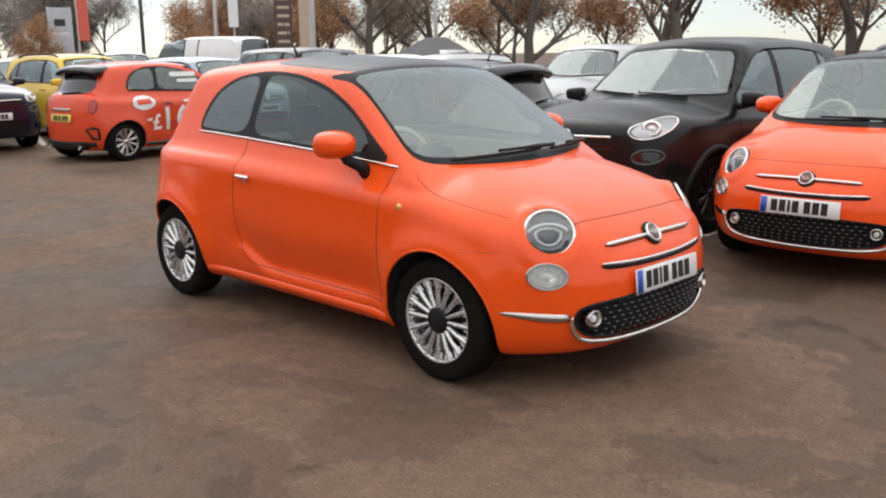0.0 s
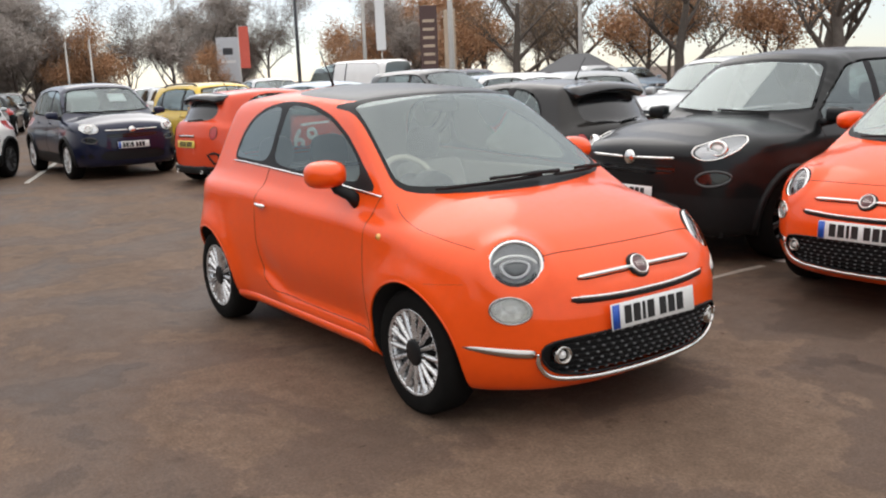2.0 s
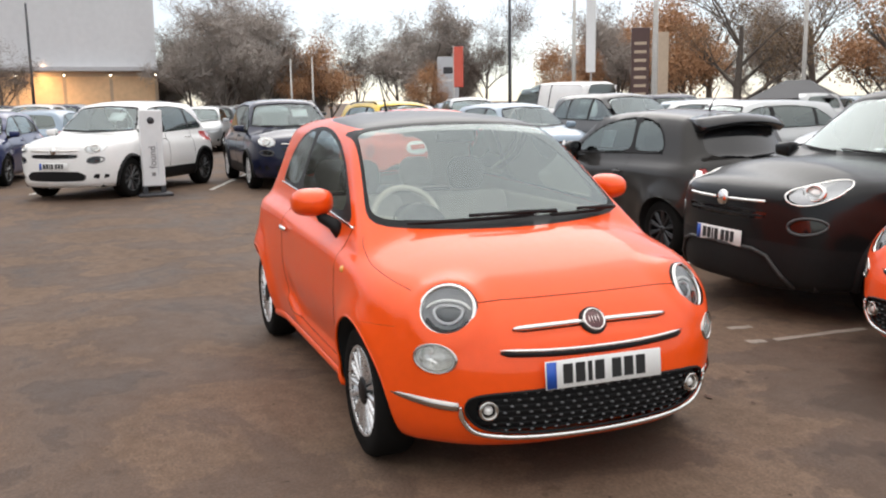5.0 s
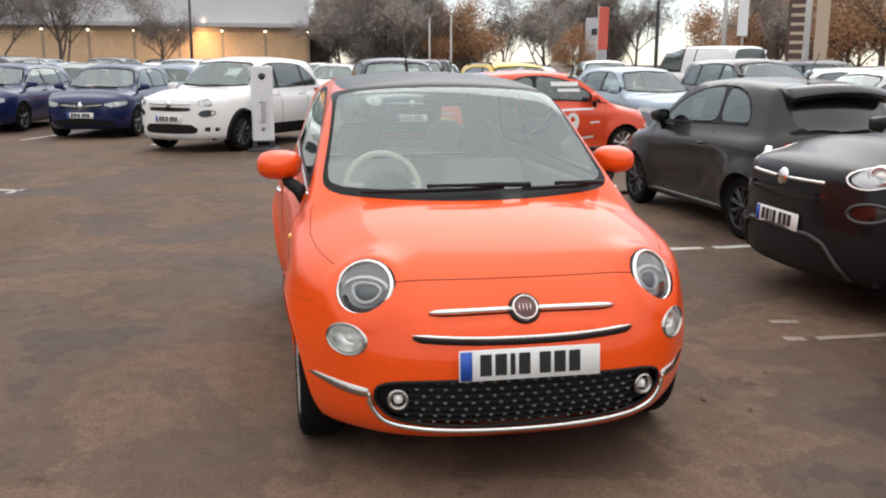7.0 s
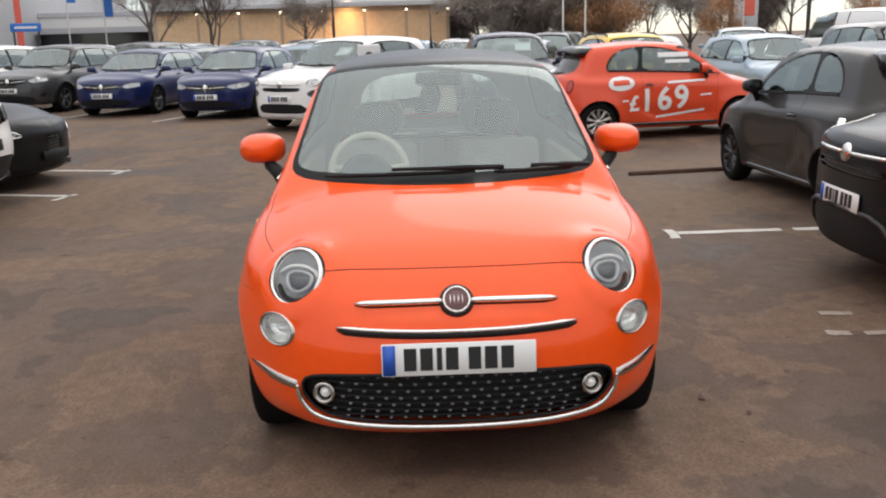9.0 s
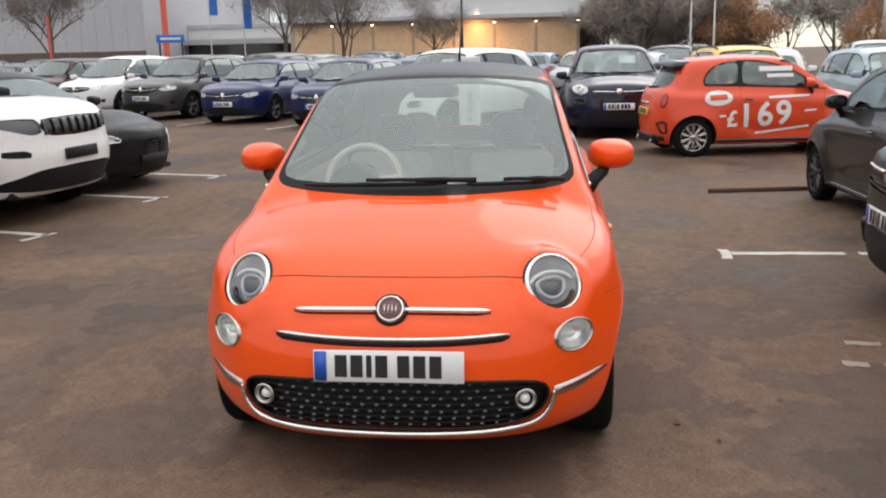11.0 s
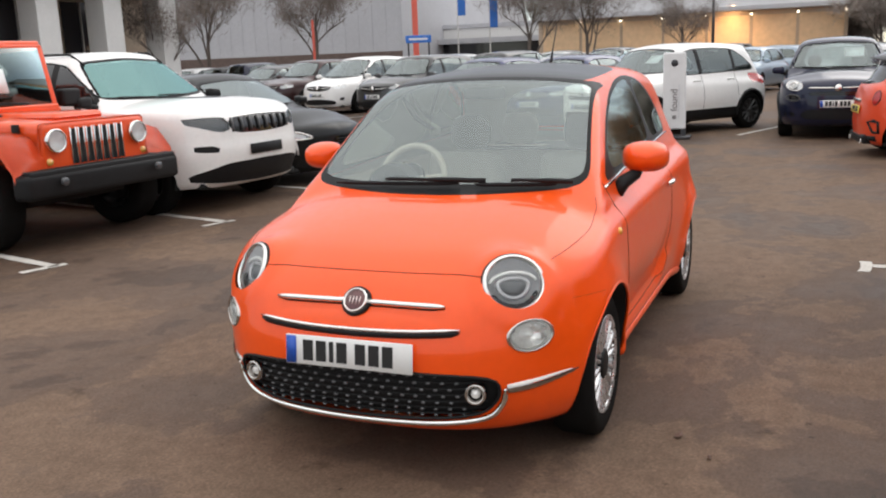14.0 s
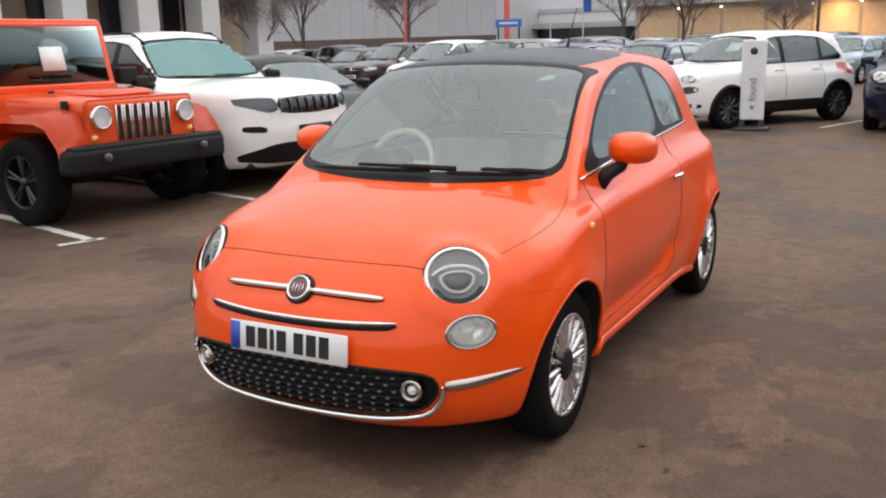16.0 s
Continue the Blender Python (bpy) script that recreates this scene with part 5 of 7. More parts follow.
def oval(cy, cz, ry, rz, lean=0.0, n=20):
    """An oval outline round (cy, cz) in (y, z), leaning by lean radians."""
    ca, sa = math.cos(lean), math.sin(lean)
    return [(cy + ry * math.cos(a) * ca - rz * math.sin(a) * sa, cz + ry * math.cos(a) * sa + rz * math.sin(a) * ca) for a in np.linspace(0, 2 * math.pi, n, endpoint=False)]


CROSS_LOOK = dict(lamp=oval(0.652, 0.862, 0.124, 0.078, 0.14), rim=0.007, eye=True, fog=oval(0.665, 0.672, 0.105, 0.050, 0.10),
                  grille=[(0.43, 0.705), (0, 0.695), (-0.43, 0.705), (-0.45, 0.765), (0, 0.770), (0.45, 0.765)],
                  bars=[(0.07, 0.43, 0.82, 0.826, 0.013), (-0.07, -0.43, 0.82, 0.826, 0.013)], badge=0.82, clad=True, plate_z=0.575)
CITY_LOOK = dict(CROSS_LOOK, intake=[(0.50, 0.335), (0, 0.325), (-0.50, 0.335), (-0.55, 0.40), (-0.50, 0.485), (0, 0.495), (0.50, 0.485), (0.55, 0.40)], slots=[(0.62, 0.36), (0.80, 0.375), (0.81, 0.44), (0.63, 0.45)])
TRAIL_LOOK = dict(CROSS_LOOK, skid=True, chin=0.56, plate_z=0.55, lamp=oval(0.668, 0.895, 0.118, 0.082, 0.12), fog=oval(0.690, 0.675, 0.095, 0.056, 0.10))
REN_LOOK = dict(lamp=[(0.44, 0.655), (0.60, 0.615), (0.80, 0.665), (0.83, 0.745), (0.64, 0.735), (0.46, 0.70)],
                grille=[(0.44, 0.625), (0.20, 0.585), (0, 0.575), (-0.20, 0.585), (-0.44, 0.625), (-0.46, 0.705), (0, 0.715), (0.46, 0.705)],
                intake=[(0.66, 0.27), (0, 0.24), (-0.66, 0.27), (-0.60, 0.36), (0, 0.40), (0.60, 0.36)], slots=[(0.66, 0.34), (0.80, 0.36), (0.80, 0.44), (0.70, 0.42)],
                bars=[(-0.42, -0.08, 0.665, 0.640, 0.008), (0.08, 0.42, 0.640, 0.665, 0.008)], badge=0.650, sides=4, plate_z=0.465)
SUV_LOOK = dict(lamp=[(0.48, 0.775), (0.66, 0.735), (0.84, 0.785), (0.86, 0.865), (0.68, 0.855), (0.50, 0.82)],
                grille=[(0.47, 0.735), (0.22, 0.69), (0, 0.68), (-0.22, 0.69), (-0.47, 0.735), (-0.50, 0.825), (0, 0.835), (0.50, 0.825)],
                intake=[(0.66, 0.30), (0, 0.27), (-0.66, 0.30), (-0.60, 0.42), (0, 0.46), (0.60, 0.42)], slots=[(0.68, 0.40), (0.84, 0.42), (0.84, 0.51), (0.72, 0.49)],
                bars=[(-0.45, -0.09, 0.785, 0.755, 0.009), (0.09, 0.45, 0.755, 0.785, 0.009)], badge=0.765, sides=4, clad=True, plate_z=0.56)


def off_roader(m, label):
    """A boxy off-roader: separate wings, upright screen, seven-slot front and a black bumper. Looks along +x."""
    root = thing("off_road_car", m, label, "car")
    # tub, bonnet and front panel
    part("tub", box(-1.95, 0.62, -0.78, 0.78, 0.55, 1.20, 0.05, 3), JEEP_ORANGE, root)
    bonnet = box(0.55, 1.86, -0.66, 0.66, 0.80, 1.20, 0.08, 4)
    for v in bonnet.verts:
        k = (v.co.x - 0.55) / 1.3
        v.co.y *= 1.0 - 0.16 * k
        v.co.z -= 0.06 * k**2 * (v.co.z > 1.0) + 0.05 * (v.co.y / 0.66) ** 2 * (v.co.z > 1.0)
    part("bonnet", bonnet, JEEP_ORANGE, root)
    part("bonnet_bulge", box(0.75, 1.72, -0.28, 0.28, 1.10, 1.185, 0.05, 3), JEEP_ORANGE, root)
    front = bmesh.new()
    box(1.84, 1.90, -0.63, 0.63, 0.66, 1.15, 0.05, 3, front)
    for v in front.verts:
        if v.co.z > 1.0:
            v.co.y *= 0.955
            v.co.z -= 0.05 * (abs(v.co.y) / 0.63) ** 3
    fp = part("front_panel", front, JEEP_ORANGE, root)
    for k in range(7):
        y = -0.27 + k * 0.09
        part("grille_slot", box(1.895, 1.905, y - 0.029, y + 0.029, 0.74, 1.05, 0.008, 2), UNDER, fp)
        for s in (-1, 1):
            part("slot_frame", box(1.90, 1.915, y + s * 0.031 - 0.007, y + s * 0.031 + 0.007, 0.735, 1.06, 0.004, 1), CHROME, fp)
    for s in (1, -1):
        hl = part("headlight", lathe([(0.085, -0.04), (0.086, 0.012), (0.093, 0.022), (0.102, 0.018), (0.105, -0.02)], 40, "x"), CHROME, root, "round headlight with a chrome ring")
        hl.matrix_basis = Matrix.Translation((1.93, s * 0.48, 0.96))
        part("reflector", lathe([(0.0001, -0.02), (0.05, -0.015), (0.088, 0.004)], 32, "x"), REFLECTOR, hl)
        ln = part("lens", lathe([(0.0001, 0.03), (0.05, 0.022), (0.088, 0.008)], 32, "x"), LENS, hl)
        ln.visible_shadow = False
        part("indicator", lathe([(0.0001, 0.015), (0.03, 0.010), (0.035, -0.02)], 20, "x"), AMBER, root).matrix_basis = Matrix.Translation((1.905, s * 0.55, 0.78))
        # wings arch over the wheels
        for ax, half in ((1.30, 0.56), (-1.25, 0.56)):
            wing = bmesh.new()
            prof = [(-0.62, 0.72), (-0.58, 0.80), (-0.40, 0.98), (-0.28, 1.02), (0.30, 1.02), (0.45, 0.98), (0.60, 0.80), (0.62, 0.72)]
            rows = []
            for y, dz in ((0.60, 0.02), (0.84, 0.0), (0.93, -0.03), (0.94, -0.09)):
                rows.append([wing.verts.new((ax + x, s * y, z + dz)) for x, z in prof])
            for a, b in zip(rows, rows[1:]):
                for k in range(len(prof) - 1):
                    wing.faces.new((a[k], a[k + 1], b[k + 1], b[k]))
            bmesh.ops.solidify(wing, geom=wing.faces, thickness=0.025)
            bmesh.ops.recalc_face_normals(wing, faces=wing.faces)
            part("wing", wing, JEEP_ORANGE, root)
            wheel(root, ax, s * 0.80, 0.40, 0.40, 0.235, 0.26, "five", DARK_ALLOY, s)
        part("bonnet_catch", box(1.55, 1.62, s * 0.60 - 0.02, s * 0.60 + 0.02, 0.99, 1.11, 0.01), PLASTIC, root)
        part("bonnet_stop", lathe([(0.03, 0), (0.03, 0.02), (0.0001, 0.025)], 14, "z"), PLASTIC, root).matrix_basis = Matrix.Translation((1.2, s * 0.45, 1.165))
        mr = part("mirror", box(-0.06, 0.06, -0.12, 0.12, -0.09, 0.09, 0.035, 3), PLASTIC, root)
        mr.matrix_basis = Matrix.Translation((0.55, s * 0.93, 1.28))
        part("door_line", box(-0.35, -0.34, s * 0.781 - 0.002, s * 0.781 + 0.002, 0.60, 1.20), SEAM, root)
        part("door_line", box(0.50, 0.51, s * 0.781 - 0.002, s * 0.781 + 0.002, 0.60, 1.20), SEAM, root)
        sg = part("side_glass", box(-0.30, 0.42, s * 0.735 - 0.003, s * 0.735 + 0.003, 1.22, 1.76), DEEP_GLASS, root)
        sg.visible_shadow = False
        sg = part("rear_side_glass", box(-1.80, -0.45, s * 0.735 - 0.003, s * 0.735 + 0.003, 1.22, 1.76), DEEP_GLASS, root)
        sg.visible_shadow = False
        for x in (-0.40, -1.88):
            part("pillar", box(x - 0.05, x + 0.05, s * 0.74 - 0.03, s * 0.74 + 0.03, 1.18, 1.80, 0.01), JEEP_ORANGE, root)
        pil = box(-0.03, 0.03, -0.035, 0.035, 0, 0.66, 0.012)
        pil.transform(Matrix.Translation((0.58, s * 0.70, 1.17)) @ Matrix.Rotation(-0.22, 4, "Y"))
        part("screen_pillar", pil, JEEP_ORANGE, root)
        part("fog_lamp", lathe([(0.0001, 0.006), (0.030, 0.005), (0.036, 0.0), (0.036, -0.03)], 24, "x"), LAMP_DARK, root).matrix_basis = Matrix.Translation((2.09, s * 0.56, 0.62))
    part("screen_foot", box(0.52, 0.64, -0.72, 0.72, 1.15, 1.23, 0.02), JEEP_ORANGE, root)
    part("screen_head", box(0.38, 0.47, -0.73, 0.73, 1.775, 1.83, 0.015), JEEP_ORANGE, root)
    g = box(-0.004, 0.004, -0.67, 0.67, 0, 0.60)
    g.transform(Matrix.Translation((0.60, 0, 1.21)) @ Matrix.Rotation(-0.22, 4, "Y"))
    gl = part("windscreen", g, DEEP_GLASS, root, "upright flat windscreen")
    gl.visible_shadow = False
    q = box(-0.003, 0.003, -0.13, 0.13, 0, 0.24)
    q.transform(Matrix.Translation((0.585, 0.05, 1.36)) @ Matrix.Rotation(-0.22, 4, "Y"))
    part("paper_sheet", q, PAPER, root, "white paper sheet behind the windscreen")
    part("hard_top", box(-1.98, 0.42, -0.76, 0.76, 1.79, 1.87, 0.035, 3), JEEP_ORANGE, root)
    bmp = box(1.92, 2.12, -0.90, 0.90, 0.44, 0.70, 0.05, 3)
    for v in bmp.verts:
        if abs(v.co.y) > 0.6:
            v.co.x -= 0.10 * (abs(v.co.y) - 0.6) / 0.28
            v.co.z += 0.04 * (v.co.z < 0.6)
    part("front_bumper", bmp, PLASTIC, root, "black plastic front bumper")
    part("bumper_shelf", box(1.84, 2.02, -0.86, 0.86, 0.62, 0.73, 0.02), PLASTIC, root)
    part("rear_bumper", box(-2.15, -1.95, -0.80, 0.80, 0.50, 0.70, 0.04), PLASTIC, root)
    part("chassis", box(-1.9, 1.6, -0.55, 0.55, 0.38, 0.56), UNDER, root)
    # dark sheet added over the solid tub to darken the cabin inside
    part("dark_tub_cover", box(-1.85, 0.5, -0.70, 0.70, 1.195, 1.215), UNDER, root)
    part("headliner", box(-1.9, 0.38, -0.70, 0.70, 1.765, 1.788), UNDER, root)
    part("tail_panel", box(-1.95, -1.90, -0.74, 0.74, 1.2, 1.79), UNDER, root)
    part("axle", tube([(1.30, -0.7, 0.38), (1.30, 0.7, 0.38)], 0.06), UNDER, root)
    for s in (1, -1):
        for bms, nm in zip(seat_bms(-0.2, s * 0.36, 0.75, 0.55), ("seat_cushion", "seat_backrest", "headrest")):
            part(nm, bms, DASH, root)
        part("wiper", tube([(0.62, s * 0.1 + 0.25, 1.245), (0.62, s * 0.1 - 0.15, 1.27)], 0.01, 5), PLASTIC, root)
    part("dashboard", box(0.25, 0.52, -0.66, 0.66, 1.0, 1.18, 0.03), DASH, root)
    part("spare_wheel", lathe([(0.0001, 0.0), (0.25, 0.0), (0.38, -0.02), (0.40, -0.12), (0.36, -0.22), (0.0001, -0.22)], 36, "x"), RUBBER, root).matrix_basis = Matrix.Translation((-1.95, 0.1, 1.0))
    return root


# ---- large structure ----
def ground_material():
    m = bpy.data.materials.new("worn_damp_tarmac")
    m.use_nodes = True
    nt = m.node_tree
    b = nt.nodes["Principled BSDF"]
    co = nt.nodes.new("ShaderNodeTexCoord")

    def noise_node(scale, detail, rough=0.55, distort=0.0):
        n = nt.nodes.new("ShaderNodeTexNoise")
        n.inputs["Scale"].default_value, n.inputs["Detail"].default_value = scale, detail
        n.inputs["Roughness"].default_value, n.inputs["Distortion"].default_value = rough, distort
        nt.links.new(co.outputs["Object"], n.inputs["Vector"])
        return n

    def ramp(src, a, b_, ca, cb):
        r = nt.nodes.new("ShaderNodeValToRGB")
        r.color_ramp.elements[0].position, r.color_ramp.elements[1].position = a, b_
        r.color_ramp.elements[0].color, r.color_ramp.elements[1].color = ca, cb
        nt.links.new(src, r.inputs[0])
        return r

    def mix(fac, a, c, mode="MIX"):
        x = nt.nodes.new("ShaderNodeMix")
        x.data_type, x.blend_type = "RGBA", mode
        if isinstance(fac, float):
            x.inputs[0].default_value = fac
        else:
            nt.links.new(fac, x.inputs[0])
        nt.links.new(a, x.inputs[6])
        nt.links.new(c, x.inputs[7])
        return x.outputs[2]

    big = noise_node(0.16, 5, 0.6)
    mid = noise_node(0.72, 9, 0.62, 0.25)
    spots = noise_node(2.6, 6, 0.6)
    small = noise_node(9, 8, 0.7)
    grit = noise_node(62, 6, 0.85)
    turn = nt.nodes.new("ShaderNodeMapping")
    turn.inputs["Rotation"].default_value, turn.inputs["Scale"].default_value = (0, 0, 0.5), (0.22, 1.0, 1)
    nt.links.new(co.outputs["Object"], turn.inputs["Vector"])
    streak = noise_node(1.0, 6, 0.6)
    nt.links.new(turn.outputs[0], streak.inputs["Vector"])
    base = ramp(big.outputs[0], 0.36, 0.66, (0.106, 0.0715, 0.053, 1), (0.126, 0.085, 0.062, 1))
    mud = ramp(small.outputs[0], 0.3, 0.7, (0.148, 0.100, 0.070, 1), (0.178, 0.120, 0.084, 1))
    mask = ramp(mid.outputs[0], 0.494, 0.514, (0, 0, 0, 1), (0.9, 0.9, 0.9, 1))
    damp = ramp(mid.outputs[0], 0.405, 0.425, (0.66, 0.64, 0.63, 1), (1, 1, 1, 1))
    col = mix(mask.outputs[0], base.outputs[0], mud.outputs[0])
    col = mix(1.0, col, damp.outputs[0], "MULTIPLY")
    # towards the off-roader's bays: damp and shade together, darkened in the tarmac's colour
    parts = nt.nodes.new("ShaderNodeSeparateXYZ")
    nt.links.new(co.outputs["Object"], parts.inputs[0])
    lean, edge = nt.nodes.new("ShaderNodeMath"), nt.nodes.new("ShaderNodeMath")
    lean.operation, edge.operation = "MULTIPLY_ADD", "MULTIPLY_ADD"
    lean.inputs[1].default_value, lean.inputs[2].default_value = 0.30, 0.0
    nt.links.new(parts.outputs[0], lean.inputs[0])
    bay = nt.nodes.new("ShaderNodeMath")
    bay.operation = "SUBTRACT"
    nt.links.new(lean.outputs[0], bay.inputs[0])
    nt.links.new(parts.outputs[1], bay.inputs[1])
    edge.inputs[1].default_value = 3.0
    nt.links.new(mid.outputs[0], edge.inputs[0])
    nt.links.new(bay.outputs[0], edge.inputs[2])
    shade_damp_mask = nt.nodes.new("ShaderNodeMapRange")
    shade_damp_mask.inputs[1].default_value, shade_damp_mask.inputs[2].default_value = 5.0, 5.9
    nt.links.new(edge.outputs[0], shade_damp_mask.inputs[0])
    shade_damp_tint = ramp(shade_damp_mask.outputs[0], 0.0, 1.0, (1, 1, 1, 1), (0.56, 0.54, 0.53, 1))
    col = mix(1.0, col, shade_damp_tint.outputs[0], "MULTIPLY")
    blots = ramp(spots.outputs[0], 0.31, 0.36, (0.62, 0.60, 0.58, 1), (1, 1, 1, 1))
    col = mix(0.9, col, blots.outputs[0], "MULTIPLY")
    flecks = noise_node(15, 3, 0.5)
    fleck = ramp(flecks.outputs[0], 0.27, 0.31, (0.45, 0.43, 0.42, 1), (1, 1, 1, 1))
    col = mix(0.9, col, fleck.outputs[0], "MULTIPLY")
    tracks = ramp(streak.outputs[0], 0.36, 0.56, (0.86, 0.85, 0.84, 1), (1.06, 1.06, 1.06, 1))
    col = mix(0.9, col, tracks.outputs[0], "MULTIPLY")
    sm = ramp(small.outputs[0], 0.32, 0.62, (0.84, 0.83, 0.82, 1), (1.05, 1.05, 1.05, 1))
    col = mix(0.9, col, sm.outputs[0], "MULTIPLY")
    gr = ramp(grit.outputs[0], 0.32, 0.68, (0.42, 0.42, 0.42, 1), (1.42, 1.40, 1.37, 1))
    col = mix(0.8, col, gr.outputs[0], "MULTIPLY")
    nt.links.new(col, b.inputs["Base Color"])
    wet = ramp(mid.outputs[0], 0.36, 0.56, (0.55, 0.55, 0.55, 1), (0.85, 0.85, 0.85, 1))
    nt.links.new(wet.outputs[0], b.inputs["Roughness"])
    b.inputs["Specular IOR Level"].default_value = 0.22
    bp = nt.nodes.new("ShaderNodeBump")
    bp.inputs["Strength"].default_value, bp.inputs["Distance"].default_value = 0.35, 0.005
    nt.links.new(grit.outputs[0], bp.inputs["Height"])
    bp2 = nt.nodes.new("ShaderNodeBump")
    bp2.inputs["Strength"].default_value, bp2.inputs["Distance"].default_value = 0.12, 0.02
    nt.links.new(small.outputs[0], bp2.inputs["Height"])
    nt.links.new(bp2.outputs[0], bp.inputs["Normal"])
    nt.links.new(bp.outputs[0], b.inputs["Normal"])
    return m


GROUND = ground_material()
LINE = mat("worn_white_line", (0.52, 0.50, 0.46), 0.75, vary=0.35, scale=5, bump=0.3, bscale=80)
FAINT_LINE = mat("faded_white_line", (0.29, 0.245, 0.205), 0.8, vary=0.4, scale=6, bump=0.3, bscale=80)
CLAD_GREY = mat("grey_cladding", (0.50, 0.50, 0.52), 0.6, vary=0.08, scale=0.4)
CLAD_PALE = mat("pale_cladding", (0.66, 0.66, 0.67), 0.6, vary=0.06, scale=0.3)
BRICK_DARK = mat("dark_brick_base", (0.14, 0.10, 0.085), 0.85, vary=0.3, scale=3)
BEIGE = mat("beige_panel", (0.50, 0.39, 0.29), 0.7, vary=0.12, scale=0.8)
# lamp glow put into a warmer, brighter copy of the beige
GLOW_BEIGE = mat("glow_beige_panel", (0.72, 0.50, 0.30), 0.6, vary=0.14, scale=0.35)
LAMP_GLOW = mat("lamp_glow", (1.0, 0.86, 0.66), 0.4, emit=6.0)
DARK_METAL = mat("dark_metal", (0.06, 0.06, 0.065), 0.5, 0.5)
PALE_METAL = mat("galvanised_post", (0.50, 0.48, 0.45), 0.5, 0.4, vary=0.15)
WHITE_WALL = mat("white_render", (0.72, 0.71, 0.69), 0.8, vary=0.05, scale=1)
DARK_WINDOW = mat("dark_window", (0.03, 0.03, 0.035), 0.1, coat=0.5)
BANNER_RED = mat("red_banner", (0.70, 0.13, 0.09), 0.7, vary=0.12, scale=3)
BANNER_WHITE = mat("white_banner", (0.76, 0.76, 0.76), 0.7, vary=0.05)
SIGN_BROWN = mat("dark_brown_sign", (0.09, 0.05, 0.045), 0.6)
SIGN_BLUE = mat("blue_sign", (0.03, 0.16, 0.55), 0.5)
SIGN_INK = mat("grey_lettering", (0.24, 0.23, 0.23), 0.6)
SIGN_GREY = mat("grey_sign", (0.55, 0.57, 0.60), 0.5, vary=0.05)
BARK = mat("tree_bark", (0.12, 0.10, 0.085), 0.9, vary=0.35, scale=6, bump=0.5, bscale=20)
# rust leaves lightened, with distance haze put into the colour
HAZY_LEAF_RUST = mat("hazy_rust_leaves", (0.46, 0.26, 0.14), 0.8, vary=0.40, scale=0.7)
LEAF_OLIVE = mat("olive_leaves", (0.25, 0.17, 0.10), 0.8, vary=0.45, scale=0.7)
# twigs much paler than bark: distance haze is part of this colour
HAZY_TWIG = mat("fine_twigs", (0.39, 0.345, 0.31), 0.9, vary=0.3, scale=0.6)
DARK_BARK = mat("dark_tree_bark", (0.13, 0.105, 0.09), 0.9, vary=0.3, scale=6, bump=0.5, bscale=20)
DARK_TWIG = mat("dark_fine_twigs", (0.22, 0.18, 0.155), 0.9, vary=0.3, scale=0.6)
WOOD = mat("old_wood", (0.10, 0.055, 0.038), 0.8, vary=0.3, scale=8, bump=0.4)

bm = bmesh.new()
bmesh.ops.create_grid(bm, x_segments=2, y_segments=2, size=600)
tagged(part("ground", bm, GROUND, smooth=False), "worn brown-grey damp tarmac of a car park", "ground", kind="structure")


def bay_line(x0, y0, x1, y1, w=0.10):
    """A painted bay line from one end to the other, with ragged edges."""
    d = Vector((x1 - x0, y1 - y0, 0))
    n = max(4, int(d.length / 0.12))
    side = Vector((-d.y, d.x, 0)).normalized()
    bm = bmesh.new()
    a, b = [], []
    for k in range(n + 1):
        p = Vector((x0, y0, 0.004)) + d * (k / n)
        a.append(bm.verts.new(p + side * (w / 2 + random.uniform(-0.012, 0.008))))
        b.append(bm.verts.new(p - side * (w / 2 + random.uniform(-0.012, 0.008))))
    for k in range(n):
        bm.faces.new((a[k], b[k], b[k + 1], a[k + 1]))
    bmesh.ops.recalc_face_normals(bm, faces=bm.faces)
    return tagged(part("bay_line", bm, LINE, smooth=False), "worn white painted parking bay line", "road marking", "bay lines", "structure")


for x, y in ((-0.78, -4.15), (-2.84, -3.95), (-4.95, -3.78), (-6.82, -3.75)):
    bay_line(x, y, x - 1.25, y - 4.9)
    bay_line(x - 0.10, y + 0.02, x + 0.26, y - 0.10, 0.08)
for k in range(-1, 6):
    bay_line(-14.3 - 1.5 * k, -5.46 - 2.6 * k, -18.6 - 1.5 * k, -4.0 - 2.6 * k)
for k in range(4):
    bay_line(-12.06 + 0.15 * k, 0.17 + 2.6 * k, -16.2 + 0.15 * k, 1.6 + 2.6 * k)
bay_line(-2.17, 1.92, -2.17, 2.75)
bay_line(-2.17, 2.85, -2.17, 6.9)
bay_line(-2.30, 1.88, -1.98, 1.86, 0.08)
bay_line(0.355, 2.17, 0.37, 2.9, 0.06).data.materials[0] = FAINT_LINE
bay_line(0.36, 3.1, 0.36, 6.9)
bay_line(0.0, 2.09, 0.02, 2.265, 0.07).data.materials[0] = FAINT_LINE
bay_line(0.335, 1.98, 0.35, 2.10, 0.08).data.materials[0] = FAINT_LINE
# ---- the cars in view ----
LABEL = "orange hatchback with chrome trim and a black glass roof"
main_car, main_skin = hatch_car(pose(0, 0, 0), ORANGE, LABEL, res=(150, 250, 56))
second = copy_thing(main_car, pose(1.51, 4.0, 0, 0, 0, -88.3))
tagged(second, "orange hatchback parked nose-out in the row of bays")
grey_car, _ = hatch_car(pose(-3.64, 3.99, 0, 0, 0, 181.7), GREY_PAINT, "dark grey hatchback with a black roof spoiler", res=(80, 110, 30), sporty=True, rims=DARK_ALLOY, glass_roof=False, cream=False)
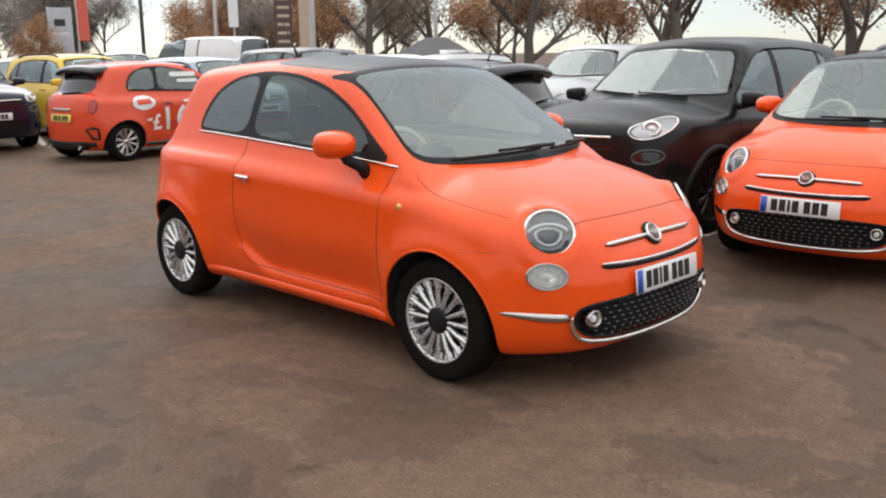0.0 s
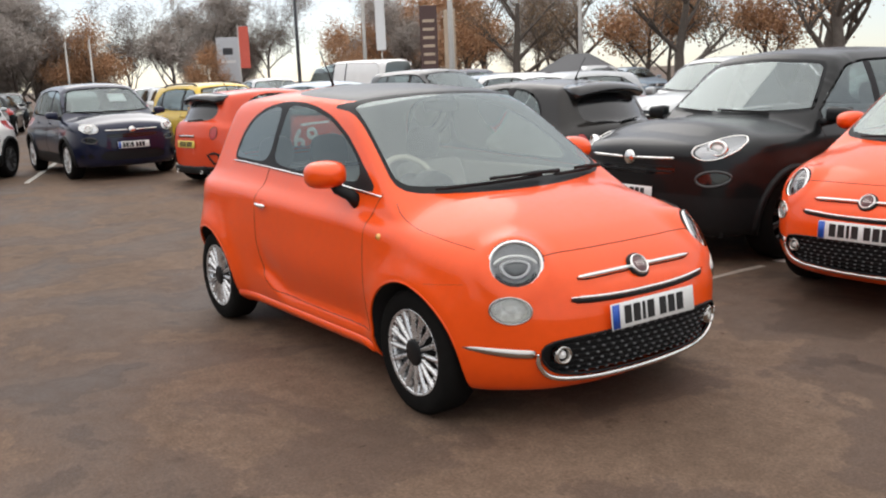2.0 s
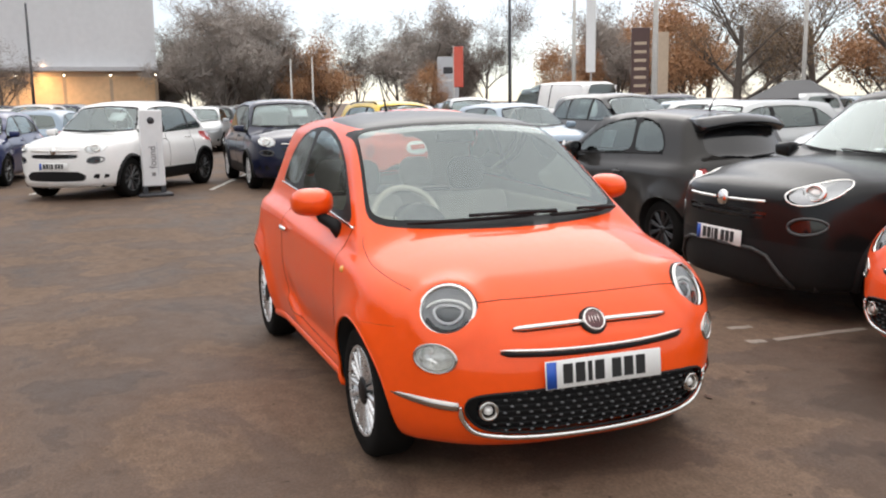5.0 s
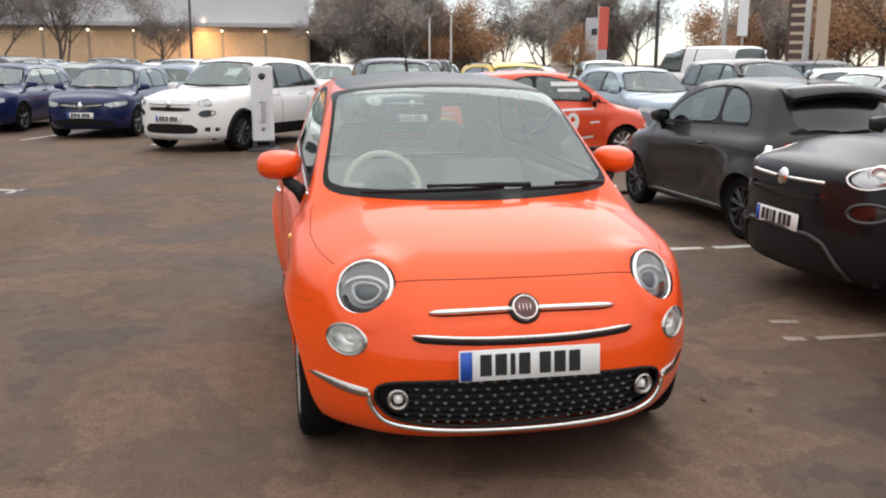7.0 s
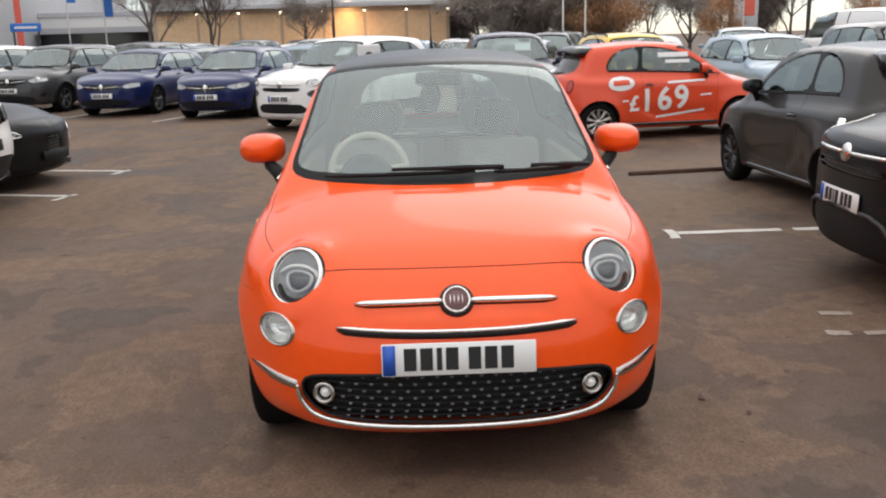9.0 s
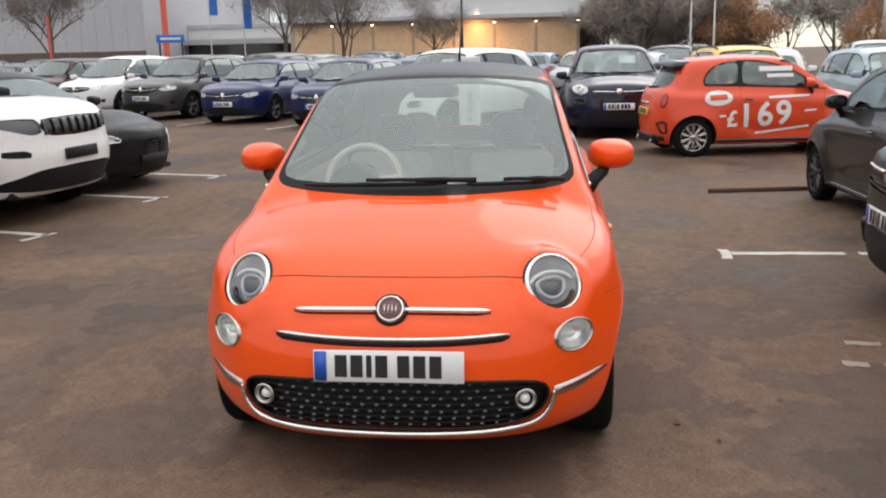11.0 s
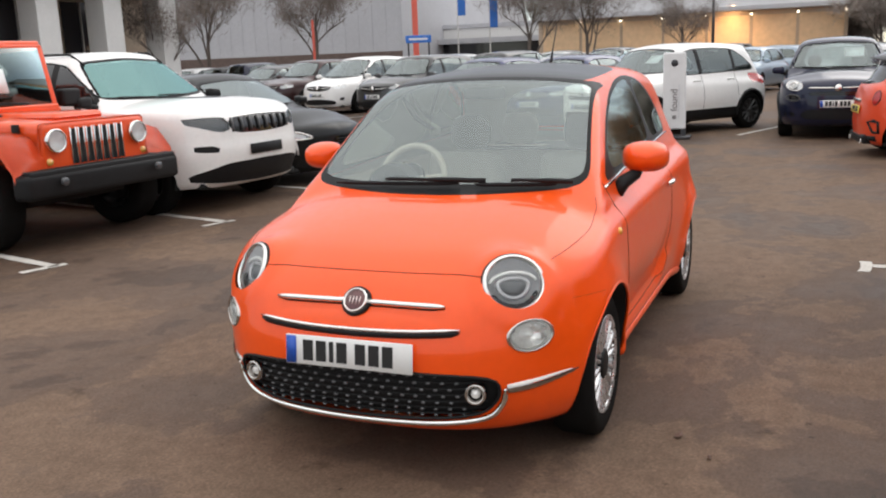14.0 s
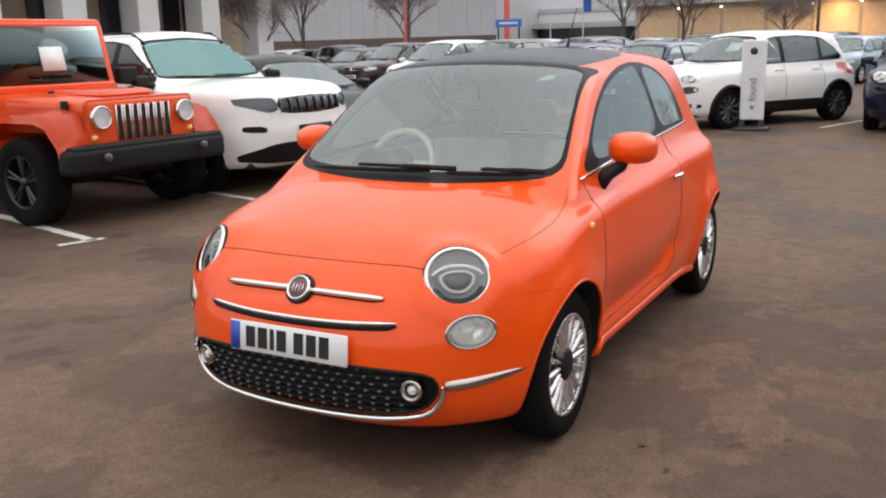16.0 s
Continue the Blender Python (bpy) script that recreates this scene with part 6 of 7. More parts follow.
promo_car, promo_skin = hatch_car(pose(-9.42, 3.56, 0, 0, 0, 99), DARK_ORANGE, "red-orange hatchback with white price lettering on its side", res=(80, 110, 30), sporty=True, rims=DULL_CHROME, glass_roof=False, cream=False)
grey_car.scale = promo_car.scale = (0.955, 0.955, 0.955)

sheet = box(-0.12, 0.12, -0.002, 0.002, -0.10, 0.10)
part("paper_sheet", sheet, PAPER, grey_car, "white paper sheet behind the door glass").matrix_basis = Matrix.Translation((0.12, 0.60, 1.16)) @ Matrix.Rotation(0.30, 4, "X")
black_cross = road_car(pose(-0.48, 4.57, 0, 0, 0, -92), CROSS, JET_PAINT, "black crossover with chrome lamp rims, parked nose-out", "crossover_car", style="ten", rims=DARK_ALLOY, res=(84, 110, 34), lamp_mat=LAMP_GREY, **TRAIL_LOOK)
navy_cross = road_car(pose(-13.25, 1.72, 0, 0, 0, 0.5), CROSS, NAVY_PAINT, "navy crossover with a sheet of paper behind its windscreen", "crossover_car", style="ten", paper=True, **CITY_LOOK)
white_cross = road_car(pose(-13.02, -1.20, 0, 0, 0, -34), CROSS, WHITE_PAINT, "white crossover standing at an angle behind a sign", "crossover_car", style="ten", rims=GRAPHITE_PAINT, paper=True, **CITY_LOOK)
jeep = off_roader(pose(-2.0, -6.48, 0, 0, 0, 86), "orange boxy off-road car with a black bumper")
BIG_LOOK = dict(lamp=[(0.49, 0.865), (0.62, 0.86), (0.84, 0.94), (0.93, 1.005), (0.70, 1.02), (0.49, 1.01)], grille=[(0.47, 0.845), (0, 0.825), (-0.47, 0.845), (-0.49, 1.005), (0, 1.02), (0.49, 1.005)],
                intake=[(0.90, 0.36), (0.6, 0.32), (0, 0.30), (-0.6, 0.32), (-0.90, 0.36), (-0.84, 0.44), (-0.55, 0.535), (0, 0.545), (0.55, 0.535), (0.84, 0.44)], plate_z=0.655, dark_rear=True, rails=True, lamp_mat=LAMP_DARK, dark_sides=True,
                cover=PLASTIC, slots=[(0.62, 0.65), (0.84, 0.665), (0.86, 0.725), (0.64, 0.725)], upright=True, plate_dark=True, glass=TEAL_GLASS)
white_suv = road_car(pose(-4.12, -6.44, 0, 0, 0, 84), BIGSUV, WHITE_PAINT, "large white off-roader with a black slotted grille", "large_suv", style="five", rims=DARK_ALLOY, res=(80, 104, 32), **BIG_LOOK)
def saloon_skin_point(p):
    """The point of the saloon's skin nearest to p, a little proud of it."""
    ob = [c for c in saloon.children if c.name.startswith("body")][0]
    ok, place, normal, _ = ob.closest_point_on_mesh(p)
    return place + normal * 0.006


SAL_LOOK = dict(lamp=[(0.46, 0.60), (0.66, 0.585), (0.84, 0.63), (0.82, 0.70), (0.60, 0.68)], grille=[(0.14, 0.40), (0, 0.32), (-0.14, 0.40), (-0.17, 0.58), (0, 0.60), (0.17, 0.58)],
                intake=[(0.70, 0.24), (0.30, 0.22), (-0.30, 0.22), (-0.70, 0.24), (-0.62, 0.36), (0, 0.30), (0.62, 0.36)], plate_z=0.36, rim=0.010, plate_dark=True)
saloon = road_car(pose(-6.2, -6.45, 0, 0, 0, 81), SALOON, JET_PAINT, "low black saloon with bright running lights", "saloon_car", style="five", rims=DARK_ALLOY, res=(70, 92, 28), **SAL_LOOK)
for s in (1, -1):
    q = [(2.10, s * 0.84, 0.66), (2.17, s * 0.815, 0.58), (2.20, s * 0.80, 0.48), (2.19, s * 0.79, 0.38)]
    hits = [saloon_skin_point(a) for a in q]
    part("running_light", tube(hits, [0.008, 0.016, 0.016, 0.006], 6), WHITE_VINYL, saloon, "white running light strip")
yellow_car = road_car(pose(-13.5, 4.15, 0, 0, 0, 7), BOXY, YELLOW_PAINT, "yellow upright small car with roof rails", "small_car", rails=True, style="five", **REN_LOOK)

row = [(SUPERMINI, BLUE_PAINT, "bright blue hatchback in a row of bays", REN_LOOK, "hatchback_car"), (FAMILY, BLUE_PAINT, "blue family hatchback with a chrome grille", REN_LOOK, "family_car"),
       (SUV, GRAPHITE_PAINT, "dark grey compact crossover in its bay", SUV_LOOK, "crossover_car"), (MPV, WHITE_PAINT, "white people carrier with a dark grille", SUV_LOOK, "people_carrier"),
       (SUV, BROWN_PAINT, "dark brown crossover in its bay", SUV_LOOK, "crossover_car"), (FAMILY, GRAPHITE_PAINT, "dark grey family car in its bay", REN_LOOK, "family_car")]
TURN_ROW = -14.0
ROW_X, ROW_Y = math.cos(radians(TURN_ROW)), math.sin(radians(TURN_ROW))


def row_place(k, back, nose=0.0):
    """A bay's middle in the slanted rows: k along the row, back metres behind the first row's noses."""
    return -14.4 - 1.56 * k - (back + nose) * ROW_X, -4.4 - 2.65 * k - (back + nose) * ROW_Y


for k, (P, pm, lab, lk, nm) in enumerate(row):
    x, y = row_place(k, 0.0, P["dims"][4])
    road_car(pose(x, y, 0, 0, 0, TURN_ROW + random.uniform(-2, 2)), P, pm, lab, nm, style="five", rims=GRAPHITE_PAINT, res=(48, 68, 18), group="cars in the far row", **lk)
variants = [(SUPERMINI, SILVER_PAINT, "silver hatchback", REN_LOOK, "hatchback_car"), (SUV, SILVER_PAINT, "silver crossover", SUV_LOOK, "crossover_car"), (FAMILY, BLACK_PAINT, "black family car", REN_LOOK, "family_car"),
            (SUPERMINI, ICE_PAINT, "pale blue hatchback", REN_LOOK, "hatchback_car"), (MPV, GRAPHITE_PAINT, "dark grey people carrier", SUV_LOOK, "people_carrier"), (SUPERMINI, WHITE_PAINT, "white hatchback", REN_LOOK, "hatchback_car"),
            (SUV, NAVY_PAINT, "navy crossover", SUV_LOOK, "crossover_car"), (FAMILY, WHITE_PAINT, "white family car", REN_LOOK, "family_car")]
kinds = []
PARK = [(-8.7, 9.3, -90), (-5.6, 10.2, -88), (-2.9, 10.4, -92), (-13.2, 6.75, 4), (-13.0, 9.3, 2), (-12.6, 11.9, 0), (-0.3, 10.6, -90), (2.3, 10.6, -90)]
for i, (P, pm, lab, lk, nm) in enumerate(variants):
    x, y, a = PARK[i]
    kinds.append(road_car(pose(x, y, 0, 0, 0, a), P, pm, lab + " among the parked cars", nm, style="five", res=(40, 60, 16), group="parked cars", low=True, **lk))
rnd = random.Random(5)
last = None
for back, k0, k1, flip in ((7.2, -3, 11, 180), (14.5, -6, 12, 0), (19.8, -8, 12, 180), (27.0, -10, 13, 0)):
    for k in range(k0, k1):
        if rnd.random() < 0.06:
            continue
        x, y = row_place(k, back)
        if abs(x + 28.4) < 6.2 and abs(y - 15.9) < 3.4:
            continue
        pick = rnd.choice([c for c in kinds if c is not last])
        last = pick
        copy_thing(pick, pose(x + rnd.uniform(-0.3, 0.3), y + rnd.uniform(-0.15, 0.15), 0, 0, 0, TURN_ROW + flip + rnd.uniform(-2, 2)))
for x in (-16.0, -18.6, -21.2):
    copy_thing(rnd.choice(kinds), pose(x, 14.5 + rnd.uniform(-0.3, 0.3), 0, 0, 0, 90))
for x in (4.9, 7.5):
    copy_thing(rnd.choice(kinds), pose(x, 10.6, 0, 0, 0, -90))
van = road_car(pose(-28.4, 15.9, 0, 0, 0, 180), PANEL_VAN, WHITE_PAINT, "white panel van behind the parked cars", "panel_van", lamp=REN_LOOK["lamp"], style="five", dark_rear=True, res=(50, 70, 18), low=True)

# ---- buildings ----
def long_building(name, x, y0, y1, z, depth, wall, label, rot=0.0):
    root = thing(name, pose(x, (y0 + y1) / 2, 0, 0, 0, rot), label, "building")
    half = (y1 - y0) / 2
    part("wall", box(-depth, 0, -half, half, 0, z, 0.02, 1), wall, root, smooth=False)
    part("parapet", box(-depth - 0.1, 0.12, -half - 0.1, half + 0.1, z, z + 0.35, 0.03, 1), CLAD_GREY, root, smooth=False)
    return root, half


store, half = long_building("retail_store", -58, -17.0, 2.6, 8.5, 30, CLAD_PALE, "pale grey retail store with a warmly lit beige front")
part("beige_band", box(0.0, 0.25, -half, half, 0.4, 3.65, 0.02, 1), BEIGE, store, smooth=False)
for k in range(7):
    y = -half + 1.6 + k * 2.75
    # panels over the beige band, coloured as if glowing under the lamps
    wn_ = part("window", box(0.25, 0.30, y - 1.28, y + 1.28, 0.9, 3.35, 0.01, 1), GLOW_BEIGE, store, "shop panel with lamp glow in its warm colour", smooth=False)
    part("window_frame", box(0.26, 0.32, y - 1.32, y - 1.285, 0.9, 3.35), BEIGE, wn_, smooth=False)
    lm = part("wall_lamp", box(0.25, 0.52, y + 1.30, y + 1.45, 3.45, 3.55, 0.02, 1), DARK_METAL, store)
    part("bulb", box(0.42, 0.55, y + 1.32, y + 1.43, 3.38, 3.46, 0.01, 1), LAMP_GLOW, lm)
strip_data = bpy.data.lights.new("shop_front_lamps", "AREA")
strip_data.shape, strip_data.size, strip_data.size_y = "RECTANGLE", 13.0, 0.15
strip_data.energy, strip_data.color = 340, (1.0, 0.60, 0.28)
strip_light = new("shop_front_lamps", strip_data)
strip_light.matrix_basis = look((-57.0, -4.2, 3.55), (-57.7, -4.2, 2.0), 90)
part("canopy", box(0.0, 1.0, -half, half, 3.65, 3.95, 0.03, 1), CLAD_GREY, store, smooth=False)

shed, half = long_building("warehouse", -58, -62.0, -27.5, 9.0, 30, CLAD_GREY, "long grey clad warehouse with a dark brick base")
part("brick_base", box(0.0, 0.12, -half, half, 0.0, 2.1, 0.01, 1), BRICK_DARK, shed, smooth=False)
for y in np.arange(-half + 1, half, 1.15):
    part("cladding_rib", box(0.0, 0.03, y - 0.04, y + 0.04, 2.1, 9.0), CLAD_GREY, shed, smooth=False)
link, half = long_building("low_shop", -66, -27.5, -17.0, 3.7, 12, WHITE_WALL, "low white and grey shop between the larger stores")
part("dark_front", box(0.0, 0.15, -half, half, 0.3, 2.5), DARK_WINDOW, link, smooth=False)
part("canopy", box(0.0, 1.4, -half, half, 2.5, 2.9), CLAD_GREY, link, smooth=False)

show = thing("showroom", pose(-13.0, -27.0, 0, 0, 0, 0), "white showroom with square columns and dark glass", "building")
part("back_wall", box(-20, 16, -3.5, -3.0, 0, 6.0), BEIGE, show, smooth=False)
part("roof_slab", box(-20.5, 16, -4.0, 1.2, 5.2, 6.2, 0.03, 1), WHITE_WALL, show, smooth=False)
for x in np.arange(-17.5, 16, 3.6):
    part("column", box(x - 0.55, x + 0.55, -0.5, 0.5, 0, 5.2, 0.02, 1), WHITE_WALL, show, smooth=False)
    pn_ = part("window", box(x + 0.9, x + 3.0, -2.98, -2.9, 0.4, 4.6), DARK_WINDOW, show, smooth=False)
    part("window_frame", box(x + 1.92, x + 2.0, -2.92, -2.84, 0.4, 4.6), PALE_METAL, pn_, smooth=False)


# ---- trees ----
def tree_bms(seed, height, r0, leaves, spread=0.55, leaf=0.10, limb_from=0.28, wide=0.6):
    """A trunk with limbs and twigs, and a crown of small leaves at its twig ends."""
    rd = random.Random(seed)
    wood, crown_v, crown_f = bmesh.new(), [], []
    wv, wf = [], []

    def limb(p, d, length, r, level):
        n = 5 if level < 2 else 4
        pts, rad, q, dd = [p], [r], p, d
        for k in range(n):
            dd = (dd + Vector((rd.uniform(-1, 1), rd.uniform(-1, 1), rd.uniform(-0.5, 0.8))) * 0.17).normalized()
            q = q + dd * (length / n)
            pts.append(q)
            rad.append(r * (1 - 0.62 * (k + 1) / n))
        sides = 8 if level == 0 else (5 if level == 1 else 3)
        base = len(wv)
        up = Vector((0.3, 0.9, 0.2)).normalized()
        for i, c in enumerate(pts):
            t = (pts[min(i + 1, n)] - pts[max(i - 1, 0)]).normalized()
            s1 = t.cross(up).normalized()
            s2 = s1.cross(t)
            for j in range(sides):
                a = 2 * math.pi * j / sides
                wv.append(c + (s1 * math.cos(a) + s2 * math.sin(a)) * rad[i])
        for i in range(n):
            for j in range(sides):
                j2 = (j + 1) % sides
                wf.append((base + i * sides + j, base + i * sides + j2, base + (i + 1) * sides + j2, base + (i + 1) * sides + j))
        if level >= 2:
            for _ in range(int(leaves * rd.uniform(0.4, 1.6))):
                c = pts[rd.randint(1, n)] + Vector((rd.gauss(0, 1), rd.gauss(0, 1), rd.gauss(0, 1))) * 0.28
                u = Vector((rd.gauss(0, 1), rd.gauss(0, 1), rd.gauss(0, 1))).normalized() * leaf * rd.uniform(0.6, 1.4)
                v = u.cross(Vector((rd.gauss(0, 1), rd.gauss(0, 1), rd.gauss(0, 1)))).normalized() * leaf * wide
                b = len(crown_v)
                crown_v.extend((c - u, c + v, c + u, c - v))
                crown_f.append((b, b + 1, b + 2, b + 3))
        if level < 4:
            kids = (6, 5, 4, 3)[level]
            for k in range(kids):
                f = limb_from + (1 - limb_from) * (k + rd.uniform(0.2, 0.9)) / kids if level == 0 else rd.uniform(0.3, 1.0)
                i = min(n, max(1, int(f * n + 0.5)))
                a = rd.uniform(0, 2 * math.pi)
                side = Vector((math.cos(a), math.sin(a), rd.uniform(-0.1, 0.5)))
                nd = (dd * (1 - spread) + side * spread + Vector((0, 0, 0.15))).normalized()
                limb(pts[i], nd, length * rd.uniform(0.5, 0.78), rad[i] * 0.62, level + 1)

    limb(Vector((0, 0, -0.05)), Vector((0, 0, 1)), height * 0.5, r0, 0)
    return from_arrays(wv, wf), (from_arrays(crown_v, crown_f) if crown_v else None)


def tree(m, seed, height, r0, leaves, leaf_mat, label, bark=None, **kw):
    root = thing("tree", m, label, "tree", "trees")
    wood, crown = tree_bms(seed, height, r0, leaves, **kw)
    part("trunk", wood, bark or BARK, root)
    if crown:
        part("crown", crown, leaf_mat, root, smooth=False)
    return root


oak = tree(pose(-16.5, 31.5, 0), 3, 10.5, 0.30, 9, HAZY_LEAF_RUST, "spreading oak with a few rust-brown leaves", leaf=0.065, spread=0.64, limb_from=0.10)
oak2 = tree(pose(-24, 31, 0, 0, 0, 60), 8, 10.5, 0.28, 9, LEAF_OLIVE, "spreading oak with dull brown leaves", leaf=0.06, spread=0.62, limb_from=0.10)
rust = tree(pose(-36, 27.5, 0), 11, 6.5, 0.14, 18, HAZY_LEAF_RUST, "small tree full of rust-brown leaves", leaf=0.075, spread=0.58, limb_from=0.05)
olive = tree(pose(-54.5, 6.4, 0), 14, 8.5, 0.15, 15, HAZY_TWIG, "dense leafless tree of fine grey-brown twigs", spread=0.56, leaf=0.34, wide=0.06, limb_from=0.06)
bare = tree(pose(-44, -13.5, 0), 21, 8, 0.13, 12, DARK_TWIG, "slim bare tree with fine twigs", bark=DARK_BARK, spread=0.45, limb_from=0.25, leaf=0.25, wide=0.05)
thicket = tree(pose(-56, 5.5, 0), 33, 5.6, 0.08, 20, HAZY_TWIG, "low thicket of brown twigs and dead leaves", spread=0.66, leaf=0.30, wide=0.10, limb_from=0.02)
for src, x, y, a, s in ((oak, -11, 36, 100, 1.0), (oak, -20, 36, 200, 1.1), (oak2, -32.6, 28.2, 10, 0.95), (oak2, -5, 38, 300, 1.0), (rust, -28, 33, 250, 1.1), (rust, -14, 40, 20, 1.2), (rust, -26, 40, 130, 1.1), (oak, -2, 44, 30, 1.1), (oak2, -36, 36, 210, 1.0),
                         (olive, -56, 4.4, 220, 0.80), (olive, -55.5, 8.4, 300, 0.84), (thicket, -57, 7.4, 40, 0.9), (thicket, -60, 3.5, 80, 0.9), (olive, -64, 4.0, 60, 0.85), (olive, -57, 9.9, 30, 0.95), (olive, -60, 6.6, 100, 1.1), (olive, -61, 9.4, 200, 1.05),
                         (rust, -55.2, 13.4, 70, 0.85), (rust, -56, 11.6, 0, 0.76), (thicket, -60, 14, 100, 0.8), (bare, -58.5, 16.2, 30, 0.85), (thicket, -62, 11, 10, 0.8),
                         (olive, -53.2, 19.9, 70, 0.98), (olive, -55, 18.0, 170, 0.88), (olive, -55, 21.6, 200, 0.84), (rust, -49.5, 18.1, 140, 0.55), (thicket, -57, 23, 230, 0.8), (bare, -52, 23.4, 110, 0.95),
                         (rust, -39.5, 22.2, 33, 0.66), (olive, -41, 26.6, 310, 0.82), (rust, -44, 27.6, 50, 0.85), (rust, -43, 33, 300, 1.0), (rust, -48, 34, 50, 1.1),
                         (olive, -60, 38, 60, 0.9), (olive, -50, 46, 250, 1.0), (olive, -36, 44, 15, 1.0), (olive, -54, 33, 90, 0.8), (olive, -42, 38, 30, 0.9), (oak2, -50, 40, 130, 1.0), (thicket, -56, 33, 20, 0.9), (thicket, -54, 38, 140, 0.9),
                         (bare, -46, -10.6, 70, 1.0), (bare, -44, -26.5, 150, 1.1), (bare, -42, -33, 220, 1.2), (bare, -48, -6, 300, 0.7), (bare, -30, -27, 40, 0.8)):
    t = copy_thing(src, pose(x, y, 0, 0, 0, a))
    t.scale = (s, s, s)


# ---- posts, banners and signs ----
def post(x, y, z, r, material, label, name="lamp_post"):
    root = thing(name, pose(x, y, 0), label, "post")
    part("shaft", lathe([(r, 0), (r * 0.95, z * 0.3), (r * 0.6, z), (0.0001, z)], 14, "z"), material, root)
    part("base", lathe([(r * 1.8, 0), (r * 1.8, 0.25), (r, 0.4)], 14, "z"), material, root)
    return root


post(-35.8, 17.35, 9, 0.09, DARK_METAL, "dark slim metal lamp post")
post(-20.4, 15.2, 8, 0.10, PALE_METAL, "pale tapered metal flag post", "flag_post")
post(-30.5, 17.9, 8, 0.09, PALE_METAL, "pale tapered metal flag post", "flag_post")
post(-24.0, 24.5, 8, 0.09, PALE_METAL, "pale tapered metal flag post", "flag_post")
post(-33.0, 6.1, 3.3, 0.045, PALE_METAL, "thin pale metal flag post", "flag_post")
post(-33.0, 7.0, 3.4, 0.045, PALE_METAL, "thin pale metal flag post", "flag_post")
post(-50, -4.5, 7, 0.09, DARK_METAL, "dark slim metal lamp post")


def sign(name, m, w, h, d, material, label, z0=0.0, marks=(), pole=None):
    root = thing(name, m, label, "sign")
    part("panel", box(-d / 2, d / 2, -w / 2, w / 2, z0, z0 + h, 0.02, 1), material, root, smooth=False)
    for y0, y1, a, b, mt in marks:
        part("mark", box(d / 2, d / 2 + 0.01, y0, y1, a, b), mt, root, smooth=False)
    if pole is not None:
        part("pole", lathe([(0.035, 0), (0.03, z0 + h + 0.05), (0.0001, z0 + h + 0.06)], 10, "z"), PALE_METAL, root).matrix_basis = Matrix.Translation((-0.06, pole, 0))
    elif z0 > 0:
        for s in (-1, 1):
            part("leg", box(-0.04, 0.04, s * w * 0.4 - 0.04, s * w * 0.4 + 0.04, 0, z0), DARK_METAL, root, smooth=False)
    return root


sign("totem_sign", pose(-50.2, 19.8, 0, 0, 0, -22), 1.35, 4.25, 0.3, SIGN_GREY, "tall grey totem sign with a dark mark", marks=[(-0.3, 0.3, 3.2, 3.6, DARK_METAL), (-0.45, 0.45, 2.7, 2.85, BANNER_WHITE)])
sign("banner", pose(-37.2, 15.25, 0, 0, 0, -24), 0.46, 1.95, 0.05, BANNER_RED, "red upright banner on a pole", z0=2.15, pole=-0.25)
sign("banner", pose(-29.6, 18.2, 0, 0, 0, -48), 0.42, 3.4, 0.05, BANNER_WHITE, "white upright banner on a pole", z0=2.6, pole=0.0)
sign("board_sign", pose(-28.6, 20.0, 0, 0, 0, -35), 0.75, 4.4, 0.15, SIGN_BROWN, "dark brown tall board with rows of faded marks", marks=[(-0.25, 0.25, 1.6 + 0.35 * k, 1.72 + 0.35 * k, BEIGE) for k in range(7)])
sign("banner", pose(-28.1, 20.75, 0, 0, 0, -35), 0.5, 4.2, 0.08, BEIGE, "faded pink-beige upright board")
sign("banner", pose(-40.5, -18.6, 0, 0, 0, 20), 0.30, 3.6, 0.06, BANNER_RED, "red upright banner on legs", z0=1.2)
sign("banner", pose(-40.5, -24.8, 0, 0, 0, 25), 0.14, 3.0, 0.06, BANNER_RED, "narrow red upright banner", z0=0.8)
sign("shop_sign", pose(-37.0, -16.9, 0, 0, 0, 20), 1.25, 0.36, 0.16, SIGN_BLUE, "small blue sign with a white bar", z0=2.25, marks=[(-0.45, 0.45, 2.38, 2.48, BANNER_WHITE)])
for x, y, top in ((-43.2, -17.0, 5.4), (-43.9, -15.4, 4.7)):
    sign("banner", pose(x, y, 0, 0, 0, 25), 0.42, 1.7, 0.05, SIGN_BLUE, "blue upright banner on a pole", z0=top - 1.7, pole=-0.23)
totem = sign("display_totem", pose(-11.52, -0.84, 0, 0, 0, 4), 0.38, 1.30, 0.10, BANNER_WHITE, "white display totem with a round badge and upright grey lettering", z0=0.16,
             marks=[(-0.03, 0.03, 0.34, 0.40, SIGN_INK), (0.075, 0.083, 0.36, 0.92, SIGN_GREY)])
part("foot", box(-0.25, 0.25, -0.28, 0.28, 0.0, 0.05, 0.01, 1), DARK_METAL, totem)
part("round_badge", lathe([(0.0001, 0.068), (0.058, 0.068), (0.06, 0.058)], 24, "x"), DARK_METAL, totem).matrix_basis = Matrix.Translation((-0.01, 0, 1.28))
hut = thing("hut", pose(-21.0, 21.5, 0, 0, 0, 40), "dark low hut with a hipped roof", "hut")
part("wall", box(-1.1, 1.1, -1.1, 1.1, 0, 1.45), BRICK_DARK, hut, smooth=False)
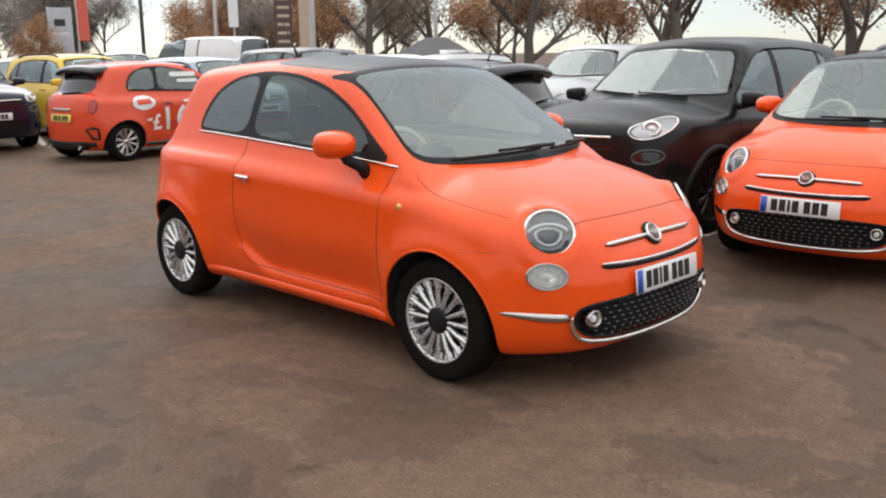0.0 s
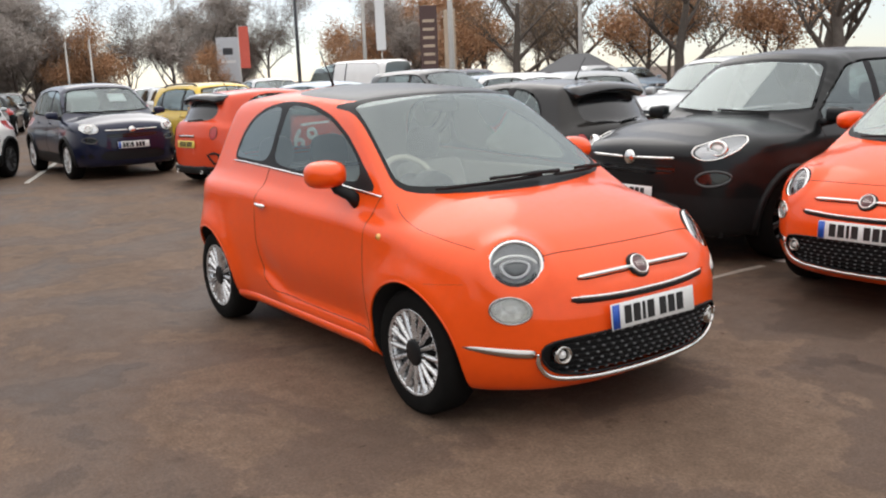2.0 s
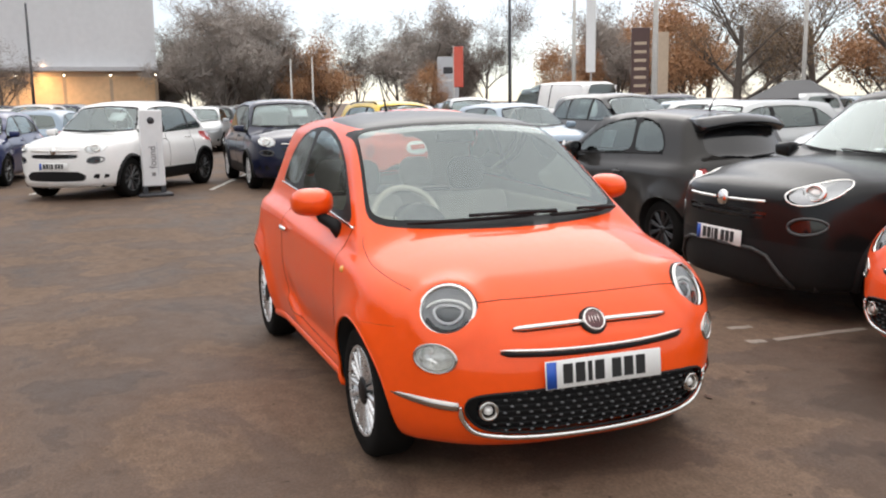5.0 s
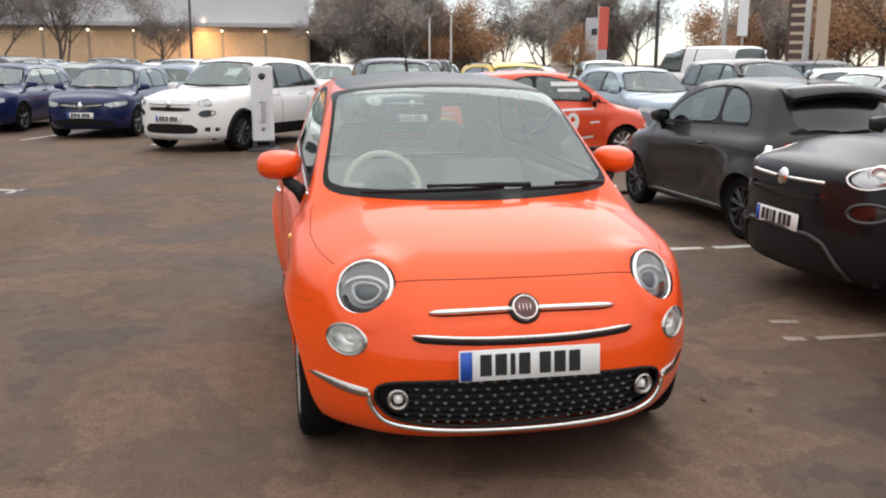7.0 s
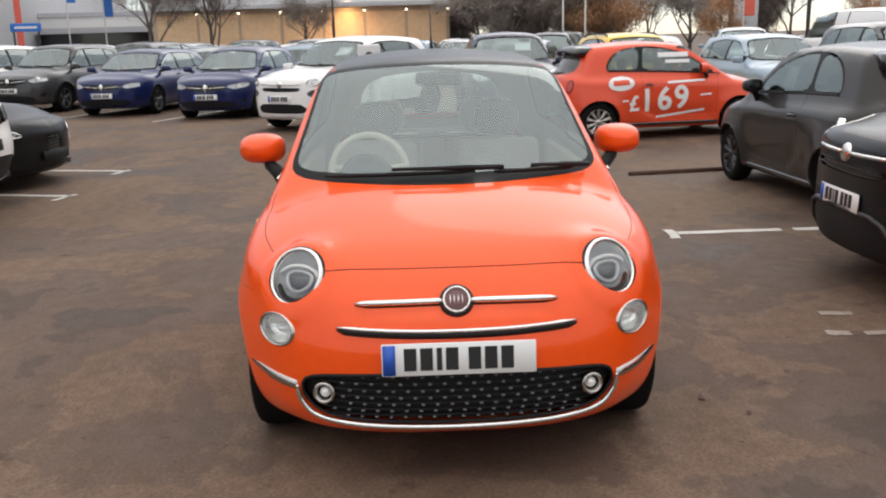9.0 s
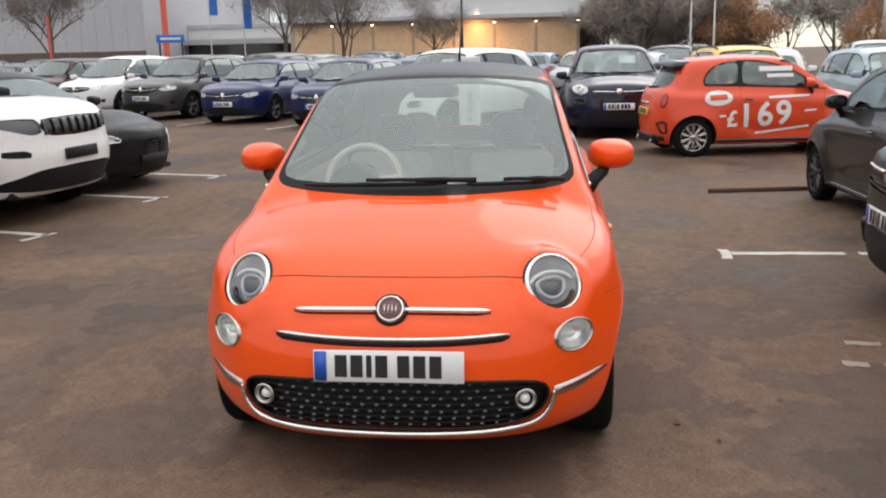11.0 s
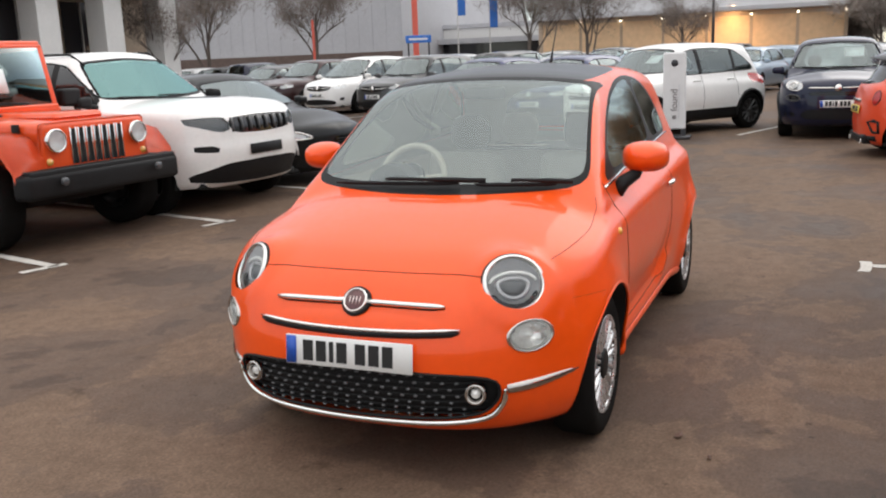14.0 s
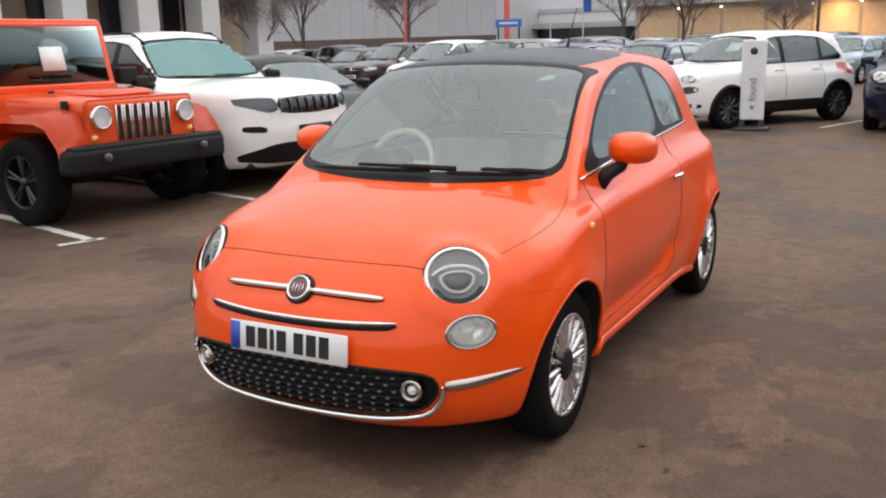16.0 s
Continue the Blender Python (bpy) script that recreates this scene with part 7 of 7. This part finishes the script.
bm = from_arrays([(-1.4, -1.4, 1.42), (1.4, -1.4, 1.42), (1.4, 1.4, 1.42), (-1.4, 1.4, 1.42), (-0.4, 0, 2.05), (0.4, 0, 2.05)], [(0, 1, 5, 4), (1, 2, 5), (2, 3, 4, 5), (3, 0, 4), (3, 2, 1, 0)])
part("roof", bm, DARK_METAL, hut, smooth=False)

# a weathered timber left by the grey car
timber = box(-0.02, 0.02, 0, 1.5, 0, 0.045, 0.006, 1)
ob = part("timber_batten", timber, WOOD)
ob.matrix_basis = pose(-5.2, 2.25, 0.0, 0, 0, 8)
tagged(ob, "old brown timber batten lying on the tarmac", "timber")

# price lettering on the promo car's side
def text_bm(txt, size, depth=0.004):
    cu = bpy.data.curves.new("lettering", "FONT")
    cu.body, cu.size, cu.extrude, cu.offset = txt, size, depth, size * 0.022 if size > 0.25 else 0.0
    cu.align_x, cu.align_y = "CENTER", "CENTER"
    tmp = bpy.data.objects.new("lettering", cu)
    me = bpy.data.meshes.new_from_object(tmp)
    bm = bmesh.new()
    bm.from_mesh(me)
    bpy.data.objects.remove(tmp)
    bpy.data.meshes.remove(me)
    return bm


def side_decal(name, bm, x, z, skin, root, material, tilt=0.0, label="", lift=0.009):
    """Lays flat work drawn in (x, y) on the car's right side, centred at x, z."""
    ca, sa = math.cos(tilt), math.sin(tilt)
    bmesh.ops.triangulate(bm, faces=bm.faces)
    for _ in range(3):
        long = [e for e in bm.edges if e.calc_length() > 0.05]
        if long:
            bmesh.ops.subdivide_edges(bm, edges=long, cuts=1)
            bmesh.ops.triangulate(bm, faces=bm.faces)
    for v in bm.verts:
        u, w = v.co.x * ca - v.co.y * sa, v.co.x * sa + v.co.y * ca
        p = skin.side(x + u, z + w, -1, lift + v.co.z)
        v.co = p
    part(name, bm, material, root, label, smooth=False)


def flat_bar(w, h, n=10):
    bm = bmesh.new()
    bmesh.ops.create_grid(bm, x_segments=n, y_segments=2, size=0.5)
    bm.transform(Matrix.Diagonal((w, h, 1, 1)))
    return bm


for k, figure in enumerate("169"):
    u = 0.28 * (k - 1)
    side_decal("price_figure", text_bm(figure, 0.48), -0.10 + u, 0.60 + 0.06 * u, promo_skin, promo_car, WHITE_VINYL, 0.06, "large white price figure")
side_decal("pound_mark", text_bm("\u00a3", 0.32), -0.60, 0.545, promo_skin, promo_car, WHITE_VINYL, 0.06)
oval = bmesh.new()
bmesh.ops.create_circle(oval, cap_ends=True, segments=36, radius=1)
bmesh.ops.triangulate(oval, faces=oval.faces)
oval.transform(Matrix.Diagonal((0.21, 0.105, 1, 1)))
side_decal("oval_sticker", oval, -0.80, 0.86, promo_skin, promo_car, WHITE_VINYL, 0.05, "white oval sticker with a red bar")
side_decal("oval_bar", flat_bar(0.26, 0.07), -0.80, 0.87, promo_skin, promo_car, DARK_ORANGE, 0.05, "", 0.014)
side_decal("text_bar", flat_bar(0.62, 0.032), 0.26, 0.865, promo_skin, promo_car, WHITE_VINYL, 0.03)
side_decal("text_bar", flat_bar(0.80, 0.035), 0.18, 0.385, promo_skin, promo_car, WHITE_VINYL, 0.12)
side_decal("text_bar", flat_bar(0.18, 0.028), 0.58, 0.66, promo_skin, promo_car, WHITE_VINYL, 0.08)
side_decal("text_bar", flat_bar(0.10, 0.03), -0.74, 0.60, promo_skin, promo_car, WHITE_VINYL, 0.06)
side_decal("text_bar", flat_bar(0.50, 0.07), 0.10, 1.27, promo_skin, promo_car, WHITE_VINYL, 0.0)
side_decal("text_bar", flat_bar(0.40, 0.05), 0.16, 1.17, promo_skin, promo_car, WHITE_VINYL, 0.0)

# upright lettering on the white display totem
word = text_bm("found", 0.165, 0.003)
word.transform(Matrix.Translation((0.056, 0.0, 0.66)) @ Matrix(((0, 0, 1, 0), (0, -1, 0, 0), (1, 0, 0, 0), (0, 0, 0, 1))))
part("lettering", word, SIGN_INK, totem, "upright grey lettering", smooth=False)

# a few dead leaves and bits of dirt on the tarmac
litter = bmesh.new()
rl = random.Random(12)
for x, y, size in ((1.12, 1.08, 0.032), (1.30, 1.22, 0.016), (-3.1, -4.4, 0.04), (-3.4, -4.15, 0.03), (-2.0, -5.3, 0.03)):
    a = rl.uniform(0, 6.3)
    ring = [(x + size * rl.uniform(0.7, 1.2) * math.cos(a + k), y + 0.6 * size * rl.uniform(0.7, 1.2) * math.sin(a + k)) for k in np.linspace(0, 2 * math.pi, 8, endpoint=False)]
    vs = [litter.verts.new((u, v, 0.005 + rl.uniform(0, 0.006))) for u, v in ring]
    mid_v = litter.verts.new((x, y, 0.014))
    for k in range(8):
        litter.faces.new((vs[k], vs[(k + 1) % 8], mid_v))
tagged(part("leaf_litter", litter, WOOD, smooth=False), "few dark dead leaves lying on the tarmac", "leaves", kind="stuff")
